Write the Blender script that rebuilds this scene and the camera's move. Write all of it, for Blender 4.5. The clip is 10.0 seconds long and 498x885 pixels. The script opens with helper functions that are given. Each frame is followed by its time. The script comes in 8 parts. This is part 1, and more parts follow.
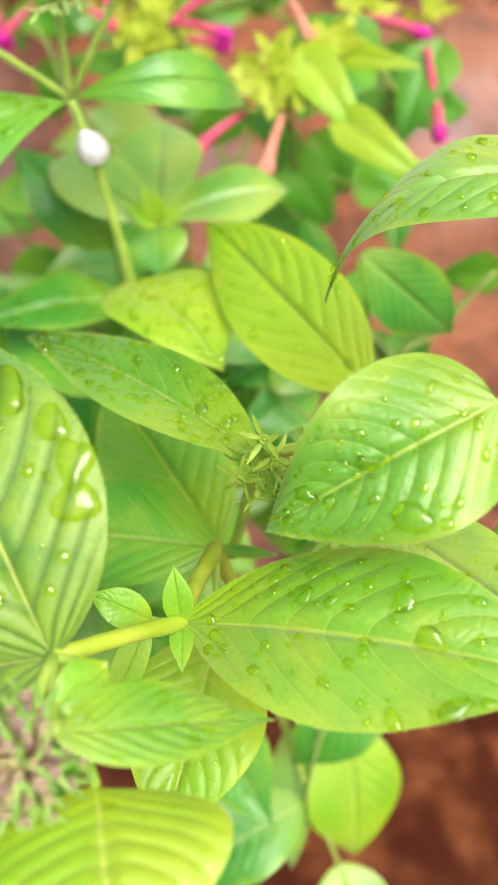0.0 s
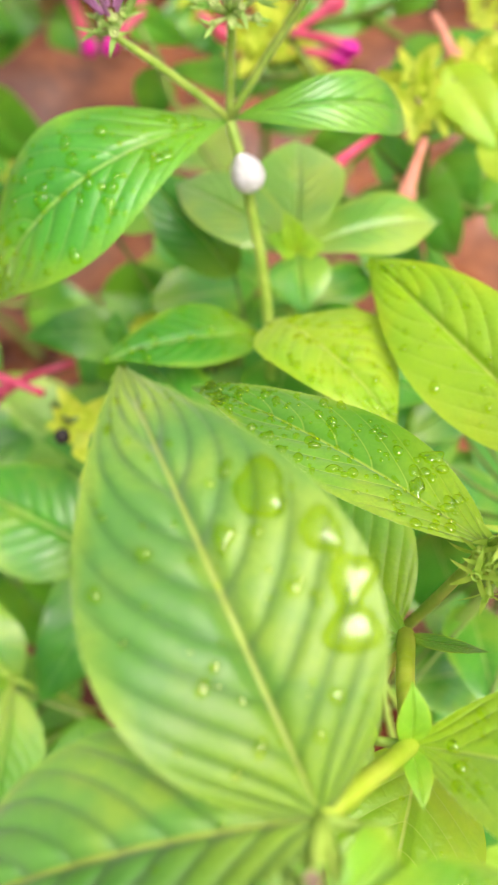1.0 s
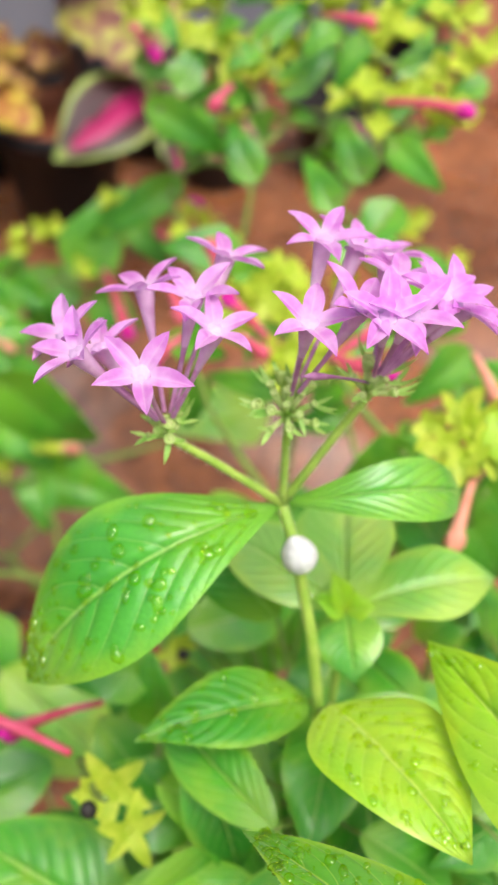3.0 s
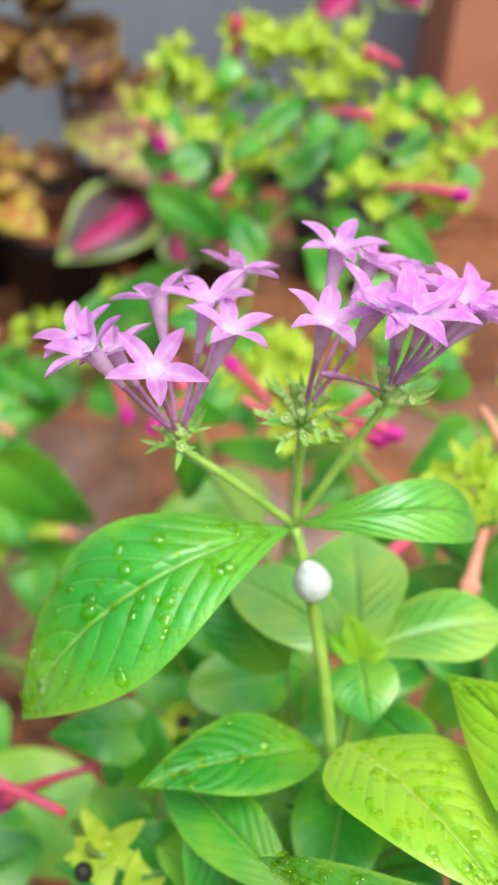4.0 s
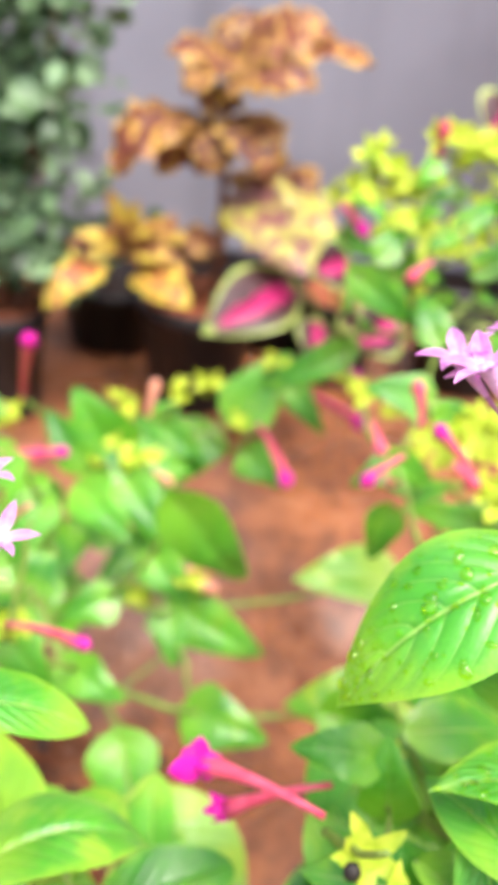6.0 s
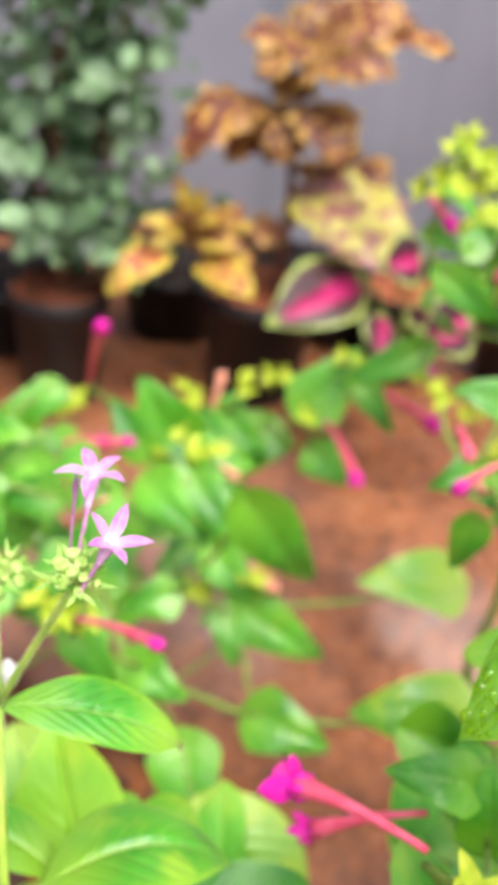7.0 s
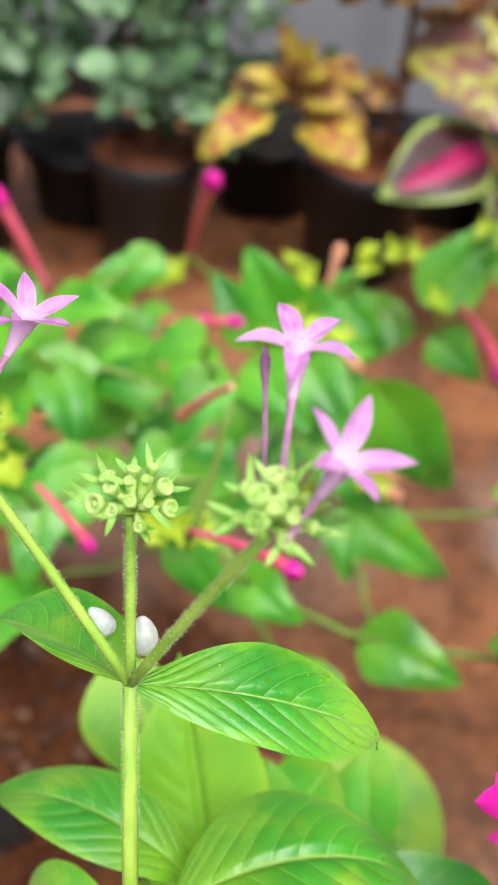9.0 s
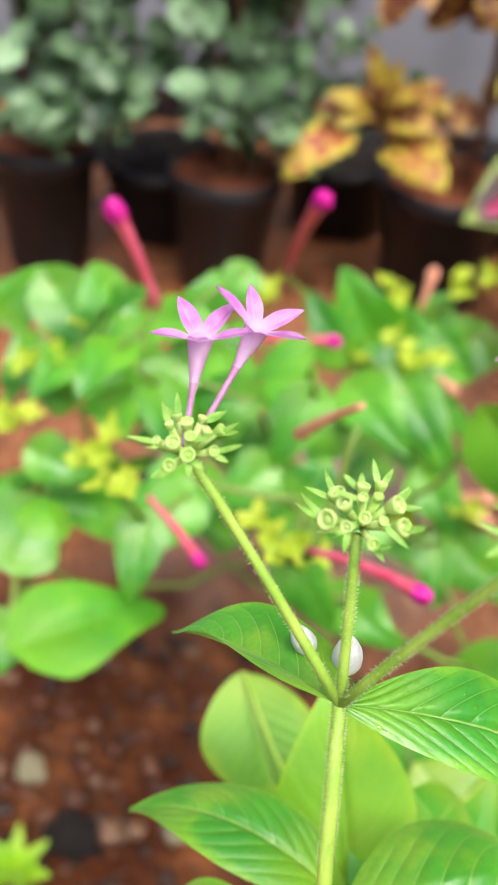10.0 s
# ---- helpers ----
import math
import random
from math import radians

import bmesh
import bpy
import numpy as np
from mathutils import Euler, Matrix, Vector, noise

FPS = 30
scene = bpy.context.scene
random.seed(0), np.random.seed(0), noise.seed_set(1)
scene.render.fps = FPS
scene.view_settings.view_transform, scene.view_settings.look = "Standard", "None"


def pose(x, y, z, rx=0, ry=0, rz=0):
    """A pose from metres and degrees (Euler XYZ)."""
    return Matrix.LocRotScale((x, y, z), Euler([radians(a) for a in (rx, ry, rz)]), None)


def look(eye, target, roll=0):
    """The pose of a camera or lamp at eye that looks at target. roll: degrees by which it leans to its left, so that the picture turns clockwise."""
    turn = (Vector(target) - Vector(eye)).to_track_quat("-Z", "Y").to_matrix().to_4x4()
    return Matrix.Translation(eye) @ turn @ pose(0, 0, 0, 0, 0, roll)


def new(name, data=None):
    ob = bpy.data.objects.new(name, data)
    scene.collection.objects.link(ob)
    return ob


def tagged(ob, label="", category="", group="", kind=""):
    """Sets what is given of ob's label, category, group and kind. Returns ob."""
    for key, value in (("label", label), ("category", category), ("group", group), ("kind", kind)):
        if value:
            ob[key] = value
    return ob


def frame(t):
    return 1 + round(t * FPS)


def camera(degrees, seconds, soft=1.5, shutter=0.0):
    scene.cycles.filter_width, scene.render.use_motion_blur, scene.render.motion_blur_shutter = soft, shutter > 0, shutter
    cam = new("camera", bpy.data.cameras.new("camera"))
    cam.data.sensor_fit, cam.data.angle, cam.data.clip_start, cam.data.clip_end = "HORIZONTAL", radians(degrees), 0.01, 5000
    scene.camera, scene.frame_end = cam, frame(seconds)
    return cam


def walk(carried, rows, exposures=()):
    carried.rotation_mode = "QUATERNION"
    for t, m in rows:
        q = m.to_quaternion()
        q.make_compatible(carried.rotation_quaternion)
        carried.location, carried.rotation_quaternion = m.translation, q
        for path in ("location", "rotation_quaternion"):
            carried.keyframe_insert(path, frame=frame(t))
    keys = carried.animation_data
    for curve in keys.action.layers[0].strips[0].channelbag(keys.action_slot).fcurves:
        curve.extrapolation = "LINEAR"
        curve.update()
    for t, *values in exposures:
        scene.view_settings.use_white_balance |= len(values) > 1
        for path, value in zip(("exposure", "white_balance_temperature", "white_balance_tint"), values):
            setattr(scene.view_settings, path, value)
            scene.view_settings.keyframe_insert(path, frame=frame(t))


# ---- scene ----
cam = camera(30.7, 10.0)
PATH = [
    (0, (-0.0468, 0.0319, 0.8220), (0.1519, 1.0122, -0.9099), 2.23),
    (0.5, (-0.0650, 0.0476, 0.8142), (0.1306, 1.0365, -0.9132), 2.87),
    (1, (-0.0821, 0.0632, 0.8064), (0.0744, 1.0579, -0.9216), 2.15),
    (1.5, (-0.0945, 0.0826, 0.8033), (0.0459, 1.0809, -0.9240), 2.14),
    (2, (-0.0953, 0.0980, 0.8151), (0.0429, 1.1053, -0.9072), 2.36),
    (2.5, (-0.0949, 0.1119, 0.8359), (0.0471, 1.2992, -0.7673), 1.57),
    (2.7, (-0.0873, 0.1131, 0.8306), (0.0639, 1.3921, -0.6995), 1.20),
    (3.8, (-0.0853, 0.1063, 0.8063), (0.0877, 1.5943, -0.5188), 0.79),
    (4, (-0.0919, 0.0997, 0.7994), (0.0968, 1.6384, -0.4644), 1.42),
    (4.5, (-0.1103, 0.0924, 0.7903), (0.0740, 1.6679, -0.4278), 2.48),
    (5, (-0.1287, 0.0881, 0.7824), (0.0354, 1.7072, -0.3801), 3.57),
    (5.5, (-0.1518, 0.0804, 0.7810), (0.0017, 1.7244, -0.3476), 6.00),
    (6, (-0.1719, 0.0702, 0.7908), (-0.1004, 1.7439, -0.3017), 5.79),
    (6.2, (-0.1689, 0.0662, 0.7898), (-0.1750, 1.7617, -0.2708), 4.36),
    (7.5, (-0.2177, 0.1069, 0.7705), (-0.2250, 1.7232, -0.4074), 7.50),
    (8, (-0.2285, 0.1262, 0.7484), (-0.2442, 1.7058, -0.4782), 8.08),
    (8.5, (-0.2201, 0.1493, 0.7262), (-0.2723, 1.6989, -0.5370), 7.49),
    (9, (-0.2326, 0.1567, 0.7215), (-0.3564, 1.6567, -0.5956), 6.07),
    (9.5, (-0.2436, 0.1559, 0.7205), (-0.4580, 1.6614, -0.5785), 4.44),
    (10, (-0.2665, 0.1514, 0.7172), (-0.4875, 1.6626, -0.5740), 5.81),
]
walk(cam, [(t, look(eye, target, roll)) for t, eye, target, roll in PATH],
     [(0.0, 0.55, 6320, 18), (1.0, 0.54, 6500, 19), (1.8, 0.76, 6550, 22), (2.6, 0.6, 6420, 18), (4.0, 0.49, 5790, -1), (4.5, 0.63, 6120, 5), (5.0, 0.88, 6270, 15), (5.8, 1.27, 6270, 17), (6.2, 1.27, 6270, 16), (7.4, 0.73, 6220, 11), (8.0, 0.58, 6040, -2), (8.5, 0.58, 6010, -1), (10.0, 0.68, 6170, 9)])
cam.data.dof.use_dof = True
cam.data.dof.focus_distance = 0.182
cam.data.dof.aperture_fstop = 17.5

# ---- light ----
world = bpy.data.worlds.new("sky")
scene.world = world
world.use_nodes = True
wn = world.node_tree
sky = wn.nodes.new("ShaderNodeTexSky")
sky.sky_type = "NISHITA"
sky.sun_disc = False
sky.sun_elevation = radians(70)
sky.sun_rotation = radians(137)
sky.air_density, sky.dust_density = 1.0, 8.0
wn.links.new(sky.outputs[0], wn.nodes["Background"].inputs[0])
wn.nodes["Background"].inputs[1].default_value = 0.15
sun_data = bpy.data.lights.new("sun", "SUN")
sun_data.energy, sun_data.angle, sun_data.color = 1.45, radians(36), (1.0, 0.96, 0.9)
sun = new("sun", sun_data)
sun.matrix_world = look((0.6, -0.7, 3.9), (0, 0.4, 0.4))


# ---- materials ----
def lin(r, g, b):
    """sRGB 0..255 to linear."""
    return tuple((c / 12.92 if c <= 0.04045 else ((c + 0.055) / 1.055) ** 2.4) for c in (r / 255, g / 255, b / 255)) + (1.0,)


class Nodes:
    """Short spelling for building a node material."""

    def __init__(self, name):
        self.mat = bpy.data.materials.new(name)
        self.mat.use_nodes = True
        self.tree = self.mat.node_tree
        self.bsdf = self.tree.nodes["Principled BSDF"]
        self.out = self.tree.nodes["Material Output"]

    def node(self, kind, **props):
        n = self.tree.nodes.new(kind)
        for k, v in props.items():
            setattr(n, k, v)
        return n

    def link(self, a, b):
        self.tree.links.new(a, b)

    def value(self, socket, v):
        if isinstance(v, (int, float, tuple, list)):
            socket.default_value = v
        else:
            self.link(v, socket)

    def math(self, op, a, b=0.0, c=0.0):
        n = self.node("ShaderNodeMath", operation=op)
        self.value(n.inputs[0], a), self.value(n.inputs[1], b), self.value(n.inputs[2], c)
        return n.outputs[0]

    def step(self, x, lo, hi):
        n = self.node("ShaderNodeMapRange", interpolation_type="SMOOTHSTEP")
        self.value(n.inputs[0], x)
        n.inputs[1].default_value, n.inputs[2].default_value = lo, hi
        return n.outputs[0]

    def noise(self, scale, detail=3.0, coord="Object", rough=0.5):
        n = self.node("ShaderNodeTexNoise")
        n.inputs["Scale"].default_value, n.inputs["Detail"].default_value, n.inputs["Roughness"].default_value = scale, detail, rough
        self.link(self.coord(coord), n.inputs["Vector"])
        return n.outputs["Fac"]

    def coord(self, kind):
        return self.node("ShaderNodeTexCoord").outputs[kind]

    def mix(self, f, a, b):
        n = self.node("ShaderNodeMix", data_type="RGBA")
        self.value(n.inputs[0], f), self.value(n.inputs[6], a), self.value(n.inputs[7], b)
        return n.outputs[2]

    def random(self):
        return self.node("ShaderNodeObjectInfo").outputs["Random"]

    def bump(self, height, strength, distance=0.002):
        n = self.node("ShaderNodeBump")
        n.inputs["Strength"].default_value, n.inputs["Distance"].default_value = strength, distance
        self.link(height, n.inputs["Height"])
        self.link(n.outputs[0], self.bsdf.inputs["Normal"])
        return n.outputs[0]

    def set(self, **kw):
        for k, v in kw.items():
            self.value(self.bsdf.inputs[k.replace("_", " ")], v)
        return self

    def through_light(self, colour, amount):
        """Adds light that shines through a thin leaf or petal."""
        t = self.node("ShaderNodeBsdfTranslucent")
        self.value(t.inputs[0], colour)
        m = self.node("ShaderNodeMixShader")
        m.inputs[0].default_value = amount
        self.link(self.bsdf.outputs[0], m.inputs[1]), self.link(t.outputs[0], m.inputs[2])
        self.link(m.outputs[0], self.out.inputs[0])


def leaf_material(name, dark, light, vein, tip, veins=9.0, slant=0.32, rough=0.34, glow=0.3, yellow=0.5, blotch=None, island=False, crease_shade=0.06, relief=0.00022, rib=0.6, sheen=0.06, rim=None, coat=0.7, groove_shade=None, ends=0.0):
    m = Nodes(name)
    uv = m.node("ShaderNodeSeparateXYZ")
    m.link(m.coord("UV"), uv.inputs[0])
    side = m.math("ABSOLUTE", m.math("SUBTRACT", m.math("MULTIPLY", uv.outputs[0], 2.0), 1.0))
    u = uv.outputs[1]
    mid = m.math("SUBTRACT", 1.0, m.step(side, 0.01, 0.038))
    u_wob = m.math("ADD", u, m.math("MULTIPLY", m.math("SUBTRACT", m.noise(35.0, 1.0), 0.5), 0.012))
    ph = m.math("FRACT", m.math("MULTIPLY", m.math("SUBTRACT", u_wob, m.math("MULTIPLY", m.math("POWER", side, 1.35), slant)), veins))
    near = m.math("ABSOLUTE", m.math("SUBTRACT", ph, 0.5))
    fade = m.math("SUBTRACT", 1.0, m.step(side, 0.6, 1.0))
    lat = m.math("MULTIPLY", m.step(near, 0.45, 0.495), fade)
    # bands beside the veins, where crease shade is painted into the leaf colour
    flank_shade = m.math("MULTIPLY", m.math("MULTIPLY", m.step(near, 0.3, 0.45), m.math("SUBTRACT", 1.0, m.step(near, 0.45, 0.48))), fade)
    big = m.noise(28.0, 2.0)
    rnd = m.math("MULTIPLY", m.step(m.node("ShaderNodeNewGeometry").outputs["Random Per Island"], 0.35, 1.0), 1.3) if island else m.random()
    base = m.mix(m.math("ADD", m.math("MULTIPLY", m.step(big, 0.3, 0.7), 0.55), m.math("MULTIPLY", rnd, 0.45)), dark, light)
    # yellowing towards the base and in patches
    patch = m.math("MULTIPLY", m.step(m.noise(40.0, 3.0), 0.5, 0.68), yellow)
    foot = m.math("MULTIPLY", m.math("SUBTRACT", 1.0, m.step(m.math("ADD", u, m.math("MULTIPLY", m.math("SUBTRACT", big, 0.5), 0.5)), 0.05, 0.4)), yellow * 0.9)
    # the margin is thinner and yellower, unevenly
    margin = m.math("MULTIPLY", m.step(m.math("ADD", side, m.math("MULTIPLY", m.math("SUBTRACT", m.noise(55.0, 3.0), 0.5), 0.9)), 0.72, 1.1), yellow)
    base = m.mix(m.math("MAXIMUM", margin, m.math("MAXIMUM", patch, foot)), base, tip)
    if ends:
        far = m.step(m.math("ADD", u, m.math("MULTIPLY", m.math("SUBTRACT", m.noise(50.0, 4.0), 0.5), 0.5)), 0.6, 0.95)
        base = m.mix(m.math("MULTIPLY", far, ends), base, tip)
    if blotch:
        spots = m.step(m.noise(blotch[1], 4.0, "Object", 0.65), blotch[2], blotch[3])
        base = m.mix(spots, base, blotch[0])
    if rim:
        ragged = m.math("ADD", m.math("MAXIMUM", side, m.math("SUBTRACT", m.math("MULTIPLY", u, 1.5), 0.6)), m.math("MULTIPLY", m.math("SUBTRACT", m.noise(60.0, 3.0), 0.5), 0.7))
        base = m.mix(m.step(ragged, rim[1], rim[1] + 0.2), base, rim[0])
    fine = m.noise(900.0, 2.0)
    base = m.mix(m.math("MULTIPLY", m.step(fine, 0.3, 0.7), 0.16), base, dark)
    base = m.mix(m.math("MULTIPLY", flank_shade, crease_shade), base, dark)
    # sunken veins can take a dark colour too, as painted groove shade
    base = m.mix(m.math("MULTIPLY", lat, 0.55 * rib), base, groove_shade or vein)
    base = m.mix(m.math("MULTIPLY", mid, rib), base, vein)
    cells = m.node("ShaderNodeTexVoronoi", feature="DISTANCE_TO_EDGE")
    cells.inputs["Scale"].default_value = 420.0
    m.link(m.coord("Object"), cells.inputs["Vector"])
    h = m.math("ADD", m.math("MULTIPLY", m.step(cells.outputs["Distance"], 0.0, 0.25), 0.5), m.math("MULTIPLY", fine, 0.4))
    fine_bump = m.bump(h, 0.35, 0.0004)
    quilt = m.math("MULTIPLY", m.math("SUBTRACT", 1.0, m.math("POWER", m.math("MULTIPLY", near, 2.0), 3.0)), m.math("SUBTRACT", 1.0, m.math("MULTIPLY", m.step(side, 0.75, 1.0), 0.8)))
    quilt = m.math("SUBTRACT", quilt, m.math("MULTIPLY", mid, 0.8))
    broad_bump = m.node("ShaderNodeBump")
    broad_bump.inputs["Strength"].default_value, broad_bump.inputs["Distance"].default_value = 0.9, relief
    m.link(quilt, broad_bump.inputs["Height"]), m.link(fine_bump, broad_bump.inputs["Normal"])
    m.link(broad_bump.outputs[0], m.bsdf.inputs["Normal"])
    m.set(Base_Color=base, Roughness=m.math("ADD", rough, m.math("MULTIPLY", m.noise(120.0, 2.0), 0.18)), Specular_IOR_Level=0.6, Coat_Weight=m.math("MULTIPLY", m.step(m.noise(70.0, 3.0), 0.3, 0.62), coat), Coat_Roughness=m.math("ADD", 0.08, m.math("MULTIPLY", m.noise(55.0, 2.0), 0.25)), Sheen_Weight=m.math("MULTIPLY", m.math("ADD", 0.25, m.math("MULTIPLY", m.step(m.noise(24.0, 3.0), 0.35, 0.65), 1.3)), sheen), Sheen_Roughness=0.7, Sheen_Tint=lin(236, 244, 226))
    m.through_light(base, glow)
    return m.mat


def plain_material(name, a, b, scale=40.0, rough=0.5, glow=0.0, bump=0.3, dist=0.001, grain=400.0, **kw):
    m = Nodes(name)
    f = m.math("ADD", m.math("MULTIPLY", m.step(m.noise(scale, 4.0), 0.3, 0.7), 0.75), m.math("MULTIPLY", m.random(), 0.25))
    c = m.mix(f, a, b)
    m.set(Base_Color=c, Roughness=rough, **kw)
    m.bump(m.noise(grain, 3.0), bump, dist)
    if glow:
        m.through_light(c, glow)
    return m.mat


QUILTED = leaf_material("pentas_leaf_quilted", lin(42, 118, 6), lin(94, 168, 18), lin(180, 204, 70), lin(172, 204, 18), crease_shade=0.4, relief=0.0006, rib=0.7, rough=0.45, coat=0.35, sheen=0.3, yellow=0.5, glow=0.28, groove_shade=lin(46, 108, 8))
GLOSSY = leaf_material("pentas_leaf_wet", lin(34, 138, 18), lin(94, 196, 40), lin(172, 218, 104), lin(168, 218, 18), crease_shade=0.16, relief=0.00035, rib=0.65, rough=0.3, coat=0.9, sheen=0.16, ends=0.5, yellow=0.45, glow=0.33)
PENTAS = leaf_material("pentas_leaf", lin(66, 148, 4), lin(132, 200, 14), lin(188, 216, 84), lin(186, 214, 14), rib=0.6, sheen=0.24, glow=0.33)
FRESH = leaf_material("pentas_leaf_fresh", lin(38, 134, 14), lin(104, 196, 34), lin(190, 222, 110), lin(176, 214, 42), yellow=0.5, glow=0.33, sheen=0.1)
LIME = leaf_material("pentas_leaf_yellowing", lin(130, 198, 8), lin(178, 222, 18), lin(206, 228, 100), lin(192, 220, 12), yellow=0.6, glow=0.36, crease_shade=0.05, relief=0.0002, coat=0.5, sheen=0.14)
YOUNG = leaf_material("pentas_leaf_young", lin(110, 184, 26), lin(158, 214, 56), lin(190, 224, 90), lin(186, 216, 40), veins=3.0, crease_shade=0.0, relief=0.00006, rib=0.3)
SMOOTH = leaf_material("pentas_leaf_pale", lin(100, 176, 44), lin(152, 206, 74), lin(196, 224, 120), lin(196, 220, 40), yellow=0.5, crease_shade=0.06, relief=0.0002, rib=0.55, sheen=0.34, glow=0.33)
HEART = leaf_material("four_o_clock_leaf", lin(32, 120, 14), lin(108, 198, 36), lin(150, 208, 90), lin(156, 212, 40), veins=5.0, slant=0.3, rough=0.32, yellow=0.4, crease_shade=0.04, relief=0.0003, rib=0.4, coat=0.65, sheen=0.05, glow=0.4)
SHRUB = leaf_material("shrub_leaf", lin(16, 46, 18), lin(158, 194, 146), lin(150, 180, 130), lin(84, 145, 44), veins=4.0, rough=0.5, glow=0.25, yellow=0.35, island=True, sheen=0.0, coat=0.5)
COLEUS = leaf_material("coleus_leaf", lin(72, 24, 14), lin(128, 56, 30), lin(140, 74, 56), lin(196, 150, 64), veins=6.0, rough=0.5, glow=0.25, yellow=0.55, blotch=(lin(212, 166, 70), 80.0, 0.52, 0.6), rim=(lin(214, 178, 80), 0.85), coat=0.15)
COLEUS_YELLOW = leaf_material("coleus_leaf_yellow", lin(184, 160, 44), lin(208, 186, 64), lin(160, 90, 40), lin(200, 176, 56), veins=5.0, rough=0.5, glow=0.25, yellow=0.5, blotch=(lin(140, 54, 30), 58.0, 0.51, 0.58), coat=0.2)
COLEUS_EDGED = leaf_material("coleus_leaf_yellow_edged", lin(150, 56, 34), lin(184, 96, 50), lin(150, 66, 38), lin(206, 170, 60), veins=5.0, rough=0.5, glow=0.25, yellow=0.55, blotch=(lin(214, 190, 60), 55.0, 0.5, 0.56), rim=(lin(214, 200, 60), 0.62), coat=0.2)
CREAM = leaf_material("coleus_leaf_cream", lin(166, 164, 58), lin(204, 198, 112), lin(150, 76, 84), lin(190, 180, 90), veins=5.0, rough=0.5, glow=0.25, yellow=0.5, blotch=(lin(138, 78, 84), 30.0, 0.47, 0.55))
STEM = plain_material("stem_green", lin(138, 182, 56), lin(182, 210, 90), 120.0, 0.5, 0.1)
STEM_LIME = plain_material("stem_yellow_green", lin(172, 206, 40), lin(206, 226, 84), 120.0, 0.5, 0.2)
STEM_DARK = plain_material("stem_dull_green", lin(95, 130, 45), lin(130, 150, 65), 120.0, 0.55)
CUP = plain_material("calyx_green", lin(168, 208, 92), lin(218, 234, 156), 300.0, 0.5, 0.35)
OLIVE = plain_material("calyx_olive", lin(138, 186, 48), lin(186, 214, 84), 300.0, 0.5, 0.25)
SEPAL = plain_material("sepal_green", lin(128, 190, 70), lin(190, 226, 122), 300.0, 0.5, 0.42)
BRACT = plain_material("bract_yellow_green", lin(176, 206, 46), lin(216, 228, 82), 200.0, 0.5, 0.46)
WOOD = plain_material("coleus_stem", lin(95, 60, 40), lin(125, 80, 52), 90.0, 0.7)
SEED = plain_material("seed_black", lin(22, 20, 18), lin(40, 36, 30), 300.0, 0.6)
FOAM = plain_material("foam_white", lin(200, 203, 198), lin(226, 228, 224), 500.0, 0.45, 0.15, 0.6)
HAIR = plain_material("pale_hair", lin(215, 228, 170), lin(235, 240, 205), 300.0, 0.5, 0.4)
WITHERED = plain_material("withered_tube", lin(140, 84, 128), lin(180, 128, 166), 300.0, 0.55, 0.2)
BUDS = plain_material("bud_mauve", lin(150, 110, 120), lin(165, 170, 90), 400.0, 0.55)


def flower_material(name, a, b, throat):
    m = Nodes(name)
    uv = m.node("ShaderNodeSeparateXYZ")
    m.link(m.coord("UV"), uv.inputs[0])
    c = m.mix(m.step(m.noise(260.0, 3.0), 0.3, 0.7), a, b)
    side = m.math("ABSOLUTE", m.math("SUBTRACT", m.math("MULTIPLY", uv.outputs[0], 2.0), 1.0))
    c = m.mix(m.math("MULTIPLY", m.math("SUBTRACT", 1.0, m.step(side, 0.0, 0.2)), 0.25), c, throat)
    c = m.mix(m.math("MULTIPLY", m.math("SUBTRACT", 1.0, m.step(uv.outputs[1], 0.0, 0.3)), 0.6), c, throat)
    m.set(Base_Color=c, Roughness=0.5)
    m.bump(m.noise(900.0, 3.0), 0.3, 0.0004)
    m.through_light(c, 0.5)
    return m.mat


PINK = flower_material("pentas_petal", lin(220, 136, 222), lin(236, 178, 238), lin(248, 224, 246))
THROAT = plain_material("pentas_throat", lin(214, 170, 214), lin(232, 200, 230), 300.0, 0.6, 0.3)
TUBE_LOW = plain_material("pentas_tube_foot", lin(176, 116, 160), lin(212, 160, 198), 300.0, 0.5, 0.35)
TUBE = plain_material("pentas_tube", lin(216, 170, 210), lin(240, 210, 236), 300.0, 0.5, 0.45)
MAGENTA = plain_material("four_o_clock_magenta", lin(205, 10, 140), lin(228, 25, 175), 200.0, 0.5, 0.3)
ROSE = plain_material("four_o_clock_tube", lin(216, 68, 100), lin(234, 116, 142), 120.0, 0.45, 0.3)
SALMON = plain_material("four_o_clock_tube_faded", lin(218, 146, 112), lin(234, 174, 146), 120.0, 0.5, 0.3)
BLACK_PLASTIC = plain_material("pot_plastic", lin(14, 14, 15), lin(26, 26, 28), 30.0, 0.42, 0.0, 0.15)


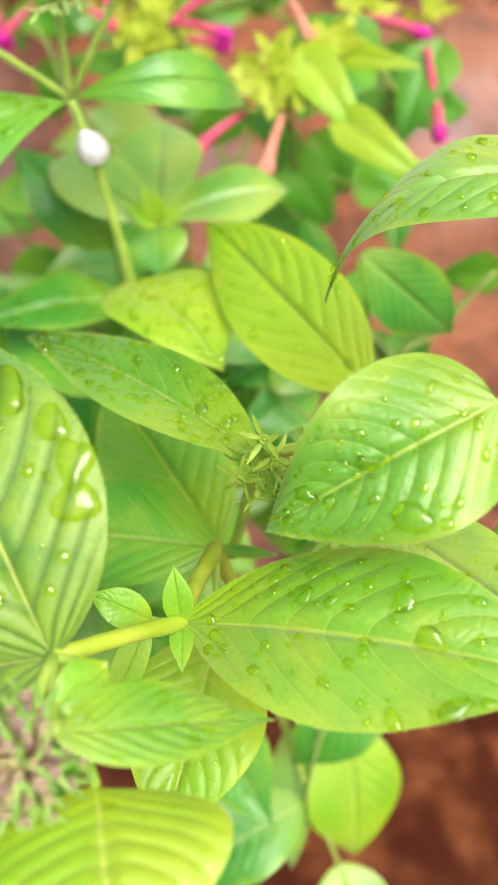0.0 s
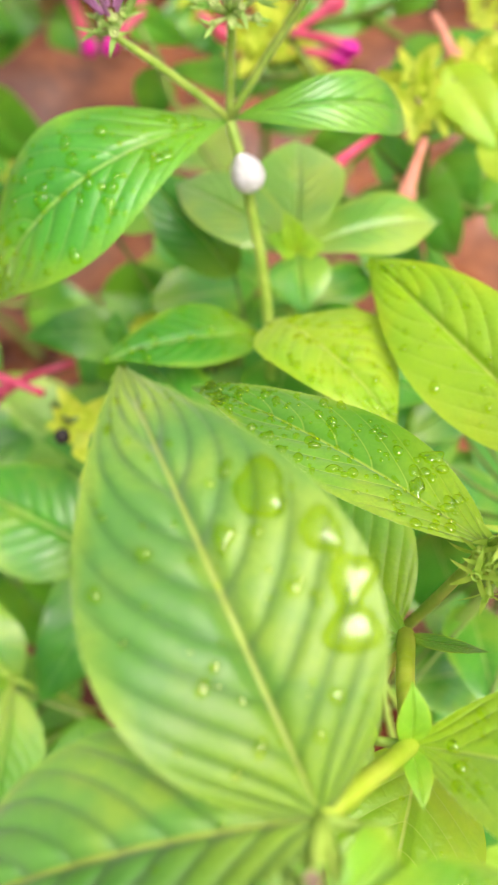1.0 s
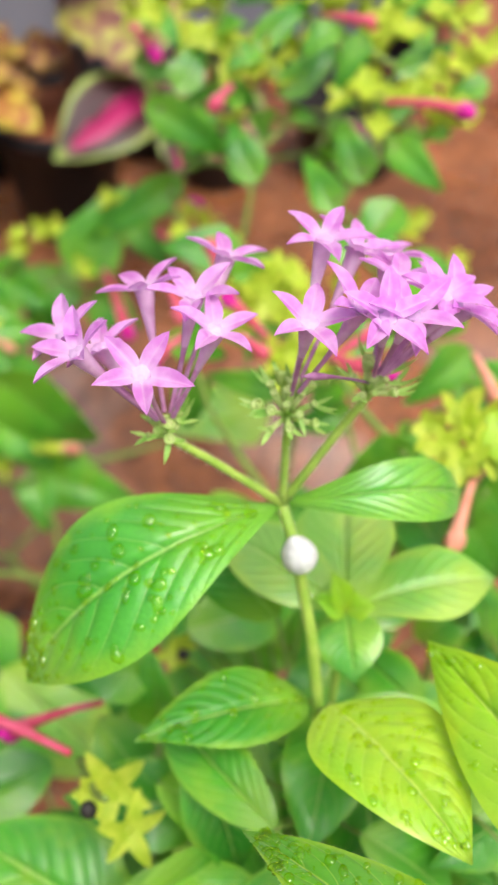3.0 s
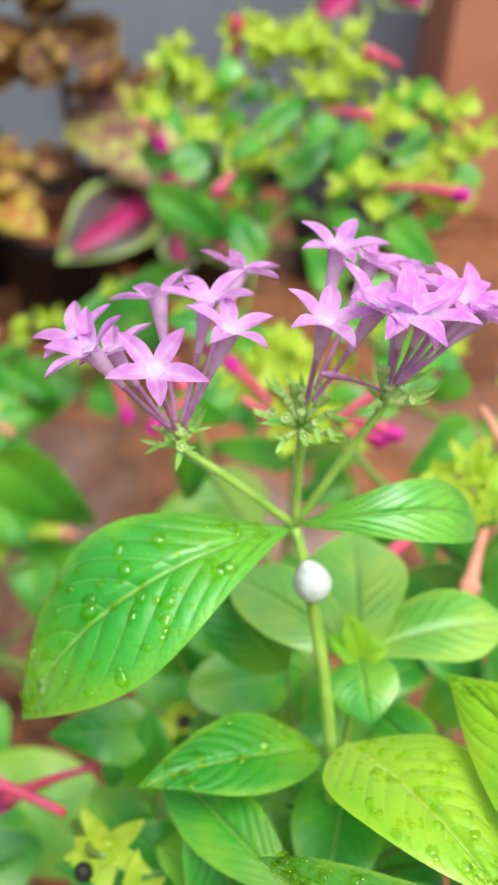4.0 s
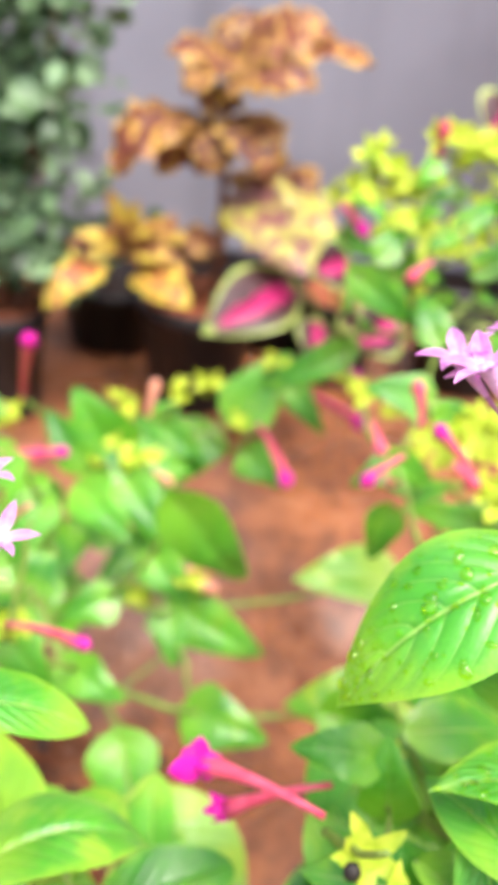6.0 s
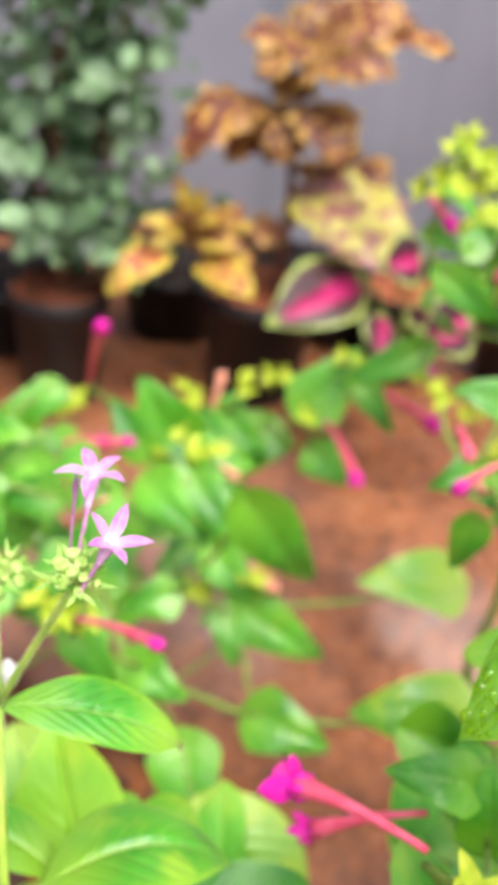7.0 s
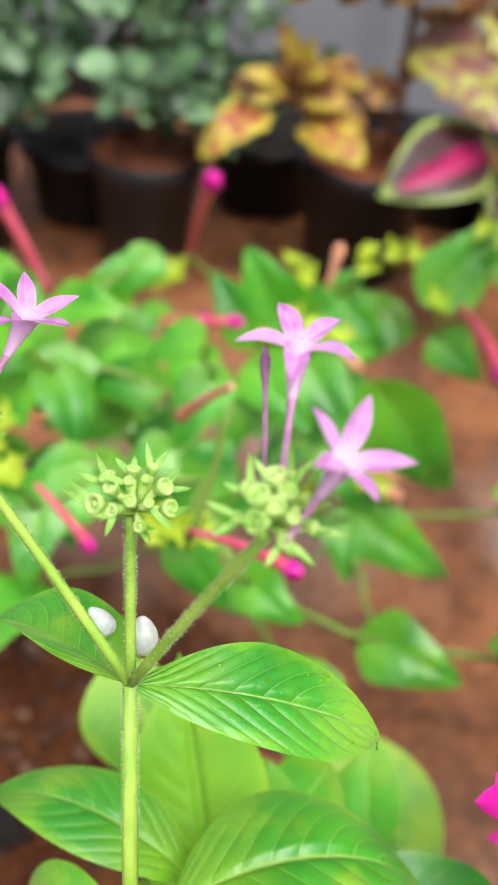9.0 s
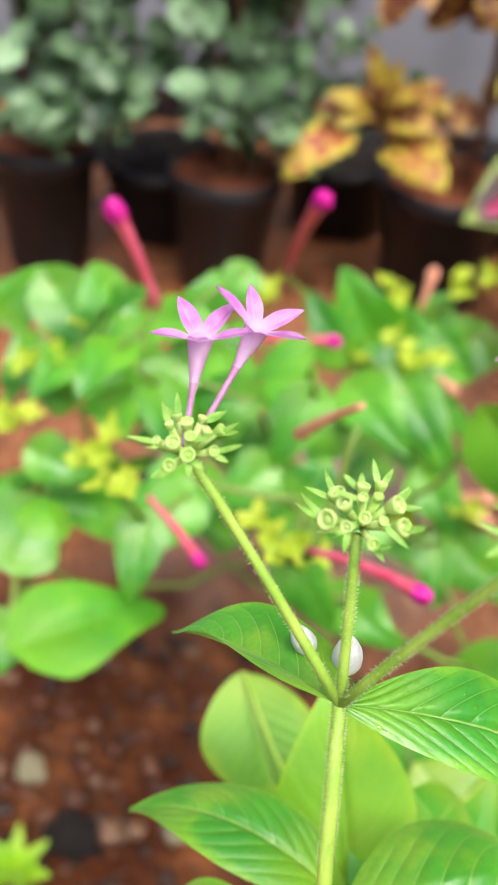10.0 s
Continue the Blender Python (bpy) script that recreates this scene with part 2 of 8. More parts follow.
def water_material():
    m = Nodes("water")
    clear = m.node("ShaderNodeBsdfTransparent")
    # water has no such colour: the lime tint paints light gathered in the drop
    clear.inputs[0].default_value = (0.93, 1.0, 0.1, 1)
    gloss = m.node("ShaderNodeBsdfGlossy")
    gloss.inputs["Roughness"].default_value = 0.03
    face = m.node("ShaderNodeLayerWeight")
    face.inputs[0].default_value = 0.3
    amount = m.math("ADD", 0.06, m.math("MULTIPLY", m.math("POWER", face.outputs["Facing"], 2.6), 0.6))
    bent = m.node("ShaderNodeBsdfRefraction")
    bent.inputs["IOR"].default_value, bent.inputs["Roughness"].default_value = 1.33, 0.0
    body = m.node("ShaderNodeMixShader")
    body.inputs[0].default_value = 0.22
    m.link(clear.outputs[0], body.inputs[1]), m.link(bent.outputs[0], body.inputs[2])
    mx = m.node("ShaderNodeMixShader")
    m.link(amount, mx.inputs[0]), m.link(body.outputs[0], mx.inputs[1]), m.link(gloss.outputs[0], mx.inputs[2])
    m.link(mx.outputs[0], m.out.inputs[0])
    return m.mat


WATER = water_material()


def caladium_material():
    m = Nodes("caladium_leaf")
    uv = m.node("ShaderNodeSeparateXYZ")
    m.link(m.coord("UV"), uv.inputs[0])
    side = m.math("ABSOLUTE", m.math("SUBTRACT", m.math("MULTIPLY", uv.outputs[0], 2.0), 1.0))
    rim = m.math("MAXIMUM", side, m.math("ABSOLUTE", m.math("SUBTRACT", m.math("MULTIPLY", uv.outputs[1], 2.0), 0.95)))
    wob = m.math("ADD", rim, m.math("MULTIPLY", m.math("SUBTRACT", m.noise(60.0, 3.0), 0.5), 0.25))
    # a bright slash along the middle, its edges feathered, on dark maroon
    slash = m.math("ADD", m.math("MULTIPLY", m.math("ABSOLUTE", m.math("SUBTRACT", uv.outputs[0], 0.44)), 4.0), m.math("MULTIPLY", m.noise(45.0, 4.0), 0.6))
    c = m.mix(m.step(slash, 0.65, 1.1), lin(176, 24, 98), lin(56, 16, 24))
    c = m.mix(m.math("MULTIPLY", m.step(wob, 0.66, 0.76), 0.75), c, lin(92, 84, 66))
    c = m.mix(m.step(wob, 0.8, 0.88), c, lin(150, 172, 84))
    m.set(Base_Color=c, Roughness=0.45)
    m.bump(m.noise(300.0, 3.0), 0.3, 0.001)
    m.through_light(c, 0.25)
    return m.mat


CALADIUM = caladium_material()


def soil_material(name, a, b, wet=0.35, soil_and_shade=(), wash=0.0):
    """Earth; dark patches (x, y, radius, strength) are humus and the plants' shade put into the colour."""
    m = Nodes(name)
    f = m.noise(5.0, 8.0, "Object", 0.65)
    g = m.noise(60.0, 6.0, "Object", 0.7)
    c = m.mix(m.step(m.math("ADD", m.math("MULTIPLY", f, 0.6), m.math("MULTIPLY", g, 0.4)), 0.36, 0.64), a, b)
    c = m.mix(m.math("MULTIPLY", m.step(m.noise(24.0, 4.0), 0.52, 0.74), 0.55), c, lin(46, 23, 9))
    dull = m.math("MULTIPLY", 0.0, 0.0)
    for x, y, r, dark in soil_and_shade:
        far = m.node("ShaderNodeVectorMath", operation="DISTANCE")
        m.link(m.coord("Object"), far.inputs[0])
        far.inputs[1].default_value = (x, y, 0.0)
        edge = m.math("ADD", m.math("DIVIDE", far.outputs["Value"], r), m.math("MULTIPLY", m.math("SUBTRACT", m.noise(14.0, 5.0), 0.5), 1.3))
        soil_shade_mask = m.math("SUBTRACT", 1.0, m.step(edge, 0.55, 1.1))
        c = m.mix(m.math("MULTIPLY", m.math("MULTIPLY", soil_shade_mask, dark), m.step(m.noise(17.0, 4.0), 0.25, 0.6)), c, lin(66, 28, 11))
        dull = m.math("MAXIMUM", dull, m.math("MULTIPLY", soil_shade_mask, dark))
    film = m.math("MULTIPLY", m.step(m.noise(3.5, 4.0), 0.46, 0.6), wash)
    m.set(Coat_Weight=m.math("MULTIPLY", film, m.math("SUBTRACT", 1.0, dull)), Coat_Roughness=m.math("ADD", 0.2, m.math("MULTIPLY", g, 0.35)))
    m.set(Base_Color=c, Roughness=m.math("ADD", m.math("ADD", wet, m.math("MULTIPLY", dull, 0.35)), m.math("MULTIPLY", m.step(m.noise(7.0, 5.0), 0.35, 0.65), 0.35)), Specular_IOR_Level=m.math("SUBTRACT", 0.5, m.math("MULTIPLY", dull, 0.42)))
    m.bump(m.math("ADD", m.math("ADD", g, m.math("MULTIPLY", m.noise(22.0, 4.0), 1.4)), m.math("MULTIPLY", m.noise(350.0, 4.0), 0.4)), 0.7, 0.01)
    return m.mat


# the patches at (0.13, 0.1) and (-0.1, 0.2) paint shade below the leaves
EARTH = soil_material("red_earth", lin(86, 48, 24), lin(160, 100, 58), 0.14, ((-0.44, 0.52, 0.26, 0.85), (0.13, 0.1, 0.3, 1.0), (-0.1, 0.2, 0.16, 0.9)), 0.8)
def clod_material():
    m = Nodes("earth_clod")
    pick = m.node("ShaderNodeNewGeometry").outputs["Random Per Island"]
    c = m.mix(m.step(pick, 0.1, 0.75), lin(40, 21, 11), lin(100, 54, 29))
    c = m.mix(m.step(pick, 0.86, 0.97), c, lin(132, 100, 76))
    c = m.mix(m.math("MULTIPLY", m.noise(90.0, 4.0), 0.5), c, lin(60, 30, 14))
    m.set(Base_Color=c, Roughness=0.5)
    m.bump(m.noise(300.0, 4.0), 0.5, 0.003)
    return m.mat


CLOD = clod_material()
PALE = plain_material("pale_stone", lin(118, 108, 82), lin(150, 142, 112), 60.0, 0.8)
# a dark stone's colour; on the extra pots' soil it paints shade
DARK_STONE_SHADED_SOIL = soil_material("dark_stone_shaded_soil", lin(14, 10, 8), lin(32, 22, 16), 0.85)
POT_SOIL = soil_material("pot_soil", lin(112, 56, 30), lin(156, 90, 54), 0.7)


def wall_material():
    m = Nodes("grey_render")
    f = m.noise(2.2, 6.0)
    st = m.node("ShaderNodeTexNoise")
    st.inputs["Scale"].default_value = 6.0
    mp = m.node("ShaderNodeMapping")
    mp.inputs["Scale"].default_value = (1.0, 1.0, 0.08)
    m.link(m.coord("Object"), mp.inputs[0]), m.link(mp.outputs[0], st.inputs["Vector"])
    c = m.mix(m.step(f, 0.3, 0.7), lin(124, 126, 134), lin(144, 147, 155))
    c = m.mix(m.math("MULTIPLY", m.step(st.outputs["Fac"], 0.5, 0.72), 0.5), c, lin(94, 95, 102))
    m.set(Base_Color=c, Roughness=0.8)
    m.bump(m.noise(180.0, 5.0), 0.3, 0.003)
    return m.mat


WALL = wall_material()
TERRACOTTA = plain_material("pillar_terracotta", lin(174, 108, 78), lin(196, 130, 98), 6.0, 0.75, 0.0, 0.4, 0.003, 120.0)


# ---- mesh helpers ----
def mesh_object(name, bm, material, parent=None, label="", smooth=True):
    me = bpy.data.meshes.new(name)
    bm.normal_update()
    bm.to_mesh(me)
    bm.free()
    me.materials.append(material)
    if smooth:
        me.polygons.foreach_set("use_smooth", [True] * len(me.polygons))
    ob = new(name, me)
    if parent:
        ob.parent = parent
        ob.matrix_parent_inverse = parent.matrix_basis.inverted()
    return tagged(ob, label=label)


part = mesh_object


def thing(name, place, label, category, group="", kind=""):
    ob = new(name)
    ob.location = place
    return tagged(ob, label, category, group, kind)


def sheet(bm, nu, nv, f):
    """A grid of nu by nv cells whose corners are f(u, v), u 0..1 along, v -1..1 across, with UVs."""
    uvl = bm.loops.layers.uv.verify()
    vs = [[bm.verts.new(f(i / nu, 2 * j / nv - 1)) for j in range(nv + 1)] for i in range(nu + 1)]
    for i in range(nu):
        for j in range(nv):
            face = bm.faces.new((vs[i][j], vs[i][j + 1], vs[i + 1][j + 1], vs[i + 1][j]))
            for loop, (a, b) in zip(face.loops, ((i, j), (i, j + 1), (i + 1, j + 1), (i + 1, j))):
                loop[uvl].uv = (b / nv, a / nu)
    return vs


def tube(bm, points, radii, sides=8, cap=True):
    """A round tube through the points."""
    pts = [Vector(p) for p in points]
    rings = []
    up = Vector((0.31, 0.2, 0.93))
    for i, p in enumerate(pts):
        d = (pts[min(i + 1, len(pts) - 1)] - pts[max(i - 1, 0)]).normalized()
        x = d.cross(up)
        if x.length < 1e-3:
            x = d.cross(Vector((1, 0, 0)))
        x.normalize()
        y = d.cross(x)
        r = radii[i] if isinstance(radii, (list, tuple)) else radii
        rings.append([bm.verts.new(p + (x * math.cos(a) + y * math.sin(a)) * r) for a in (2 * math.pi * k / sides for k in range(sides))])
    for a, b in zip(rings, rings[1:]):
        for k in range(sides):
            bm.faces.new((a[k], a[(k + 1) % sides], b[(k + 1) % sides], b[k]))
    if cap:
        bm.faces.new(rings[0][::-1])
        bm.faces.new(rings[-1])


def bend(a, b, sag=0.0, n=6, wob=0.0):
    """Points from a to b, bowed upwards by sag of the length."""
    a, b = Vector(a), Vector(b)
    L = (b - a).length
    out = []
    for i in range(n + 1):
        u = i / n
        p = a.lerp(b, u) + Vector((0, 0, sag * L * 4 * u * (1 - u)))
        if 0 < i < n and wob:
            p += Vector([random.uniform(-wob, wob) * L for _ in range(3)])
        out.append(p)
    return out


def frame_of(base, axis, normal):
    y = Vector(axis).normalized()
    x = y.cross(Vector(normal)).normalized()
    z = x.cross(y)
    m = Matrix((x, y, z)).transposed().to_4x4()
    m.translation = base
    return m


# how fast a pointed leaf widens at its foot and narrows to its tip
POINTED = {"q": (0.74, 1.12), "a": (1.15, 1.05), "o": (0.52, 1.05), "t": (0.6, 1.7)}


def profile(kind, u):
    """Half width of a leaf, 0..1, along its length."""
    if kind == "p":
        return max(0.0, math.sin(math.pi * u ** 0.88)) ** (0.68 + 0.5 * u * u) * 1.04 + 0.015
    if kind in POINTED:
        a, b = POINTED[kind]
        peak = a / (a + b)
        return (max(0.0, u) ** a * max(0.0, 1 - u) ** b) / (peak ** a * (1 - peak) ** b) + 0.012 * (1 - u)
    if kind == "h":
        w = min(1.0, (u / 0.18)) ** 0.6 * max(0.0, (1 - u)) ** 0.75 * 1.22 + 0.015
        return w
    if kind == "l":
        return max(0.0, math.sin(math.pi * u ** 0.72)) ** (0.9 + 0.9 * u * u) + 0.012
    if kind == "e":
        return max(0.0, math.sin(math.pi * u ** 0.97)) ** max(0.5, 1.05 - 0.5 * u) + 0.015
    if kind == "b":
        return max(0.0, math.sin(math.pi * u ** 1.08)) ** 0.78 + 0.015
    if kind == "c":
        return max(0.0, math.sin(math.pi * u ** 0.8)) ** 0.6 + 0.02
    return max(0.0, math.sin(math.pi * u)) ** 0.6 + 0.02


NEAR = "plbeqaot"


def leaf_surface(kind, L, w, arch, fold, seed):
    """The leaf's shape in its own space: along y, face up z."""
    n, slant = (9.0, 0.32) if kind in NEAR else (5.0, 0.3)
    rnd = random.Random(seed)
    twist, wave, ph0 = rnd.uniform(-0.12, 0.12), rnd.uniform(0.02, 0.05), rnd.uniform(0, 6)
    tipbend = rnd.uniform(0.02, 0.1)

    def f(u, v):
        hw = 0.5 * w * profile(kind, u)
        back = -0.16 * L * (abs(v) ** 1.5) * max(0.0, 1 - u / 0.3) if kind == "h" else 0.0
        z = arch * L * 4 * u * (1 - u) + fold * abs(v) * hw - tipbend * L * max(0.0, u - 0.75) ** 2 * 4
        z -= 0.55 * arch * hw * v * v
        ph = n * (u - slant * abs(v) ** 1.35) % 1.0
        pillow = abs(math.sin(math.pi * ph)) ** 0.55
        edge = max(0.0, 1 - abs(v) ** 3) * math.sin(math.pi * min(1, max(0, u)))
        z += (0.013 if kind in NEAR else 0.02) * w * pillow * edge * (0.4 + 0.6 * min(1.0, abs(v) * 4))
        z -= 0.05 * w * math.exp(-((v / 0.07) ** 2)) * math.sin(math.pi * u)
        z += wave * w * math.sin(9 * u + ph0 + (0 if v > 0 else 1.7)) * abs(v) ** 2
        z += twist * hw * v * u
        jag = 1.0
        if kind == "c":
            jag = 1 + 0.13 * math.sin(40 * u + ph0) * abs(v) ** 3
            z += 0.075 * w * math.sin(26 * u + 5 * v + ph0) * abs(v)
        return Vector((v * hw * jag, u * L + back, z))

    return f


LEAVES = {}


def leaf(plant, kind, base, tip, width, normal, arch, fold, material=None, fine=1.0, label=""):
    base, tip = Vector(base), Vector(tip)
    L = (tip - base).length
    seed = int((base.x * 7919 + tip.y * 104729 + tip.z * 1299709) * 1000)
    f = leaf_surface(kind, L, width, arch, fold, seed)
    bm = bmesh.new()
    near = kind in NEAR
    if near and fine == 1.0:
        sheet(bm, 96, 44, f)
    else:
        sheet(bm, int((80 if near else 20) * fine), int((16 if near else 8) * fine), f)
    m = frame_of(base, tip - base, normal)
    bmesh.ops.transform(bm, matrix=Matrix.Translation(-base) @ m, verts=bm.verts)
    if material is None:
        material = HEART if kind == "h" else PENTAS
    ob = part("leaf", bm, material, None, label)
    ob.location = base
    ob.parent = plant
    ob.matrix_parent_inverse = plant.matrix_basis.inverted()
    LEAVES.setdefault(plant.name, []).append((ob, m, f))
    return ob


def stem(plant, points, r0, r1, material=None, sides=8, name="stem"):
    bm = bmesh.new()
    n = len(points)
    tube(bm, points, [r0 + (r1 - r0) * i / (n - 1) for i in range(n)], sides)
    return part(name, bm, material or STEM, plant)


def grow_stems(plant, root, r=0.0016, material=None, tops=()):
    """Joins every leaf's foot to the plant's root by branching stems."""
    root = Vector(root)
    feet = sorted([m.translation.copy() for _, m, _ in LEAVES.get(plant.name, [])] + [Vector(t) for t in tops], key=lambda p: p.z)
    if not feet:
        return
    mean = sum(feet, Vector()) / len(feet)
    crown = Vector((mean.x * 0.75 + root.x * 0.25, mean.y * 0.75 + root.y * 0.25, max(0.08, feet[0].z - 0.06)))
    stem(plant, bend(root, crown, 0.0, 8, 0.02), r * 1.8, r * 1.3, material or STEM_DARK)
    nodes = [crown]
    for p in feet:
        best = min(nodes, key=lambda q: (q - p).length + (0.03 if q.z > p.z - 0.004 else 0))
        d = (best - p).length
        if d > 0.002:
            stem(plant, bend(best, p, -0.06, 6, 0.02), r * 0.9, r * 0.6, material or STEM_DARK, 6)
        nodes.append(p)


# ---- flower helpers ----
def pentas_flower(plant, foot, mouth, face=None, size=0.0102, droop=0.1, turn=None):
    """A star flower: thin tube, flaring throat, five pointed petals."""
    foot, mouth = Vector(foot), Vector(mouth)
    axis = (mouth - foot)
    L = axis.length
    d = axis.normalized()
    n = Vector(face).normalized() if face else (d * 0.75 + Vector((random.uniform(-0.25, 0.25), -0.12 + random.uniform(-0.25, 0.2), 0.5))).normalized()
    bm = bmesh.new()
    pts, rad = [], []
    for i in range(11):
        u = i / 10
        pts.append(foot + axis * u + Vector((0, 0, -0.03 * L * math.sin(math.pi * u))))
        rad.append(0.00055 + 0.0001 * u + 0.0019 * (max(0.0, u - 0.5) / 0.5) ** 1.4)
    tube(bm, pts[:7], rad[:7], 10, False)
    flower = part("flower", bm, TUBE_LOW, plant, "lilac-pink star flower on a slender tube")
    bm = bmesh.new()
    tube(bm, pts[6:], rad[6:], 12, False)
    part("funnel", bm, TUBE, flower, "pale lilac widening upper tube")
    turn = random.uniform(0, 6.28) if turn is None else turn
    side = n.cross(Vector((0.2, 0.9, 0.3))).normalized()
    other = n.cross(side)
    for k in range(5):
        a = turn + 2 * math.pi * k / 5 + random.uniform(-0.12, 0.12)
        out = side * math.cos(a) + other * math.sin(a)
        lift = random.uniform(0.18, 0.55)
        s = size * random.uniform(0.9, 1.1)
        across = n.cross(out)

        def f(u, v):
            w = 0.225 * s * (math.sin(math.pi * (0.22 + 0.78 * u)) ** 0.85) * (1.08 - 0.25 * u)
            z = s * u * lift - (droop + 0.04) * s * u * u + 0.10 * s * abs(v) * math.sin(math.pi * u) - 0.04 * s * math.exp(-(v * v) / 0.03)
            return mouth + out * (0.0016 + s * (u - 0.1 * lift * u)) + across * v * w + n * (z + 0.0003)

        bm = bmesh.new()
        sheet(bm, 10, 6, f)
        part("petal", bm, PINK, flower)
    bm = bmesh.new()
    bmesh.ops.create_icosphere(bm, subdivisions=3, radius=0.0024)
    turn_up = n.to_track_quat("Z", "Y").to_matrix()
    for v in bm.verts:
        v.co = mouth + turn_up @ (Vector((v.co.x, v.co.y, v.co.z * 0.35)) + Vector([random.uniform(-0.0003, 0.0003) for _ in range(3)]))
    part("throat", bm, THROAT, flower, "pale hairy throat")
    return flower


def bud_tube(plant, foot, tip):
    bm = bmesh.new()
    pts = bend(foot, tip, 0.03, 8)
    tube(bm, pts, [0.00035, 0.00035, 0.00035, 0.0004, 0.0004, 0.0005, 0.0008, 0.0010, 0.0003], 8)
    return part("flower_bud", bm, WITHERED, plant, "closed withered mauve flower bud")


def calyx_cup(bm, c, n, r):
    side = n.orthogonal().normalized()
    other = n.cross(side)
    rings = []
    for rr, h in ((0.35, -1.3), (0.75, -0.6), (1.0, 0.2), (1.05, 0.55), (0.9, 0.75), (0.7, 0.62), (0.58, 0.2), (0.45, 0.15), (0.34, 0.45), (0.1, 0.5)):
        rings.append([bm.verts.new(c + n * (h * r) + (side * math.cos(a) + other * math.sin(a)) * rr * r) for a in (2 * math.pi * k / 10 for k in range(10))])
    for a, b in zip(rings, rings[1:]):
        for k in range(10):
            bm.faces.new((a[k], a[(k + 1) % 10], b[(k + 1) % 10], b[k]))
    bm.faces.new(rings[-1])


def sliver(bm, c, d, n, L, w, curl=0.3):
    """One small pointed sepal."""
    across = d.cross(n).normalized()

    def f(u, v):
        return c + d * (L * u) + across * (v * w * 0.5 * math.sin(math.pi * (0.2 + 0.8 * u)) ** 0.8) + n * (curl * L * u * u + 0.12 * w * abs(v))

    sheet(bm, 6, 2, f)


def calyx_head(plant, c, up, cups=12, r=0.0017, spread=0.0065, sepal=0.006, material=None, sepals=0, wide=0.0013):
    """A head of round empty calyx cups with narrow green sepals."""
    c, up = Vector(c), Vector(up).normalized()
    side = up.orthogonal().normalized()
    other = up.cross(side)
    for k in range(cups):
        a = 2.4 * k + c.x * 90
        q = math.sqrt((k + 0.3) / cups)
        out = side * math.cos(a) + other * math.sin(a)
        n = (up * (1.2 - 0.6 * q) + out * q * 0.8 + Vector([random.uniform(-0.2, 0.2) for _ in range(3)])).normalized()
        p = c + out * spread * q + up * (spread * 0.55 * (1 - q * q) + random.uniform(-0.001, 0.001))
        rr = r * random.choice((0.65, 0.8, 0.9, 1.0, 1.15, 1.3))
        bm = bmesh.new()
        calyx_cup(bm, p, n, rr)
        tube(bm, [c - up * spread * 0.6, p - n * rr], [0.0006, 0.0008], 6)
        cup = part("calyx", bm, material or CUP, plant, "pale green empty calyx cup" if k == 0 else "")
        for s in range(sepals or (random.choice((2, 2, 3)) if q > 0.6 else random.choice((0, 1)))):
            b = random.uniform(-0.9, 0.9)
            o = (out * math.cos(b) + up.cross(out) * math.sin(b)).normalized()
            bm = bmesh.new()
            sliver(bm, p + o * rr * 0.7 - n * rr * 0.6, (o + up * random.uniform(-0.4, 0.7)).normalized(), up, sepal * random.uniform(0.7, 1.25), wide, random.uniform(-0.1, 0.9))
            part("sepal", bm, material if material is OLIVE else SEPAL, cup)


def calyx_star(plant, c, n):
    """One small spent calyx: a stub with a brownish pit and five thin spreading sepals."""
    c, n = Vector(c), Vector(n).normalized()
    bm = bmesh.new()
    calyx_cup(bm, c, n, 0.0011)
    cup = part("calyx", bm, OLIVE, plant, "small spent calyx with a brownish pit")
    side = n.orthogonal().normalized()
    turn = random.uniform(0, 6)
    for k in range(5):
        a = turn + 1.2566 * k + random.uniform(-0.2, 0.2)
        o = side * math.cos(a) + n.cross(side) * math.sin(a)
        bm = bmesh.new()
        sliver(bm, c + o * 0.0005, (o + n * random.uniform(0.0, 0.6)).normalized(), n, random.uniform(0.0035, 0.0066), 0.0012, random.uniform(-0.5, 0.4))
        part("sepal", bm, OLIVE, cup)


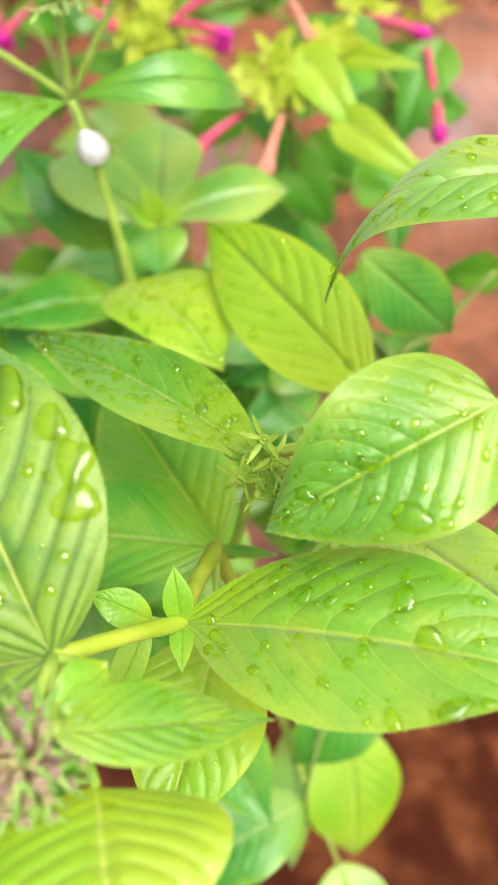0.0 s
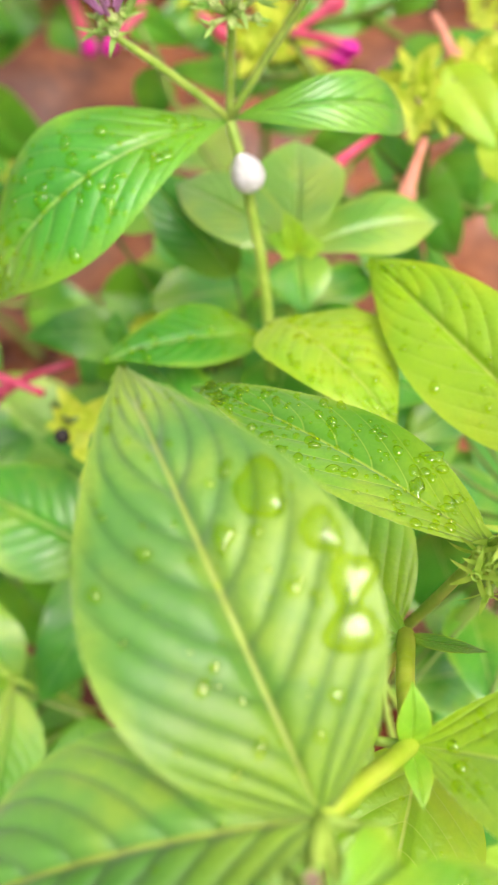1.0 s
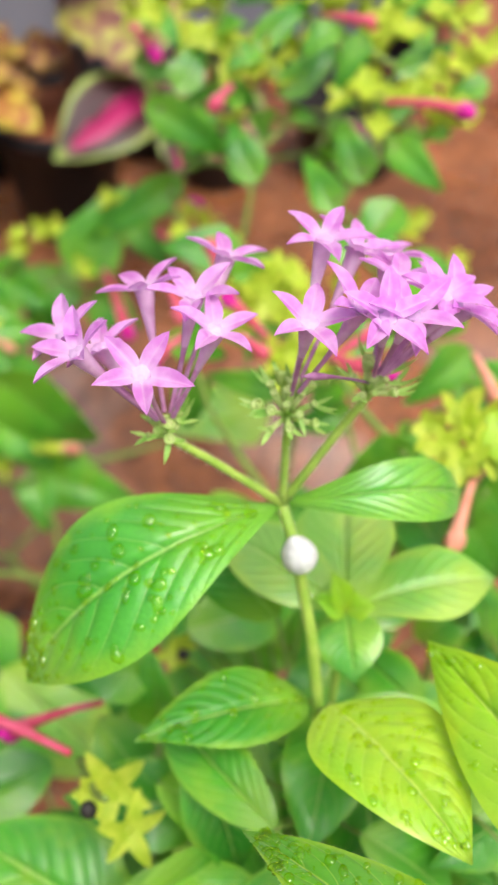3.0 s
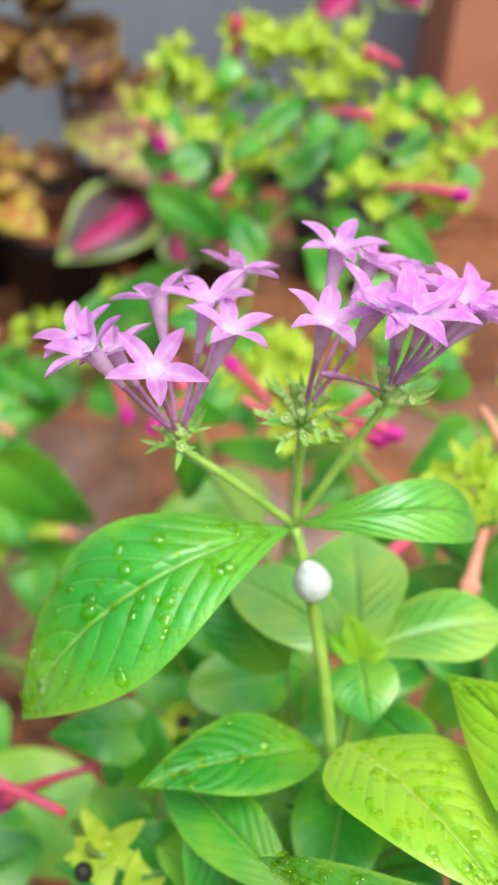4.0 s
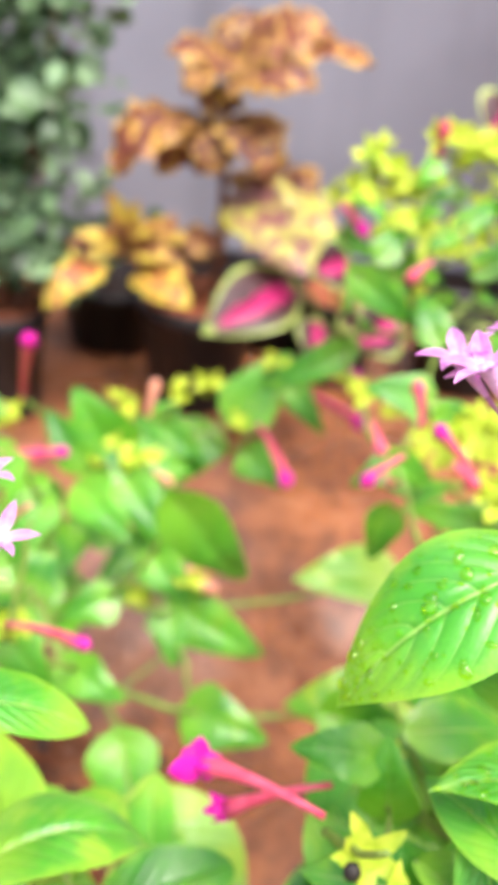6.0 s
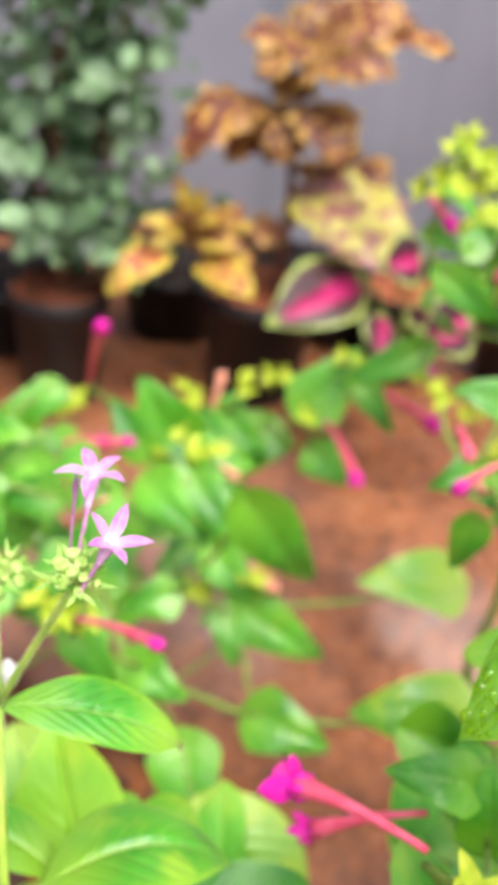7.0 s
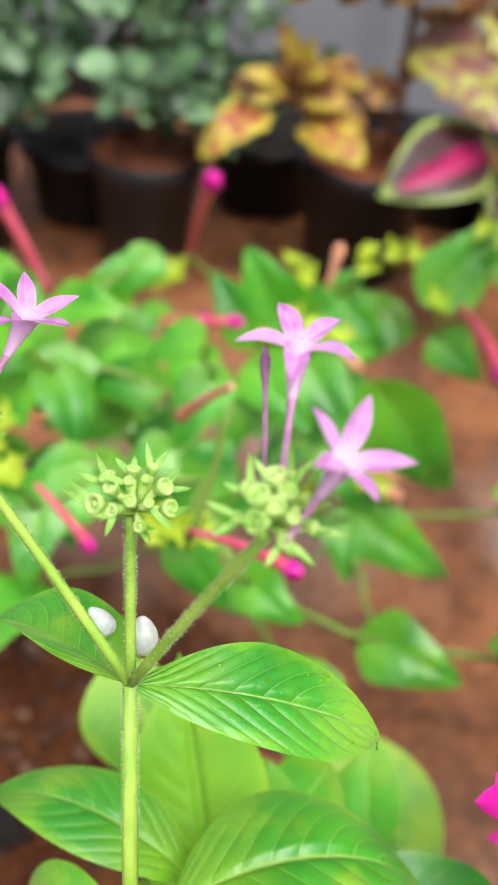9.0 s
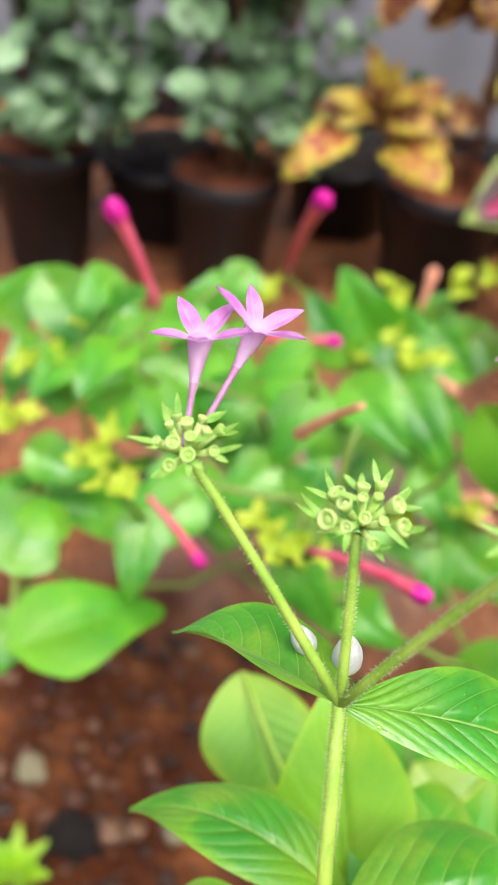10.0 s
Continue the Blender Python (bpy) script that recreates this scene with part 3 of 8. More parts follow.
def tube_flower(plant, foot, tip, r=0.0024, material=None, mouth=1.0, sag=0.05, end=None):
    """A closed four o'clock flower: a tapering tube with a crumpled magenta end."""
    foot, tip = Vector(foot), Vector(tip)
    L = (tip - foot).length
    pts = bend(foot, tip, sag, 10)
    bm = bmesh.new()
    tube(bm, pts, [r * (0.55 + 0.55 * (i / 10) ** 1.4 + (0.75 * (i / 10) ** 7 if mouth > 1.5 else 0.0)) for i in range(11)], 10)
    t = part("flower", bm, material or ROSE, plant, "withering tubular flower")
    d = (pts[-1] - pts[-2]).normalized()
    bm = bmesh.new()
    bmesh.ops.create_icosphere(bm, subdivisions=3, radius=1.0)
    rs = r * 1.25 * (mouth if mouth < 1.5 else 0.8 * mouth)
    q = d.to_track_quat("Z", "Y").to_matrix()
    sd = random.random() * 10
    for v in bm.verts:
        a = math.atan2(v.co.y, v.co.x)
        k = 1 + 0.16 * math.sin(5 * a + sd + 2 * v.co.z) + 0.1 * math.sin(11 * a + sd)
        v.co = tip + q @ Vector((v.co.x * rs * k, v.co.y * rs * k, v.co.z * rs * (1.5 if mouth < 1.5 else 1.1)))
    part("crumpled_mouth", bm, end or MAGENTA, t, "closed magenta flower end")
    if mouth > 1.5:
        for k in range(7):
            a = 0.9 * k + sd
            o = d.orthogonal().normalized()
            o = o * math.cos(a) + d.cross(o) * math.sin(a)
            bm = bmesh.new()
            sliver(bm, tip + o * rs * 0.5, (o * random.uniform(0.25, 1.2) + d).normalized(), d, rs * random.uniform(1.6, 2.6), rs * random.uniform(1.5, 2.3), random.uniform(-0.5, 0.7))
            part("petal", bm, MAGENTA, t)
    return t


def bract_cluster(plant, c, count=3, size=0.011, seed_at=None, up=(0, -0.3, 1)):
    """Yellow-green five-lobed bracts; one may hold a black seed."""
    c = Vector(c)
    for k in range(count):
        a = 2.4 * k + c.x * 50
        off = Vector((math.cos(a), math.sin(a) * 0.7, math.sin(a * 1.7) * 0.6)) * size * (0.75 if k else 0.15)
        n = (Vector(up) + off * 60 + Vector((0, -0.3, 0))).normalized()
        bm = bmesh.new()
        o0 = n.orthogonal().normalized()
        for s in range(5):
            b = 1.2566 * s + k + random.uniform(-0.3, 0.3)
            o = o0 * math.cos(b) + n.cross(o0) * math.sin(b)
            sliver(bm, c + off + o * 0.001, (o + n * random.uniform(0.1, 0.9)).normalized(), n, size * random.uniform(0.5, 0.95), size * random.uniform(0.38, 0.55), random.uniform(-0.3, 0.5))
        bmesh.ops.create_icosphere(bm, subdivisions=1, radius=size * 0.22, matrix=Matrix.Translation(c + off - n * 0.001))
        part("bract", bm, BRACT, plant, "yellow-green pointed calyx bract" if k == 0 else "")
        stem(plant, bend(c - Vector(up).normalized() * size, c + off, 0, 3), 0.0008, 0.0007, BRACT, 6)
    if seed_at is not None:
        bm = bmesh.new()
        bmesh.ops.create_icosphere(bm, subdivisions=3, radius=0.0027, matrix=Matrix.Translation(Vector(seed_at)) @ Matrix.Diagonal((1, 1, 1.2, 1)))
        for v in bm.verts:
            v.co += (v.co - Vector(seed_at)).normalized() * 0.00025 * math.sin(60 * math.atan2(v.co.y - seed_at[1], v.co.x - seed_at[0]))
        part("seed", bm, SEED, plant, "black wrinkled seed")


def bract_star(plant, c, n, size, turn):
    """One open calyx: five broad pointed yellow-green lobes round a cup."""
    c, n = Vector(c), Vector(n).normalized()
    bm = bmesh.new()
    bmesh.ops.create_icosphere(bm, subdivisions=2, radius=size * 0.2, matrix=Matrix.Translation(c - n * size * 0.12))
    star = part("calyx", bm, BRACT, plant, "yellow-green open calyx with five pointed lobes")
    o0 = n.orthogonal().normalized()
    for k in range(5):
        a = turn + 1.2566 * k + random.uniform(-0.15, 0.15)
        o = o0 * math.cos(a) + n.cross(o0) * math.sin(a)
        across = n.cross(o)
        L, w, up = size * random.uniform(0.85, 1.1), size * random.uniform(0.26, 0.33), random.uniform(0.1, 0.6)

        def f(u, v):
            return c + o * (0.1 * size + L * u * (1 - 0.15 * up)) + across * (v * w * (u + 0.12) ** 0.35 * max(0.0, 1.02 - u) ** 0.75 * 1.3) + n * (L * (up * u - 0.3 * u * u) + 0.12 * w * abs(v))

        bm = bmesh.new()
        sheet(bm, 10, 6, f)
        part("lobe", bm, BRACT, star)


def add_drop(bm, m, f, u, v, s, rnd, flow=0.0):
    """One drop at (u, v) of a leaf's surface; flow: how far it has run into a ragged puddle."""
    p = f(u, v)
    du, dv = f(min(1, u + 0.02), v) - f(u - 0.02, v), f(u, min(1, v + 0.05)) - f(u, v - 0.05)
    n = dv.cross(du)
    n = (n if n.z > 0 else -n).normalized()
    x = n.orthogonal().normalized()
    y = n.cross(x)
    e, ang, k1 = rnd.uniform(0.8, 1.25 + 0.3 * flow), rnd.uniform(0, 6.28), rnd.uniform(0.02, 0.12 + 0.22 * flow)
    sides = 24 if flow else 14
    rings = []
    for h, rr in ((-0.15, 0.98), (0.1, 1.02), (0.32, 0.97), (0.52, 0.82), (0.65, 0.58), (0.7, 0.3)):
        ring = []
        for k in range(sides):
            a = 2 * math.pi * k / sides
            rad = s * rr * (1 + k1 * math.sin(2 * a + ang) + 0.7 * k1 * math.sin(3 * a + 2 * ang) + 0.4 * flow * k1 * math.sin(5 * a - ang))
            q = p + (x * math.cos(a) * e + y * math.sin(a) / e) * rad + n * h * s * (1 - 0.35 * flow)
            ring.append(bm.verts.new(m @ q))
        rings.append(ring)
    for a, b in zip(rings, rings[1:]):
        for k in range(sides):
            bm.faces.new((a[k], a[(k + 1) % sides], b[(k + 1) % sides], b[k]))
    bm.faces.new(rings[-1])
    bm.faces.new(rings[0][::-1])


def drops_on(plant_name, index, count, size, seed, where=()):
    """Rain drops lying on one leaf: the large ones singly, the fine spray joined."""
    ob, m, f = LEAVES[plant_name][index]
    rnd = random.Random(seed)
    for u, v, s in where:
        bm = bmesh.new()
        add_drop(bm, m, f, u, v, s, rnd, 1.0 if s > 0.0017 else 0.3)
        label = "large ragged puddle of clear rain water on a leaf" if s > 0.0017 else "small clear rain drop on a green leaf"
        tagged(mesh_object("water_drop", bm, WATER), label, "water drop", "rain drops")
    bm = bmesh.new()
    for _ in range(count):
        add_drop(bm, m, f, rnd.uniform(0.08, 0.95), rnd.uniform(-0.85, 0.85), size * rnd.choice((0.2, 0.25, 0.3, 0.3, 0.4, 0.5, 0.75)), rnd)
    tagged(mesh_object("water_drops", bm, WATER), "fine spray of clear rain drops on a green leaf", "water drops", "rain drops", "stuff")


def hairs(plant, points, r, count, length, seed):
    """Fine pale hairs along a stem."""
    rnd = random.Random(seed)
    bm = bmesh.new()
    pts = [Vector(p) for p in points]
    for _ in range(count):
        i = rnd.randrange(len(pts) - 1)
        p = pts[i].lerp(pts[i + 1], rnd.random())
        d = (pts[i + 1] - pts[i]).normalized()
        o = d.orthogonal().normalized()
        a = rnd.uniform(0, 6.28)
        o = o * math.cos(a) + d.cross(o) * math.sin(a)
        tube(bm, [p + o * r * 0.8, p + o * (r + length * rnd.uniform(0.5, 1)) + d * length * 0.3], [0.00005, 0.00002], 3, False)
    return tagged(part("stem_hairs", bm, HAIR, plant, "fine pale hairs"), kind="stuff")


# ---- ground, wall, pillar ----
def bank(y):
    """The earth rises in a low bank towards the wall."""
    t = max(0.0, min(1.0, (y - 0.7) / 0.34))
    return 0.11 * t * t * (3 - 2 * t)


def ground():
    bm = bmesh.new()
    n = 150

    def f(u, v):
        x, y = v * 1.6 - 0.1, -0.8 + u * 2.7
        flat = max(0.0, min(1.0, 12 * min(u, 1 - u, (1 - abs(v)) / 2)))
        z = 0.010 * noise.noise(Vector((x * 6, y * 6, 0))) + 0.006 * noise.noise(Vector((x * 22, y * 22, 3))) + 0.003 * noise.noise(Vector((x * 70, y * 70, 7)))
        return Vector((x, y, (z + bank(y)) * flat))

    vs = sheet(bm, n, n, f)
    # a plain skirt carries the same sheet on to the horizon
    ring = [vs[0][j] for j in range(n + 1)] + [vs[i][n] for i in range(1, n + 1)] + [vs[n][j] for j in range(n - 1, -1, -1)] + [vs[i][0] for i in range(n - 1, 0, -1)]
    far = [bm.verts.new(((v.co.x + 0.1) * 60 - 0.1, (v.co.y - 0.55) * 60 + 0.55, 0.0)) for v in ring]
    for k in range(len(ring)):
        q = (k + 1) % len(ring)
        bm.faces.new((ring[k], far[k], far[q], ring[q]))
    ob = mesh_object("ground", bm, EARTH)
    return tagged(ob, "wet red-brown bare earth", "ground", "", "structure")


def box(name, lo, hi, material, label, category, bevel=0.004):
    bm = bmesh.new()
    bmesh.ops.create_cube(bm, size=1.0)
    for v in bm.verts:
        v.co = Vector([lo[i] + (v.co[i] + 0.5) * (hi[i] - lo[i]) for i in range(3)])
    bmesh.ops.bevel(bm, geom=bm.edges[:], offset=bevel, segments=2, affect="EDGES")
    return tagged(mesh_object(name, bm, material, None, "", False), label, category, "", "structure")


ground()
box("wall_north", (-3.0, 1.72, -0.05), (3.0, 1.92, 2.2), WALL, "grey cement-rendered wall with faint streaks", "wall")
# added black strip: stands for the shade at the wall foot behind the pots
box("baseboard", (-3.0, 1.705, -0.03), (3.0, 1.718, 0.15), BLACK_PLASTIC, "black strip added along the wall foot to stand for shade", "baseboard")
box("pillar", (0.386, 1.55, -0.02), (0.886, 1.715, 2.2), TERRACOTTA, "terracotta-coloured painted pillar against the wall", "pillar")

# ---- lilac pentas with a white foam drop on its stem ----
pentas = thing("pentas_plant", (-0.03, 0.24, 0.0), "lilac-pink flowering pentas plant wet with rain", "plant", "pentas plants")
NODE = Vector((-0.059, 0.266, 0.634))
NODE2 = Vector((-0.048, 0.242, 0.562))
main = [(-0.03, 0.24, 0.0), (-0.038, 0.236, 0.25), (-0.043, 0.238, 0.45), NODE2, (-0.0505, 0.252, 0.59), (-0.055, 0.262, 0.617), NODE]
stem(pentas, main, 0.0026, 0.0014)
hairs(pentas, main[3:], 0.0014, 1100, 0.0008, 4)
HEAD1, HEAD2, HEAD3 = Vector((-0.0881, 0.2679, 0.6639)), Vector((-0.0581, 0.2704, 0.6665)), Vector((-0.0377, 0.2709, 0.6716))
for head, k in ((HEAD1, 1), (HEAD2, 2), (HEAD3, 3)):
    pts = bend(NODE, head - Vector((0, 0, 0.003)), 0.02, 6)
    stem(pentas, pts, 0.0012, 0.0010)
    hairs(pentas, pts, 0.001, 800, 0.0008, k)
calyx_head(pentas, HEAD1, (-0.15, -0.2, 1), 8, 0.0012, 0.005, 0.005)
calyx_head(pentas, HEAD2, (0.0, -0.3, 1), 15, 0.0015, 0.0085, 0.005)
calyx_head(pentas, HEAD3, (0.2, -0.2, 1), 10, 0.0013, 0.007, 0.005)
for mouth in ((-0.0930, 0.2616, 0.6878), (-0.1068, 0.2687, 0.6889), (-0.1023, 0.2759, 0.6836), (-0.0913, 0.2900, 0.6893), (-0.0798, 0.2824, 0.6923), (-0.0709, 0.2994, 0.6906), (-0.0757, 0.2701, 0.6920), (-0.1104, 0.2801, 0.6848)):
    pentas_flower(pentas, HEAD1 + (Vector(mouth) - HEAD1) * 0.12, mouth)
for mouth in ((-0.0555, 0.2654, 0.6963), (-0.0436, 0.2680, 0.6974), (-0.0483, 0.2908, 0.7003), (-0.0389, 0.2960, 0.6933)):
    pentas_flower(pentas, HEAD2 + (Vector(mouth) - HEAD2) * 0.15, mouth)
for mouth in ((-0.0321, 0.2796, 0.6961), (-0.0308, 0.2974, 0.6902), (-0.0326, 0.2658, 0.6970), (-0.0388, 0.2632, 0.6986), (-0.0219, 0.2812, 0.6902), (-0.0203, 0.2734, 0.6933), (-0.0233, 0.2732, 0.6957), (-0.0173, 0.2738, 0.6909)):
    pentas_flower(pentas, HEAD3 + (Vector(mouth) - HEAD3) * 0.12, mouth)
bud_tube(pentas, HEAD3, (-0.0574, 0.2574, 0.6880))
leaf(pentas, 'a', (-0.0590, 0.2660, 0.6340), (-0.1325, 0.2434, 0.5915), 0.0405, (-0.41, -0.30, 0.86), 0.24, 0.05, GLOSSY)
leaf(pentas, 'a', (-0.0590, 0.2660, 0.6340), (-0.0025, 0.2803, 0.6133), 0.0175, (0.32, -0.50, 0.80), 0.32, 0.12, GLOSSY)
leaf(pentas, 'q', (-0.0500, 0.2470, 0.5600), (-0.1044, 0.2325, 0.5718), 0.0270, (0.18, 0.13, 0.98), 0.08, 0.08, FRESH)
leaf(pentas, 'q', (-0.0489, 0.2288, 0.5911), (-0.0251, 0.1793, 0.6056), 0.0370, (0.10, 0.20, 0.97), 0.10, 0.10, LIME)
leaf(pentas, 'p', (-0.0460, 0.2400, 0.5600), (0.0064, 0.2204, 0.5490), 0.0259, (0.11, -0.24, 0.96), 0.10, 0.10, FRESH)
leaf(pentas, 'a', (-0.0360, 0.2680, 0.5750), (-0.0283, 0.3178, 0.5782), 0.0337, (-0.13, -0.04, 0.99), 0.06, 0.15, SMOOTH)
leaf(pentas, 'a', (-0.0360, 0.2680, 0.5750), (-0.0740, 0.3031, 0.5770), 0.0260, (-0.12, -0.19, 0.98), 0.10, 0.10, SMOOTH)
leaf(pentas, 'a', (-0.0360, 0.2680, 0.5750), (0.0147, 0.2740, 0.5782), 0.0293, (-0.08, 0.11, 0.99), 0.10, 0.10, SMOOTH)
leaf(pentas, 'p', (-0.0360, 0.2680, 0.5750), (-0.0369, 0.2441, 0.5715), 0.0199, (-0.20, -0.13, 0.97), 0.15, 0.10, FRESH)
leaf(pentas, 'q', (0.0110, 0.1575, 0.6198), (-0.0223, 0.2386, 0.6060), 0.0330, (-0.51, -0.07, 0.86), 0.06, 0.06, LIME)
leaf(pentas, 'p', (0.0259, 0.2207, 0.6005), (0.0606, 0.2099, 0.5657), 0.0245, (0.16, -0.88, 0.44), 0.10, 0.10, FRESH)
leaf(pentas, 'p', (-0.0915, 0.2043, 0.4922), (-0.0616, 0.2607, 0.5070), 0.0324, (0.03, -0.27, 0.96), 0.08, 0.15, SMOOTH)
leaf(pentas, 'p', (-0.0450, 0.2400, 0.5200), (-0.0597, 0.2452, 0.5332), 0.0071, (0.51, -0.44, 0.74), 0.10, 0.10, FRESH)
leaf(pentas, 'p', (-0.0657, 0.2093, 0.5563), (-0.0973, 0.2572, 0.5458), 0.0205, (-0.38, -0.05, 0.92), 0.10, 0.10, FRESH)
leaf(pentas, 'p', (-0.0857, 0.2398, 0.5558), (-0.0753, 0.2131, 0.5123), 0.0237, (0.18, -0.82, 0.54), 0.10, 0.10, FRESH)
leaf(pentas, 'p', (-0.0541, 0.2886, 0.5419), (-0.0873, 0.3168, 0.5738), 0.0252, (0.06, -0.72, 0.69), 0.10, 0.10, FRESH)
leaf(pentas, 'p', (-0.0093, 0.2500, 0.5380), (-0.0260, 0.2774, 0.5327), 0.0189, (-0.50, -0.14, 0.85), 0.10, 0.10, FRESH)
leaf(pentas, 'p', (-0.0023, 0.2138, 0.5382), (0.0288, 0.2354, 0.5348), 0.0204, (0.30, -0.29, 0.91), 0.10, 0.10, FRESH)
leaf(pentas, 'p', (-0.0453, 0.1762, 0.5364), (-0.0655, 0.2200, 0.5156), 0.0223, (-0.42, 0.22, 0.88), 0.10, 0.10, FRESH)
leaf(pentas, 'p', (-0.0115, 0.2359, 0.5275), (0.0134, 0.2220, 0.5223), 0.0173, (-0.13, -0.55, 0.82), 0.10, 0.10, FRESH)
leaf(pentas, 'p', (-0.0494, 0.3264, 0.4656), (-0.0732, 0.3535, 0.4575), 0.0224, (-0.51, -0.20, 0.84), 0.10, 0.10, FRESH)
leaf(pentas, 'p', (-0.0665, 0.3105, 0.4539), (-0.0894, 0.3547, 0.4578), 0.0267, (-0.25, -0.21, 0.95), 0.10, 0.10, FRESH)
leaf(pentas, 'p', (-0.0329, 0.3371, 0.4755), (-0.0529, 0.3667, 0.4692), 0.0197, (-0.51, -0.17, 0.84), 0.10, 0.10, FRESH)
leaf(pentas, 'p', (-0.0967, 0.2947, 0.4440), (-0.1163, 0.3289, 0.4411), 0.0266, (-0.27, -0.07, 0.96), 0.10, 0.10, FRESH)
leaf(pentas, 'p', (0.0234, 0.2898, 0.4848), (0.0489, 0.3097, 0.4823), 0.0188, (0.22, -0.16, 0.96), 0.10, 0.10, FRESH)
leaf(pentas, 'p', (-0.0244, 0.1795, 0.4717), (-0.0429, 0.2486, 0.4482), 0.0324, (-0.35, 0.22, 0.91), 0.10, 0.10, FRESH)
leaf(pentas, 'p', (-0.0417, 0.1150, 0.4942), (-0.0264, 0.0693, 0.4959), 0.0268, (-0.40, -0.10, 0.91), 0.08, 0.20, FRESH, 0.5)
leaf(pentas, 'p', (-0.0137, 0.0764, 0.4875), (-0.0616, 0.0618, 0.4772), 0.0274, (-0.13, -0.25, 0.96), 0.13, 0.08, FRESH, 0.5)
leaf(pentas, 'p', (-0.0299, 0.2826, 0.5276), (-0.0520, 0.2547, 0.5087), 0.0249, (-0.18, -0.45, 0.87), 0.12, 0.08, FRESH, 0.5)
leaf(pentas, 'p', (-0.0275, 0.2415, 0.5066), (-0.0704, 0.2446, 0.4933), 0.0264, (-0.30, -0.41, 0.86), 0.08, 0.19, FRESH, 0.5)
leaf(pentas, 'p', (-0.0352, 0.2067, 0.4895), (-0.0862, 0.1887, 0.4717), 0.0333, (-0.24, -0.25, 0.94), 0.07, 0.11, FRESH, 0.5)
leaf(pentas, 'p', (-0.0573, 0.1864, 0.5104), (-0.0091, 0.2021, 0.5123), 0.0284, (0.01, -0.16, 0.99), 0.11, 0.17, FRESH, 0.5)
leaf(pentas, 'p', (-0.0275, 0.2583, 0.5093), (-0.0333, 0.1986, 0.4856), 0.0384, (0.34, -0.38, 0.86), 0.11, 0.14, FRESH, 0.5)
leaf(pentas, 'p', (-0.0787, 0.2371, 0.5077), (-0.1335, 0.2442, 0.5098), 0.0287, (-0.03, -0.47, 0.88), 0.12, 0.19, FRESH, 0.5)
leaf(pentas, 'p', (-0.0773, 0.2329, 0.4677), (-0.0367, 0.2584, 0.5002), 0.0347, (-0.60, -0.05, 0.80), 0.07, 0.19, FRESH, 0.5)
leaf(pentas, 'p', (-0.0377, 0.2559, 0.5341), (-0.0553, 0.2075, 0.5352), 0.0266, (0.02, 0.02, 1.00), 0.14, 0.07, FRESH, 0.5)
leaf(pentas, 'p', (-0.0005, 0.2059, 0.4574), (-0.0458, 0.2436, 0.4706), 0.0346, (-0.17, -0.50, 0.85), 0.06, 0.17, FRESH, 0.5)
leaf(pentas, 'p', (-0.1024, 0.1692, 0.4716), (-0.0737, 0.1875, 0.5003), 0.0275, (-0.48, -0.44, 0.76), 0.13, 0.15, FRESH, 0.5)
leaf(pentas, 'p', (-0.1091, 0.2351, 0.4502), (-0.0691, 0.2203, 0.4362), 0.0250, (0.09, -0.55, 0.83), 0.06, 0.11, FRESH, 0.5)
leaf(pentas, 'p', (-0.0336, 0.2527, 0.4946), (-0.0703, 0.2764, 0.4930), 0.0268, (-0.04, 0.00, 1.00), 0.10, 0.12, FRESH, 0.5)
leaf(pentas, 'p', (-0.0582, 0.2532, 0.4537), (-0.0954, 0.2056, 0.4452), 0.0367, (0.17, -0.30, 0.94), 0.09, 0.12, FRESH, 0.5)
leaf(pentas, 'p', (-0.0904, 0.2043, 0.4459), (-0.0378, 0.1719, 0.4557), 0.0367, (-0.36, -0.31, 0.88), 0.10, 0.16, FRESH, 0.5)
leaf(pentas, 'p', (-0.0934, 0.2134, 0.5230), (-0.0674, 0.1831, 0.5125), 0.0241, (0.27, -0.10, 0.96), 0.10, 0.09, FRESH, 0.5)
leaf(pentas, 'p', (-0.0996, 0.2374, 0.5303), (-0.0590, 0.2156, 0.4917), 0.0317, (0.67, -0.07, 0.74), 0.12, 0.14, FRESH, 0.5)
leaf(pentas, 'p', (-0.0334, 0.2975, 0.4650), (0.0057, 0.2763, 0.4771), 0.0247, (-0.35, -0.13, 0.93), 0.08, 0.06, FRESH, 0.5)
leaf(pentas, 'p', (-0.0457, 0.2069, 0.4609), (-0.0134, 0.1675, 0.4735), 0.0321, (-0.34, 0.02, 0.94), 0.14, 0.12, FRESH, 0.5)
leaf(pentas, 'p', (-0.0717, 0.2896, 0.4559), (-0.1199, 0.2744, 0.4446), 0.0270, (-0.15, -0.23, 0.96), 0.13, 0.20, FRESH, 0.5)
leaf(pentas, 'p', (-0.1220, 0.2009, 0.5091), (-0.0610, 0.2034, 0.5000), 0.0362, (0.15, -0.39, 0.91), 0.06, 0.15, FRESH, 0.5)
leaf(pentas, 'p', (-0.0373, 0.2132, 0.5344), (-0.0068, 0.1987, 0.5054), 0.0235, (0.60, -0.25, 0.76), 0.11, 0.17, FRESH, 0.5)
leaf(pentas, 'p', (-0.0616, 0.2191, 0.4236), (-0.1053, 0.2534, 0.4306), 0.0286, (-0.18, -0.42, 0.89), 0.14, 0.12, FRESH, 0.5)
leaf(pentas, 'p', (-0.0393, 0.1976, 0.5247), (-0.0804, 0.2039, 0.5172), 0.0225, (-0.23, -0.49, 0.84), 0.12, 0.09, FRESH, 0.5)
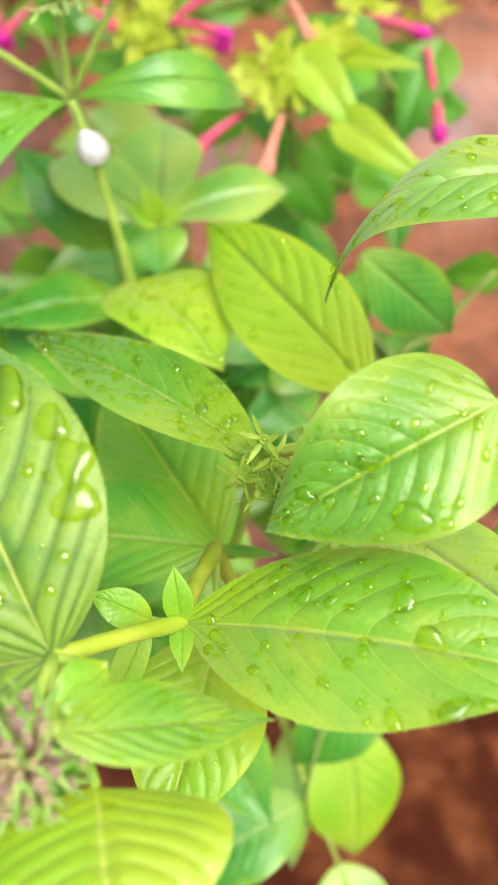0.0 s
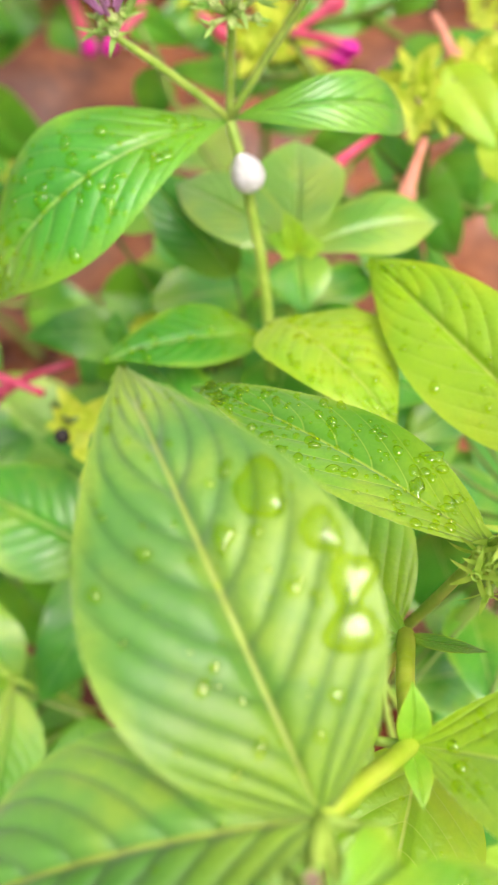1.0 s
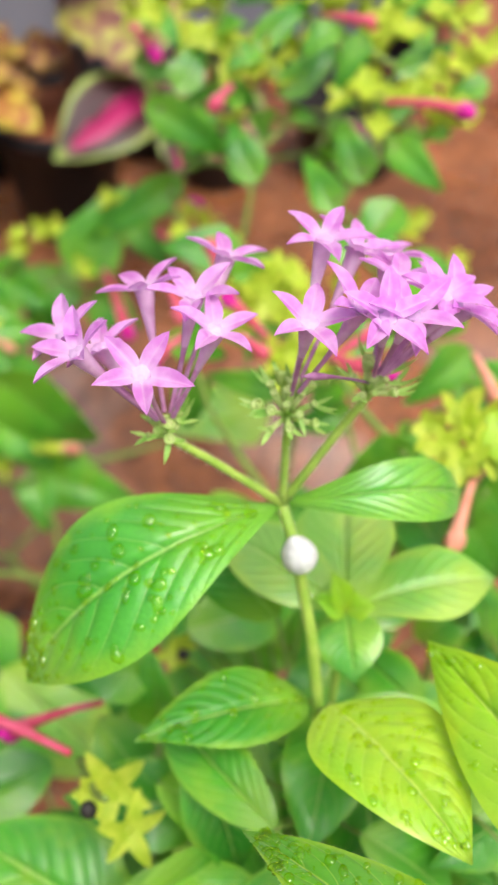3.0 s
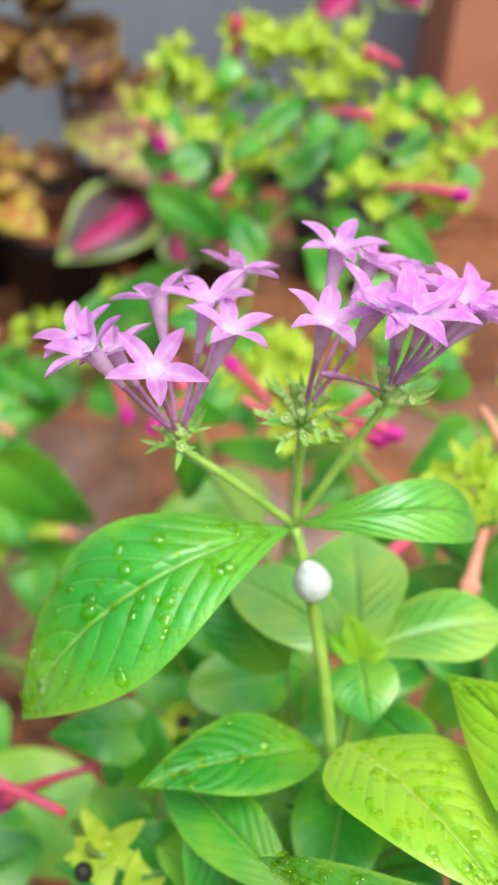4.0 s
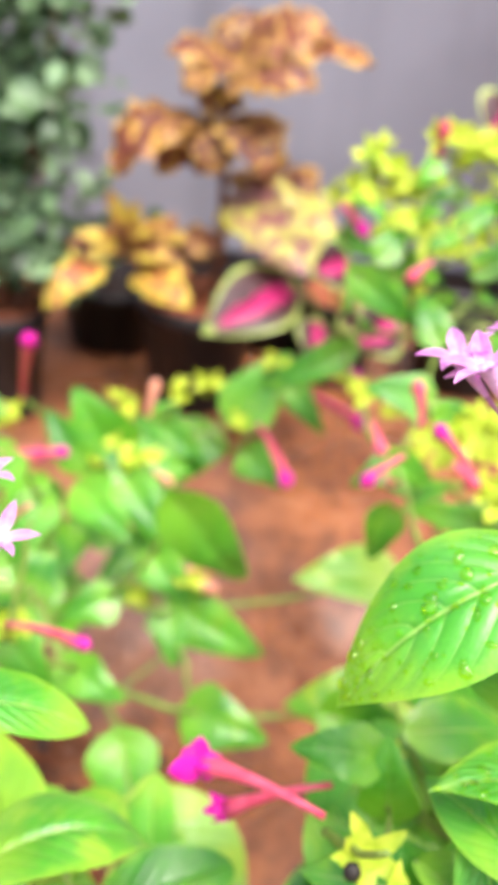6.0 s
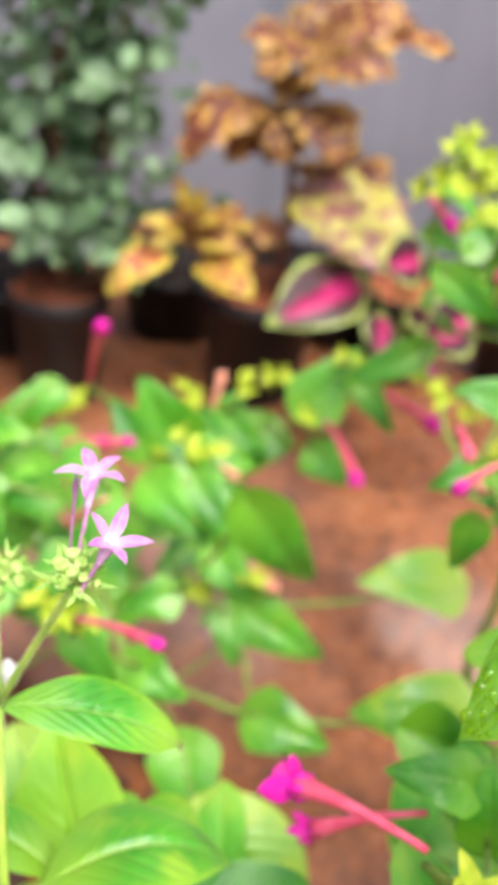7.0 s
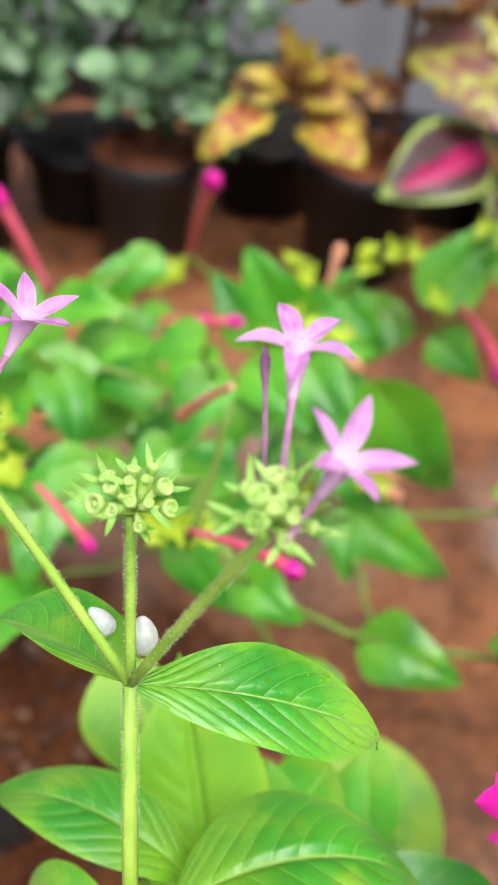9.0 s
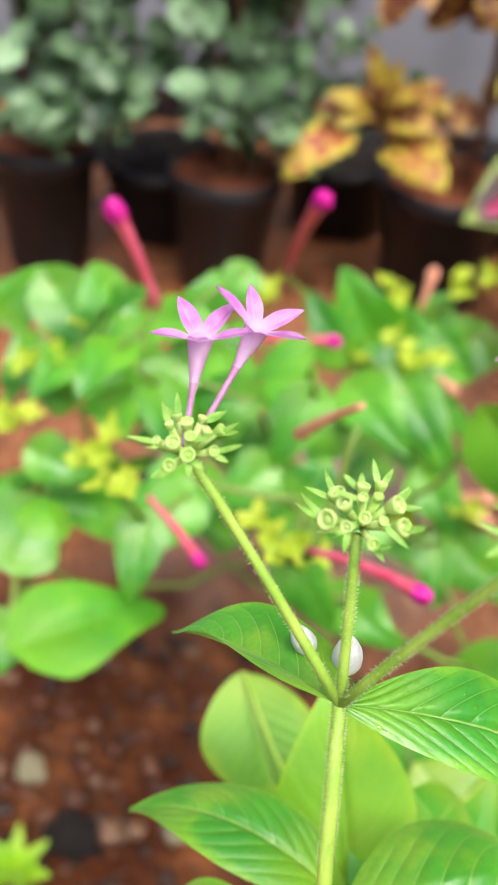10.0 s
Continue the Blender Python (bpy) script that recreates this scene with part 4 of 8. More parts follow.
leaf(pentas, 'p', (-0.1070, 0.2050, 0.5288), (-0.0599, 0.2137, 0.4876), 0.0354, (0.61, -0.55, 0.58), 0.07, 0.13, FRESH, 0.5)
leaf(pentas, 'p', (-0.0319, 0.2743, 0.4795), (-0.0626, 0.2336, 0.4539), 0.0321, (-0.37, -0.28, 0.89), 0.14, 0.08, FRESH, 0.5)
leaf(pentas, 'p', (-0.0346, 0.2947, 0.4862), (-0.0249, 0.2435, 0.4826), 0.0275, (0.02, -0.07, 1.00), 0.10, 0.12, FRESH, 0.5)
leaf(pentas, 'p', (0.0085, 0.2645, 0.4732), (-0.0251, 0.2656, 0.4624), 0.0198, (-0.24, -0.69, 0.68), 0.09, 0.12, FRESH, 0.5)
leaf(pentas, 'p', (0.0193, 0.2224, 0.5268), (-0.0170, 0.2028, 0.5285), 0.0208, (0.31, -0.50, 0.81), 0.08, 0.14, FRESH, 0.5)
leaf(pentas, 'p', (0.0175, 0.2639, 0.4944), (0.0553, 0.2602, 0.4901), 0.0223, (0.12, 0.11, 0.99), 0.12, 0.17, FRESH, 0.5)
leaf(pentas, 'p', (-0.0275, 0.2503, 0.5106), (0.0099, 0.2475, 0.5050), 0.0210, (0.17, 0.41, 0.90), 0.12, 0.06, FRESH, 0.5)
leaf(pentas, 'p', (-0.0066, 0.2303, 0.5198), (0.0065, 0.1973, 0.5171), 0.0221, (-0.75, -0.34, 0.57), 0.12, 0.16, FRESH, 0.5)
leaf(pentas, 'p', (-0.0095, 0.2793, 0.4941), (0.0285, 0.2513, 0.4946), 0.0238, (-0.05, -0.05, 1.00), 0.09, 0.15, FRESH, 0.5)
leaf(pentas, 'p', (0.0088, 0.2657, 0.4630), (-0.0181, 0.2826, 0.4918), 0.0258, (0.70, -0.09, 0.71), 0.08, 0.17, FRESH, 0.5)
leaf(pentas, 'p', (0.0030, 0.2564, 0.5374), (0.0004, 0.2172, 0.5176), 0.0272, (-0.28, -0.42, 0.86), 0.11, 0.18, FRESH, 0.5)
leaf(pentas, 'p', (0.0165, 0.2352, 0.5412), (-0.0187, 0.2212, 0.5336), 0.0205, (-0.00, -0.47, 0.88), 0.09, 0.19, FRESH, 0.5)
leaf(pentas, 'p', (0.0595, 0.2316, 0.5127), (0.0331, 0.2543, 0.5190), 0.0191, (0.40, 0.21, 0.89), 0.08, 0.06, FRESH, 0.5)
leaf(pentas, 'p', (0.0138, 0.1791, 0.4244), (0.0155, 0.1402, 0.4122), 0.0211, (-0.66, -0.25, 0.70), 0.10, 0.05, FRESH, 0.5)
leaf(pentas, 'p', (-0.0591, 0.1322, 0.4485), (-0.0555, 0.1756, 0.4420), 0.0235, (0.39, 0.11, 0.91), 0.11, 0.11, FRESH, 0.5)
leaf(pentas, 'p', (-0.0712, 0.1183, 0.4780), (-0.0338, 0.1031, 0.4807), 0.0233, (-0.18, -0.27, 0.95), 0.10, 0.17, FRESH, 0.5)
leaf(pentas, 'p', (0.0380, 0.1724, 0.4374), (0.0103, 0.1383, 0.4294), 0.0257, (0.14, -0.33, 0.93), 0.06, 0.11, FRESH, 0.5)
leaf(pentas, 'p', (-0.0665, 0.1799, 0.4742), (-0.0221, 0.1617, 0.4760), 0.0268, (-0.21, -0.41, 0.89), 0.07, 0.15, FRESH, 0.5)
leaf(pentas, 'p', (-0.0445, 0.1788, 0.4860), (-0.0779, 0.1584, 0.4756), 0.0221, (-0.18, -0.20, 0.96), 0.08, 0.06, FRESH, 0.5)
leaf(pentas, 'p', (-0.0275, 0.1867, 0.4697), (-0.0579, 0.1671, 0.4515), 0.0219, (-0.18, -0.50, 0.84), 0.13, 0.13, FRESH, 0.5)
leaf(pentas, 'p', (-0.0705, 0.1504, 0.4889), (-0.0557, 0.0970, 0.4886), 0.0319, (-0.45, -0.13, 0.88), 0.11, 0.11, FRESH, 0.5)
leaf(pentas, 'p', (-0.0244, 0.1805, 0.4191), (-0.0624, 0.1719, 0.4017), 0.0240, (-0.41, -0.04, 0.91), 0.08, 0.10, FRESH, 0.5)
leaf(pentas, 'p', (0.0161, 0.1666, 0.4952), (0.0130, 0.1229, 0.5042), 0.0250, (-0.01, 0.20, 0.98), 0.11, 0.13, FRESH, 0.5)
leaf(pentas, 'p', (-0.0178, 0.1722, 0.4019), (-0.0226, 0.1262, 0.4032), 0.0271, (-0.14, 0.04, 0.99), 0.11, 0.15, FRESH, 0.5)
leaf(pentas, 'p', (0.0236, 0.1126, 0.5035), (-0.0143, 0.0905, 0.4781), 0.0268, (-0.35, -0.38, 0.85), 0.07, 0.10, FRESH, 0.5)
leaf(pentas, 'p', (-0.0730, 0.1112, 0.4998), (-0.0663, 0.1529, 0.5010), 0.0234, (0.56, -0.11, 0.82), 0.12, 0.12, FRESH, 0.5)
leaf(pentas, 'p', (-0.0618, 0.1429, 0.3882), (-0.1024, 0.1269, 0.3995), 0.0264, (0.31, -0.13, 0.94), 0.08, 0.10, FRESH, 0.5)
leaf(pentas, 'p', (0.0479, 0.1851, 0.4064), (0.0325, 0.1351, 0.3848), 0.0338, (0.22, -0.44, 0.87), 0.06, 0.11, FRESH, 0.5)
leaf(pentas, 'p', (0.0041, 0.2119, 0.5013), (0.0466, 0.2001, 0.4815), 0.0279, (0.35, -0.25, 0.90), 0.09, 0.19, FRESH, 0.5)
leaf(pentas, 'p', (0.0575, 0.2775, 0.4596), (0.0632, 0.2204, 0.4424), 0.0308, (0.27, -0.25, 0.93), 0.08, 0.05, FRESH, 0.5)
leaf(pentas, 'p', (0.0228, 0.2154, 0.4509), (0.0237, 0.1620, 0.4655), 0.0342, (-0.38, 0.24, 0.90), 0.09, 0.15, FRESH, 0.5)
leaf(pentas, 'p', (-0.0136, 0.1450, 0.4763), (0.0350, 0.1505, 0.4668), 0.0256, (0.21, -0.14, 0.97), 0.08, 0.05, FRESH, 0.5)
leaf(pentas, 'p', (0.0575, 0.2429, 0.4542), (0.0185, 0.2329, 0.4451), 0.0251, (-0.20, -0.10, 0.97), 0.08, 0.06, FRESH, 0.5)
leaf(pentas, 'p', (0.0016, 0.2287, 0.3881), (0.0520, 0.2042, 0.3858), 0.0307, (0.00, -0.08, 1.00), 0.06, 0.13, FRESH, 0.5)
leaf(pentas, 'p', (0.0038, 0.1708, 0.4758), (0.0403, 0.1678, 0.4522), 0.0219, (0.48, -0.38, 0.79), 0.07, 0.07, FRESH, 0.5)
leaf(pentas, 'p', (-0.0077, 0.2304, 0.4051), (0.0421, 0.2155, 0.4334), 0.0297, (-0.54, -0.34, 0.77), 0.10, 0.17, FRESH, 0.5)
leaf(pentas, 'p', (0.0254, 0.1786, 0.4626), (0.0330, 0.1417, 0.4328), 0.0281, (0.07, -0.62, 0.78), 0.07, 0.19, FRESH, 0.5)
leaf(pentas, 'p', (-0.1243, 0.2877, 0.4796), (-0.1046, 0.2601, 0.4514), 0.0254, (0.48, -0.44, 0.76), 0.08, 0.09, FRESH, 0.5)
leaf(pentas, 'p', (-0.0347, 0.2690, 0.5020), (-0.0371, 0.3082, 0.4976), 0.0202, (-0.41, 0.08, 0.91), 0.06, 0.10, FRESH, 0.5)
leaf(pentas, 'p', (-0.0759, 0.3795, 0.4873), (-0.0637, 0.3471, 0.4671), 0.0243, (-0.18, -0.57, 0.80), 0.08, 0.16, FRESH, 0.5)
leaf(pentas, 'p', (-0.0874, 0.2283, 0.4086), (-0.1370, 0.2304, 0.4240), 0.0319, (0.27, -0.28, 0.92), 0.08, 0.08, FRESH, 0.5)
leaf(pentas, 'p', (-0.0740, 0.2344, 0.4573), (-0.1050, 0.1956, 0.4483), 0.0306, (0.25, -0.40, 0.88), 0.13, 0.14, FRESH, 0.5)
leaf(pentas, 'p', (-0.0540, 0.2735, 0.4801), (-0.0907, 0.2560, 0.4777), 0.0233, (0.23, -0.59, 0.78), 0.10, 0.13, FRESH, 0.5)
leaf(pentas, 'p', (-0.0943, 0.2899, 0.4362), (-0.1371, 0.2715, 0.4331), 0.0289, (0.18, -0.56, 0.81), 0.12, 0.10, FRESH, 0.5)
leaf(pentas, 'p', (-0.0778, 0.2296, 0.4248), (-0.0296, 0.2150, 0.4152), 0.0314, (0.08, -0.35, 0.93), 0.12, 0.17, FRESH, 0.5)
leaf(pentas, 'p', (-0.0590, 0.2149, 0.4501), (-0.0949, 0.2045, 0.4775), 0.0262, (0.59, 0.07, 0.80), 0.13, 0.08, FRESH, 0.5)
leaf(pentas, 'p', (-0.0714, 0.2587, 0.4962), (-0.1137, 0.2508, 0.4631), 0.0307, (-0.52, -0.39, 0.76), 0.13, 0.17, FRESH, 0.5)
leaf(pentas, 'p', (-0.1036, 0.2714, 0.4054), (-0.0635, 0.2400, 0.3899), 0.0279, (0.11, -0.33, 0.94), 0.11, 0.11, FRESH, 0.5)
leaf(pentas, 'p', (-0.1058, 0.3235, 0.4837), (-0.1206, 0.2963, 0.4592), 0.0204, (-0.46, -0.44, 0.77), 0.11, 0.12, FRESH, 0.5)
leaf(pentas, 'p', (-0.0591, 0.3480, 0.4095), (-0.0421, 0.3101, 0.3959), 0.0255, (-0.50, -0.48, 0.72), 0.07, 0.14, FRESH, 0.5)
leaf(pentas, 'p', (-0.0712, 0.2459, 0.4371), (-0.1176, 0.2282, 0.4427), 0.0277, (0.30, -0.52, 0.80), 0.06, 0.11, FRESH, 0.5)
leaf(pentas, 'p', (-0.1074, 0.3451, 0.3957), (-0.0698, 0.3336, 0.3734), 0.0234, (0.37, -0.42, 0.83), 0.13, 0.09, FRESH, 0.5)
leaf(pentas, 'p', (-0.0566, 0.3581, 0.4152), (-0.0881, 0.3295, 0.4037), 0.0240, (0.24, -0.58, 0.78), 0.12, 0.15, FRESH, 0.5)
leaf(pentas, 'p', (-0.0144, 0.3128, 0.4926), (0.0157, 0.3312, 0.4874), 0.0186, (0.29, -0.22, 0.93), 0.09, 0.18, FRESH, 0.5)
leaf(pentas, 'p', (-0.0056, 0.3736, 0.4304), (0.0074, 0.3436, 0.4163), 0.0215, (-0.14, -0.47, 0.87), 0.08, 0.06, FRESH, 0.5)
leaf(pentas, 'p', (-0.0578, 0.3452, 0.4278), (-0.0946, 0.3559, 0.4338), 0.0199, (0.06, -0.33, 0.94), 0.07, 0.15, FRESH, 0.5)
leaf(pentas, 'p', (-0.0450, 0.3860, 0.4723), (-0.0735, 0.3689, 0.4592), 0.0205, (-0.23, -0.32, 0.92), 0.07, 0.10, FRESH, 0.5)
leaf(pentas, 'p', (-0.1010, 0.3502, 0.4384), (-0.0614, 0.3451, 0.4233), 0.0250, (0.22, -0.59, 0.78), 0.08, 0.16, FRESH, 0.5)
leaf(pentas, 'p', (0.0164, 0.3658, 0.5047), (0.0244, 0.3242, 0.5115), 0.0258, (-0.37, 0.08, 0.93), 0.12, 0.07, FRESH, 0.5)
leaf(pentas, 'p', (0.0302, 0.3515, 0.4105), (0.0700, 0.3630, 0.4317), 0.0282, (-0.25, -0.57, 0.78), 0.14, 0.18, FRESH, 0.5)
leaf(pentas, 'p', (-0.0324, 0.2929, 0.4748), (-0.0006, 0.3064, 0.4961), 0.0219, (-0.51, -0.14, 0.85), 0.10, 0.08, FRESH, 0.5)
leaf(pentas, 'p', (-0.0376, 0.3864, 0.3986), (0.0053, 0.3621, 0.3822), 0.0272, (0.12, -0.41, 0.91), 0.10, 0.10, FRESH, 0.5)
leaf(pentas, 'p', (-0.1037, 0.3412, 0.5244), (-0.0654, 0.3331, 0.5303), 0.0221, (-0.20, -0.25, 0.95), 0.12, 0.18, FRESH, 0.5)
leaf(pentas, 'p', (0.0086, 0.3463, 0.5029), (0.0366, 0.3148, 0.4784), 0.0252, (0.08, -0.57, 0.82), 0.12, 0.20, FRESH, 0.5)
leaf(pentas, 'p', (-0.0877, 0.3155, 0.4956), (-0.0374, 0.3313, 0.4826), 0.0276, (0.33, -0.33, 0.88), 0.06, 0.06, FRESH, 0.5)
leaf(pentas, 'p', (-0.0054, 0.3598, 0.4411), (-0.0389, 0.3439, 0.4110), 0.0241, (-0.26, -0.70, 0.66), 0.07, 0.05, FRESH, 0.5)
leaf(pentas, 'p', (-0.0680, 0.4048, 0.4772), (-0.0515, 0.3598, 0.4642), 0.0300, (0.34, -0.15, 0.93), 0.10, 0.14, FRESH, 0.5)
leaf(pentas, 'q', (-0.0360, 0.2680, 0.5750), (-0.0467, 0.2696, 0.5826), 0.0090, (0.05, -0.35, 0.94), 0.10, 0.15, LIME)
leaf(pentas, 'q', (-0.0360, 0.2680, 0.5750), (-0.0276, 0.2654, 0.5803), 0.0100, (0.05, -0.35, 0.94), 0.10, 0.15, LIME)
leaf(pentas, 'q', (-0.0360, 0.2680, 0.5750), (-0.0366, 0.2594, 0.5716), 0.0100, (0.05, -0.35, 0.94), 0.10, 0.15, LIME)
leaf(pentas, 'q', (-0.0360, 0.2680, 0.5750), (-0.0404, 0.2743, 0.5892), 0.0080, (0.05, -0.35, 0.94), 0.10, 0.15, LIME)
stem(pentas, bend((-0.045, 0.238, 0.5), (-0.036, 0.268, 0.575), -0.1, 6), 0.0016, 0.0012)
stem(pentas, bend((-0.036, 0.236, 0.25), (-0.05, 0.30, 0.44), -0.1, 6), 0.0018, 0.0012, STEM_DARK)
stem(pentas, bend((-0.033, 0.238, 0.12), (0.035, 0.175, 0.54), -0.1, 8), 0.002, 0.0014, STEM_DARK)
for k, (o, m, f) in enumerate(LEAVES["pentas_plant"]):
    p = m.translation
    anchors = [Vector(a) for a in ((-0.059, 0.266, 0.634), (-0.048, 0.242, 0.562), (-0.036, 0.268, 0.575), (-0.045, 0.238, 0.5), (-0.05, 0.30, 0.44), (-0.043, 0.238, 0.45), (0.035, 0.175, 0.54))]
    if p.x > 0.0 and p.y < 0.22:
        anchors = anchors[-1:]
    elif k >= 13:
        anchors = anchors[3:]
    q = min(anchors, key=lambda a: (a - p).length)
    if (q - p).length > 0.004:
        stem(pentas, bend(q, p, -0.08, 6), 0.0009, 0.0007, STEM_DARK, 6, "petiole")


def foam_drop(c, axis, length, r, label):
    bm = bmesh.new()
    bmesh.ops.create_icosphere(bm, subdivisions=4, radius=1.0)
    q = Vector(axis).normalized().to_track_quat("Z", "Y").to_matrix()
    for v in bm.verts:
        t = v.co.z
        k = (1 - 0.3 * t - 0.14 * max(t, 0) ** 2) * (1 + 0.04 * noise.noise(v.co * 3))
        v.co = Vector(c) + q @ Vector((v.co.x * r * k, v.co.y * r * k, t * length * 0.5))
    return tagged(mesh_object("foam_blob", bm, FOAM), label, "foam", "foam blobs")


foam_drop((-0.0550, 0.2588, 0.6213), (-0.3, 0.1, 1), 0.0128, 0.0048, "white egg-shaped foam drop stuck to a pentas stem")

# ---- pentas with broad wet leaves, close by ----
broad = thing("pentas_plant", (0.0, 0.15, 0.0), "broad-leaved pentas plant covered in rain drops", "plant", "pentas plants")
TOP, MIDN, LOWN, BUDN = Vector((-0.068, 0.079, 0.678)), Vector((-0.047, 0.093, 0.644)), Vector((-0.036, 0.122, 0.612)), Vector((-0.026, 0.126, 0.650))
stem(broad, [(0.0, 0.15, 0.0), (-0.012, 0.15, 0.3), (-0.026, 0.138, 0.52), LOWN, (-0.042, 0.108, 0.628), MIDN, (-0.056, 0.087, 0.66), TOP], 0.0026, 0.0015, STEM_LIME)
SIDE = Vector((0.075, 0.14, 0.66))
stem(broad, bend((0.0, 0.15, 0.05), SIDE, -0.03, 10), 0.0028, 0.0016)
stem(broad, bend((-0.030, 0.133, 0.58), BUDN, -0.06, 6), 0.0016, 0.0011)
for c, n in (((-0.0241, 0.1241, 0.6485), (0.07, -1.07, 0.08)), ((-0.0271, 0.1180, 0.6463), (-0.23, -0.77, -0.48)), ((-0.0289, 0.1240, 0.6519), (-0.50, -0.81, 0.20)), ((-0.0302, 0.1196, 0.6518), (-0.66, -0.74, 0.28)), ((-0.0251, 0.1208, 0.6468), (-0.21, -0.88, -0.19)), ((-0.0251, 0.1231, 0.6615), (-0.38, -0.87, 0.72)), ((-0.0217, 0.1190, 0.6547), (0.44, -0.84, 0.21)), ((-0.0150, 0.1192, 0.6455), (0.35, -0.94, -0.35)), ((-0.0099, 0.1291, 0.6470), (1.17, -0.76, 0.68)), ((-0.0067, 0.1285, 0.6420), (1.24, -0.73, 0.88)), ((-0.0253, 0.1262, 0.6515), (-0.13, -0.92, 0.93)), ((-0.0130, 0.1313, 0.6402), (0.26, -0.72, 0.84)), ((-0.0228, 0.1225, 0.6549), (0.05, -0.85, 0.74)), ((-0.0276, 0.1212, 0.6520), (-0.20, -0.92, 0.41)), ((-0.0121, 0.1188, 0.6361), (0.71, -0.82, -0.26)), ((-0.0115, 0.1078, 0.6355), (0.99, -0.99, -1.62))):
    calyx_star(broad, c, n)
    stem(broad, bend(BUDN, c, 0.05, 5), 0.0006, 0.0005, OLIVE, 6)
HEADB = Vector((-0.0734, 0.0626, 0.6828))
stem(broad, bend(TOP, HEADB, 0.05, 5), 0.0013, 0.001)
calyx_head(broad, HEADB, (-0.1, -0.3, 1), 40, 0.0009, 0.0095, 0.0034, BUDS, 2, 0.001)
leaf(broad, 'q', (-0.0345, 0.1285, 0.6000), (-0.0595, 0.1930, 0.5860), 0.0360, (-0.10, -0.10, 0.99), 0.05, 0.10, PENTAS)
leaf(broad, 'q', (-0.0360, 0.1220, 0.6120), (-0.0907, 0.1468, 0.5795), 0.0320, (-0.35, 0.15, 0.90), 0.10, 0.10, FRESH)
leaf(broad, 'p', (-0.0360, 0.1220, 0.6120), (-0.0209, 0.1141, 0.6196), 0.0032, (-0.52, -0.20, 0.83), 0.10, 0.10)
leaf(broad, 'q', (-0.0391, 0.0980, 0.6175), (-0.0576, 0.0559, 0.6126), 0.0310, (0.03, -0.11, 0.99), 0.06, 0.10, LIME)
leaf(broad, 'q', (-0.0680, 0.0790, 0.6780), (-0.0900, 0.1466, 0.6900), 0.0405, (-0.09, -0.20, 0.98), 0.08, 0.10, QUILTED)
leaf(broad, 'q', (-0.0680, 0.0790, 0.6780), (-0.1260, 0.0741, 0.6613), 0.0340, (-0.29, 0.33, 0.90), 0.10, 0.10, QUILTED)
leaf(broad, 'l', (-0.0672, 0.0647, 0.6874), (-0.0334, 0.0658, 0.6683), 0.0135, (0.48, 0.14, 0.86), 0.04, 0.08, PENTAS)
leaf(broad, 'q', (-0.0631, 0.0586, 0.6753), (-0.0616, 0.0313, 0.6848), 0.0370, (0.13, 0.33, 0.93), 0.10, 0.12, LIME)
leaf(broad, 'e', (-0.0470, 0.0930, 0.6440), (0.0138, 0.0646, 0.6721), 0.0355, (-0.31, 0.25, 0.92), 0.08, 0.08, PENTAS)
leaf(broad, 'p', (-0.0470, 0.0930, 0.6440), (-0.0470, 0.1010, 0.6558), 0.0058, (-0.01, -0.83, 0.56), 0.10, 0.25, YOUNG)
leaf(broad, 'p', (-0.0470, 0.0930, 0.6440), (-0.0481, 0.0815, 0.6490), 0.0045, (0.09, 0.39, 0.92), 0.10, 0.25, YOUNG)
leaf(broad, 'p', (-0.0529, 0.0944, 0.6448), (-0.0645, 0.0998, 0.6508), 0.0074, (0.25, -0.43, 0.87), 0.10, 0.20, YOUNG)
leaf(broad, 'p', (-0.0536, 0.0950, 0.6429), (-0.0633, 0.0832, 0.6294), 0.0065, (-0.20, -0.66, 0.72), 0.10, 0.20, YOUNG)
leaf(broad, 'p', (-0.0594, 0.0758, 0.6791), (-0.0684, 0.0687, 0.6834), 0.0078, (0.45, -0.02, 0.90), 0.10, 0.20, YOUNG)
leaf(broad, 'q', (-0.0115, 0.1066, 0.4641), (-0.0163, 0.0614, 0.4149), 0.0170, (0.00, -0.60, 0.80), 0.06, 0.10, SMOOTH)
leaf(broad, 'p', (0.0101, 0.1067, 0.4667), (0.0092, 0.0622, 0.4183), 0.0370, (0.10, -0.60, 0.80), 0.10, 0.10, LIME)
leaf(broad, 'p', (0.0017, 0.0594, 0.4274), (0.0061, 0.0291, 0.4108), 0.0300, (0.10, -0.30, 0.95), 0.10, 0.10, SMOOTH)
leaf(broad, 'q', (-0.0260, 0.1260, 0.6500), (-0.0777, 0.1855, 0.6250), 0.0235, (-0.05, 0.32, 0.94), 0.06, 0.12, PENTAS)
leaf(broad, 'o', (0.0129, 0.1082, 0.6896), (-0.0300, 0.0990, 0.6700), 0.0325, (-0.32, -0.33, 0.89), 0.10, 0.06, PENTAS)
leaf(broad, 'p', (0.0041, 0.1143, 0.6301), (0.0303, 0.0755, 0.6427), 0.0212, (-0.51, -0.06, 0.86), 0.06, 0.08, SMOOTH)
leaf(broad, 't', (0.0467, 0.1504, 0.6931), (-0.0066, 0.1543, 0.6649), 0.0240, (-0.43, 0.20, 0.88), 0.30, 0.05, SMOOTH)
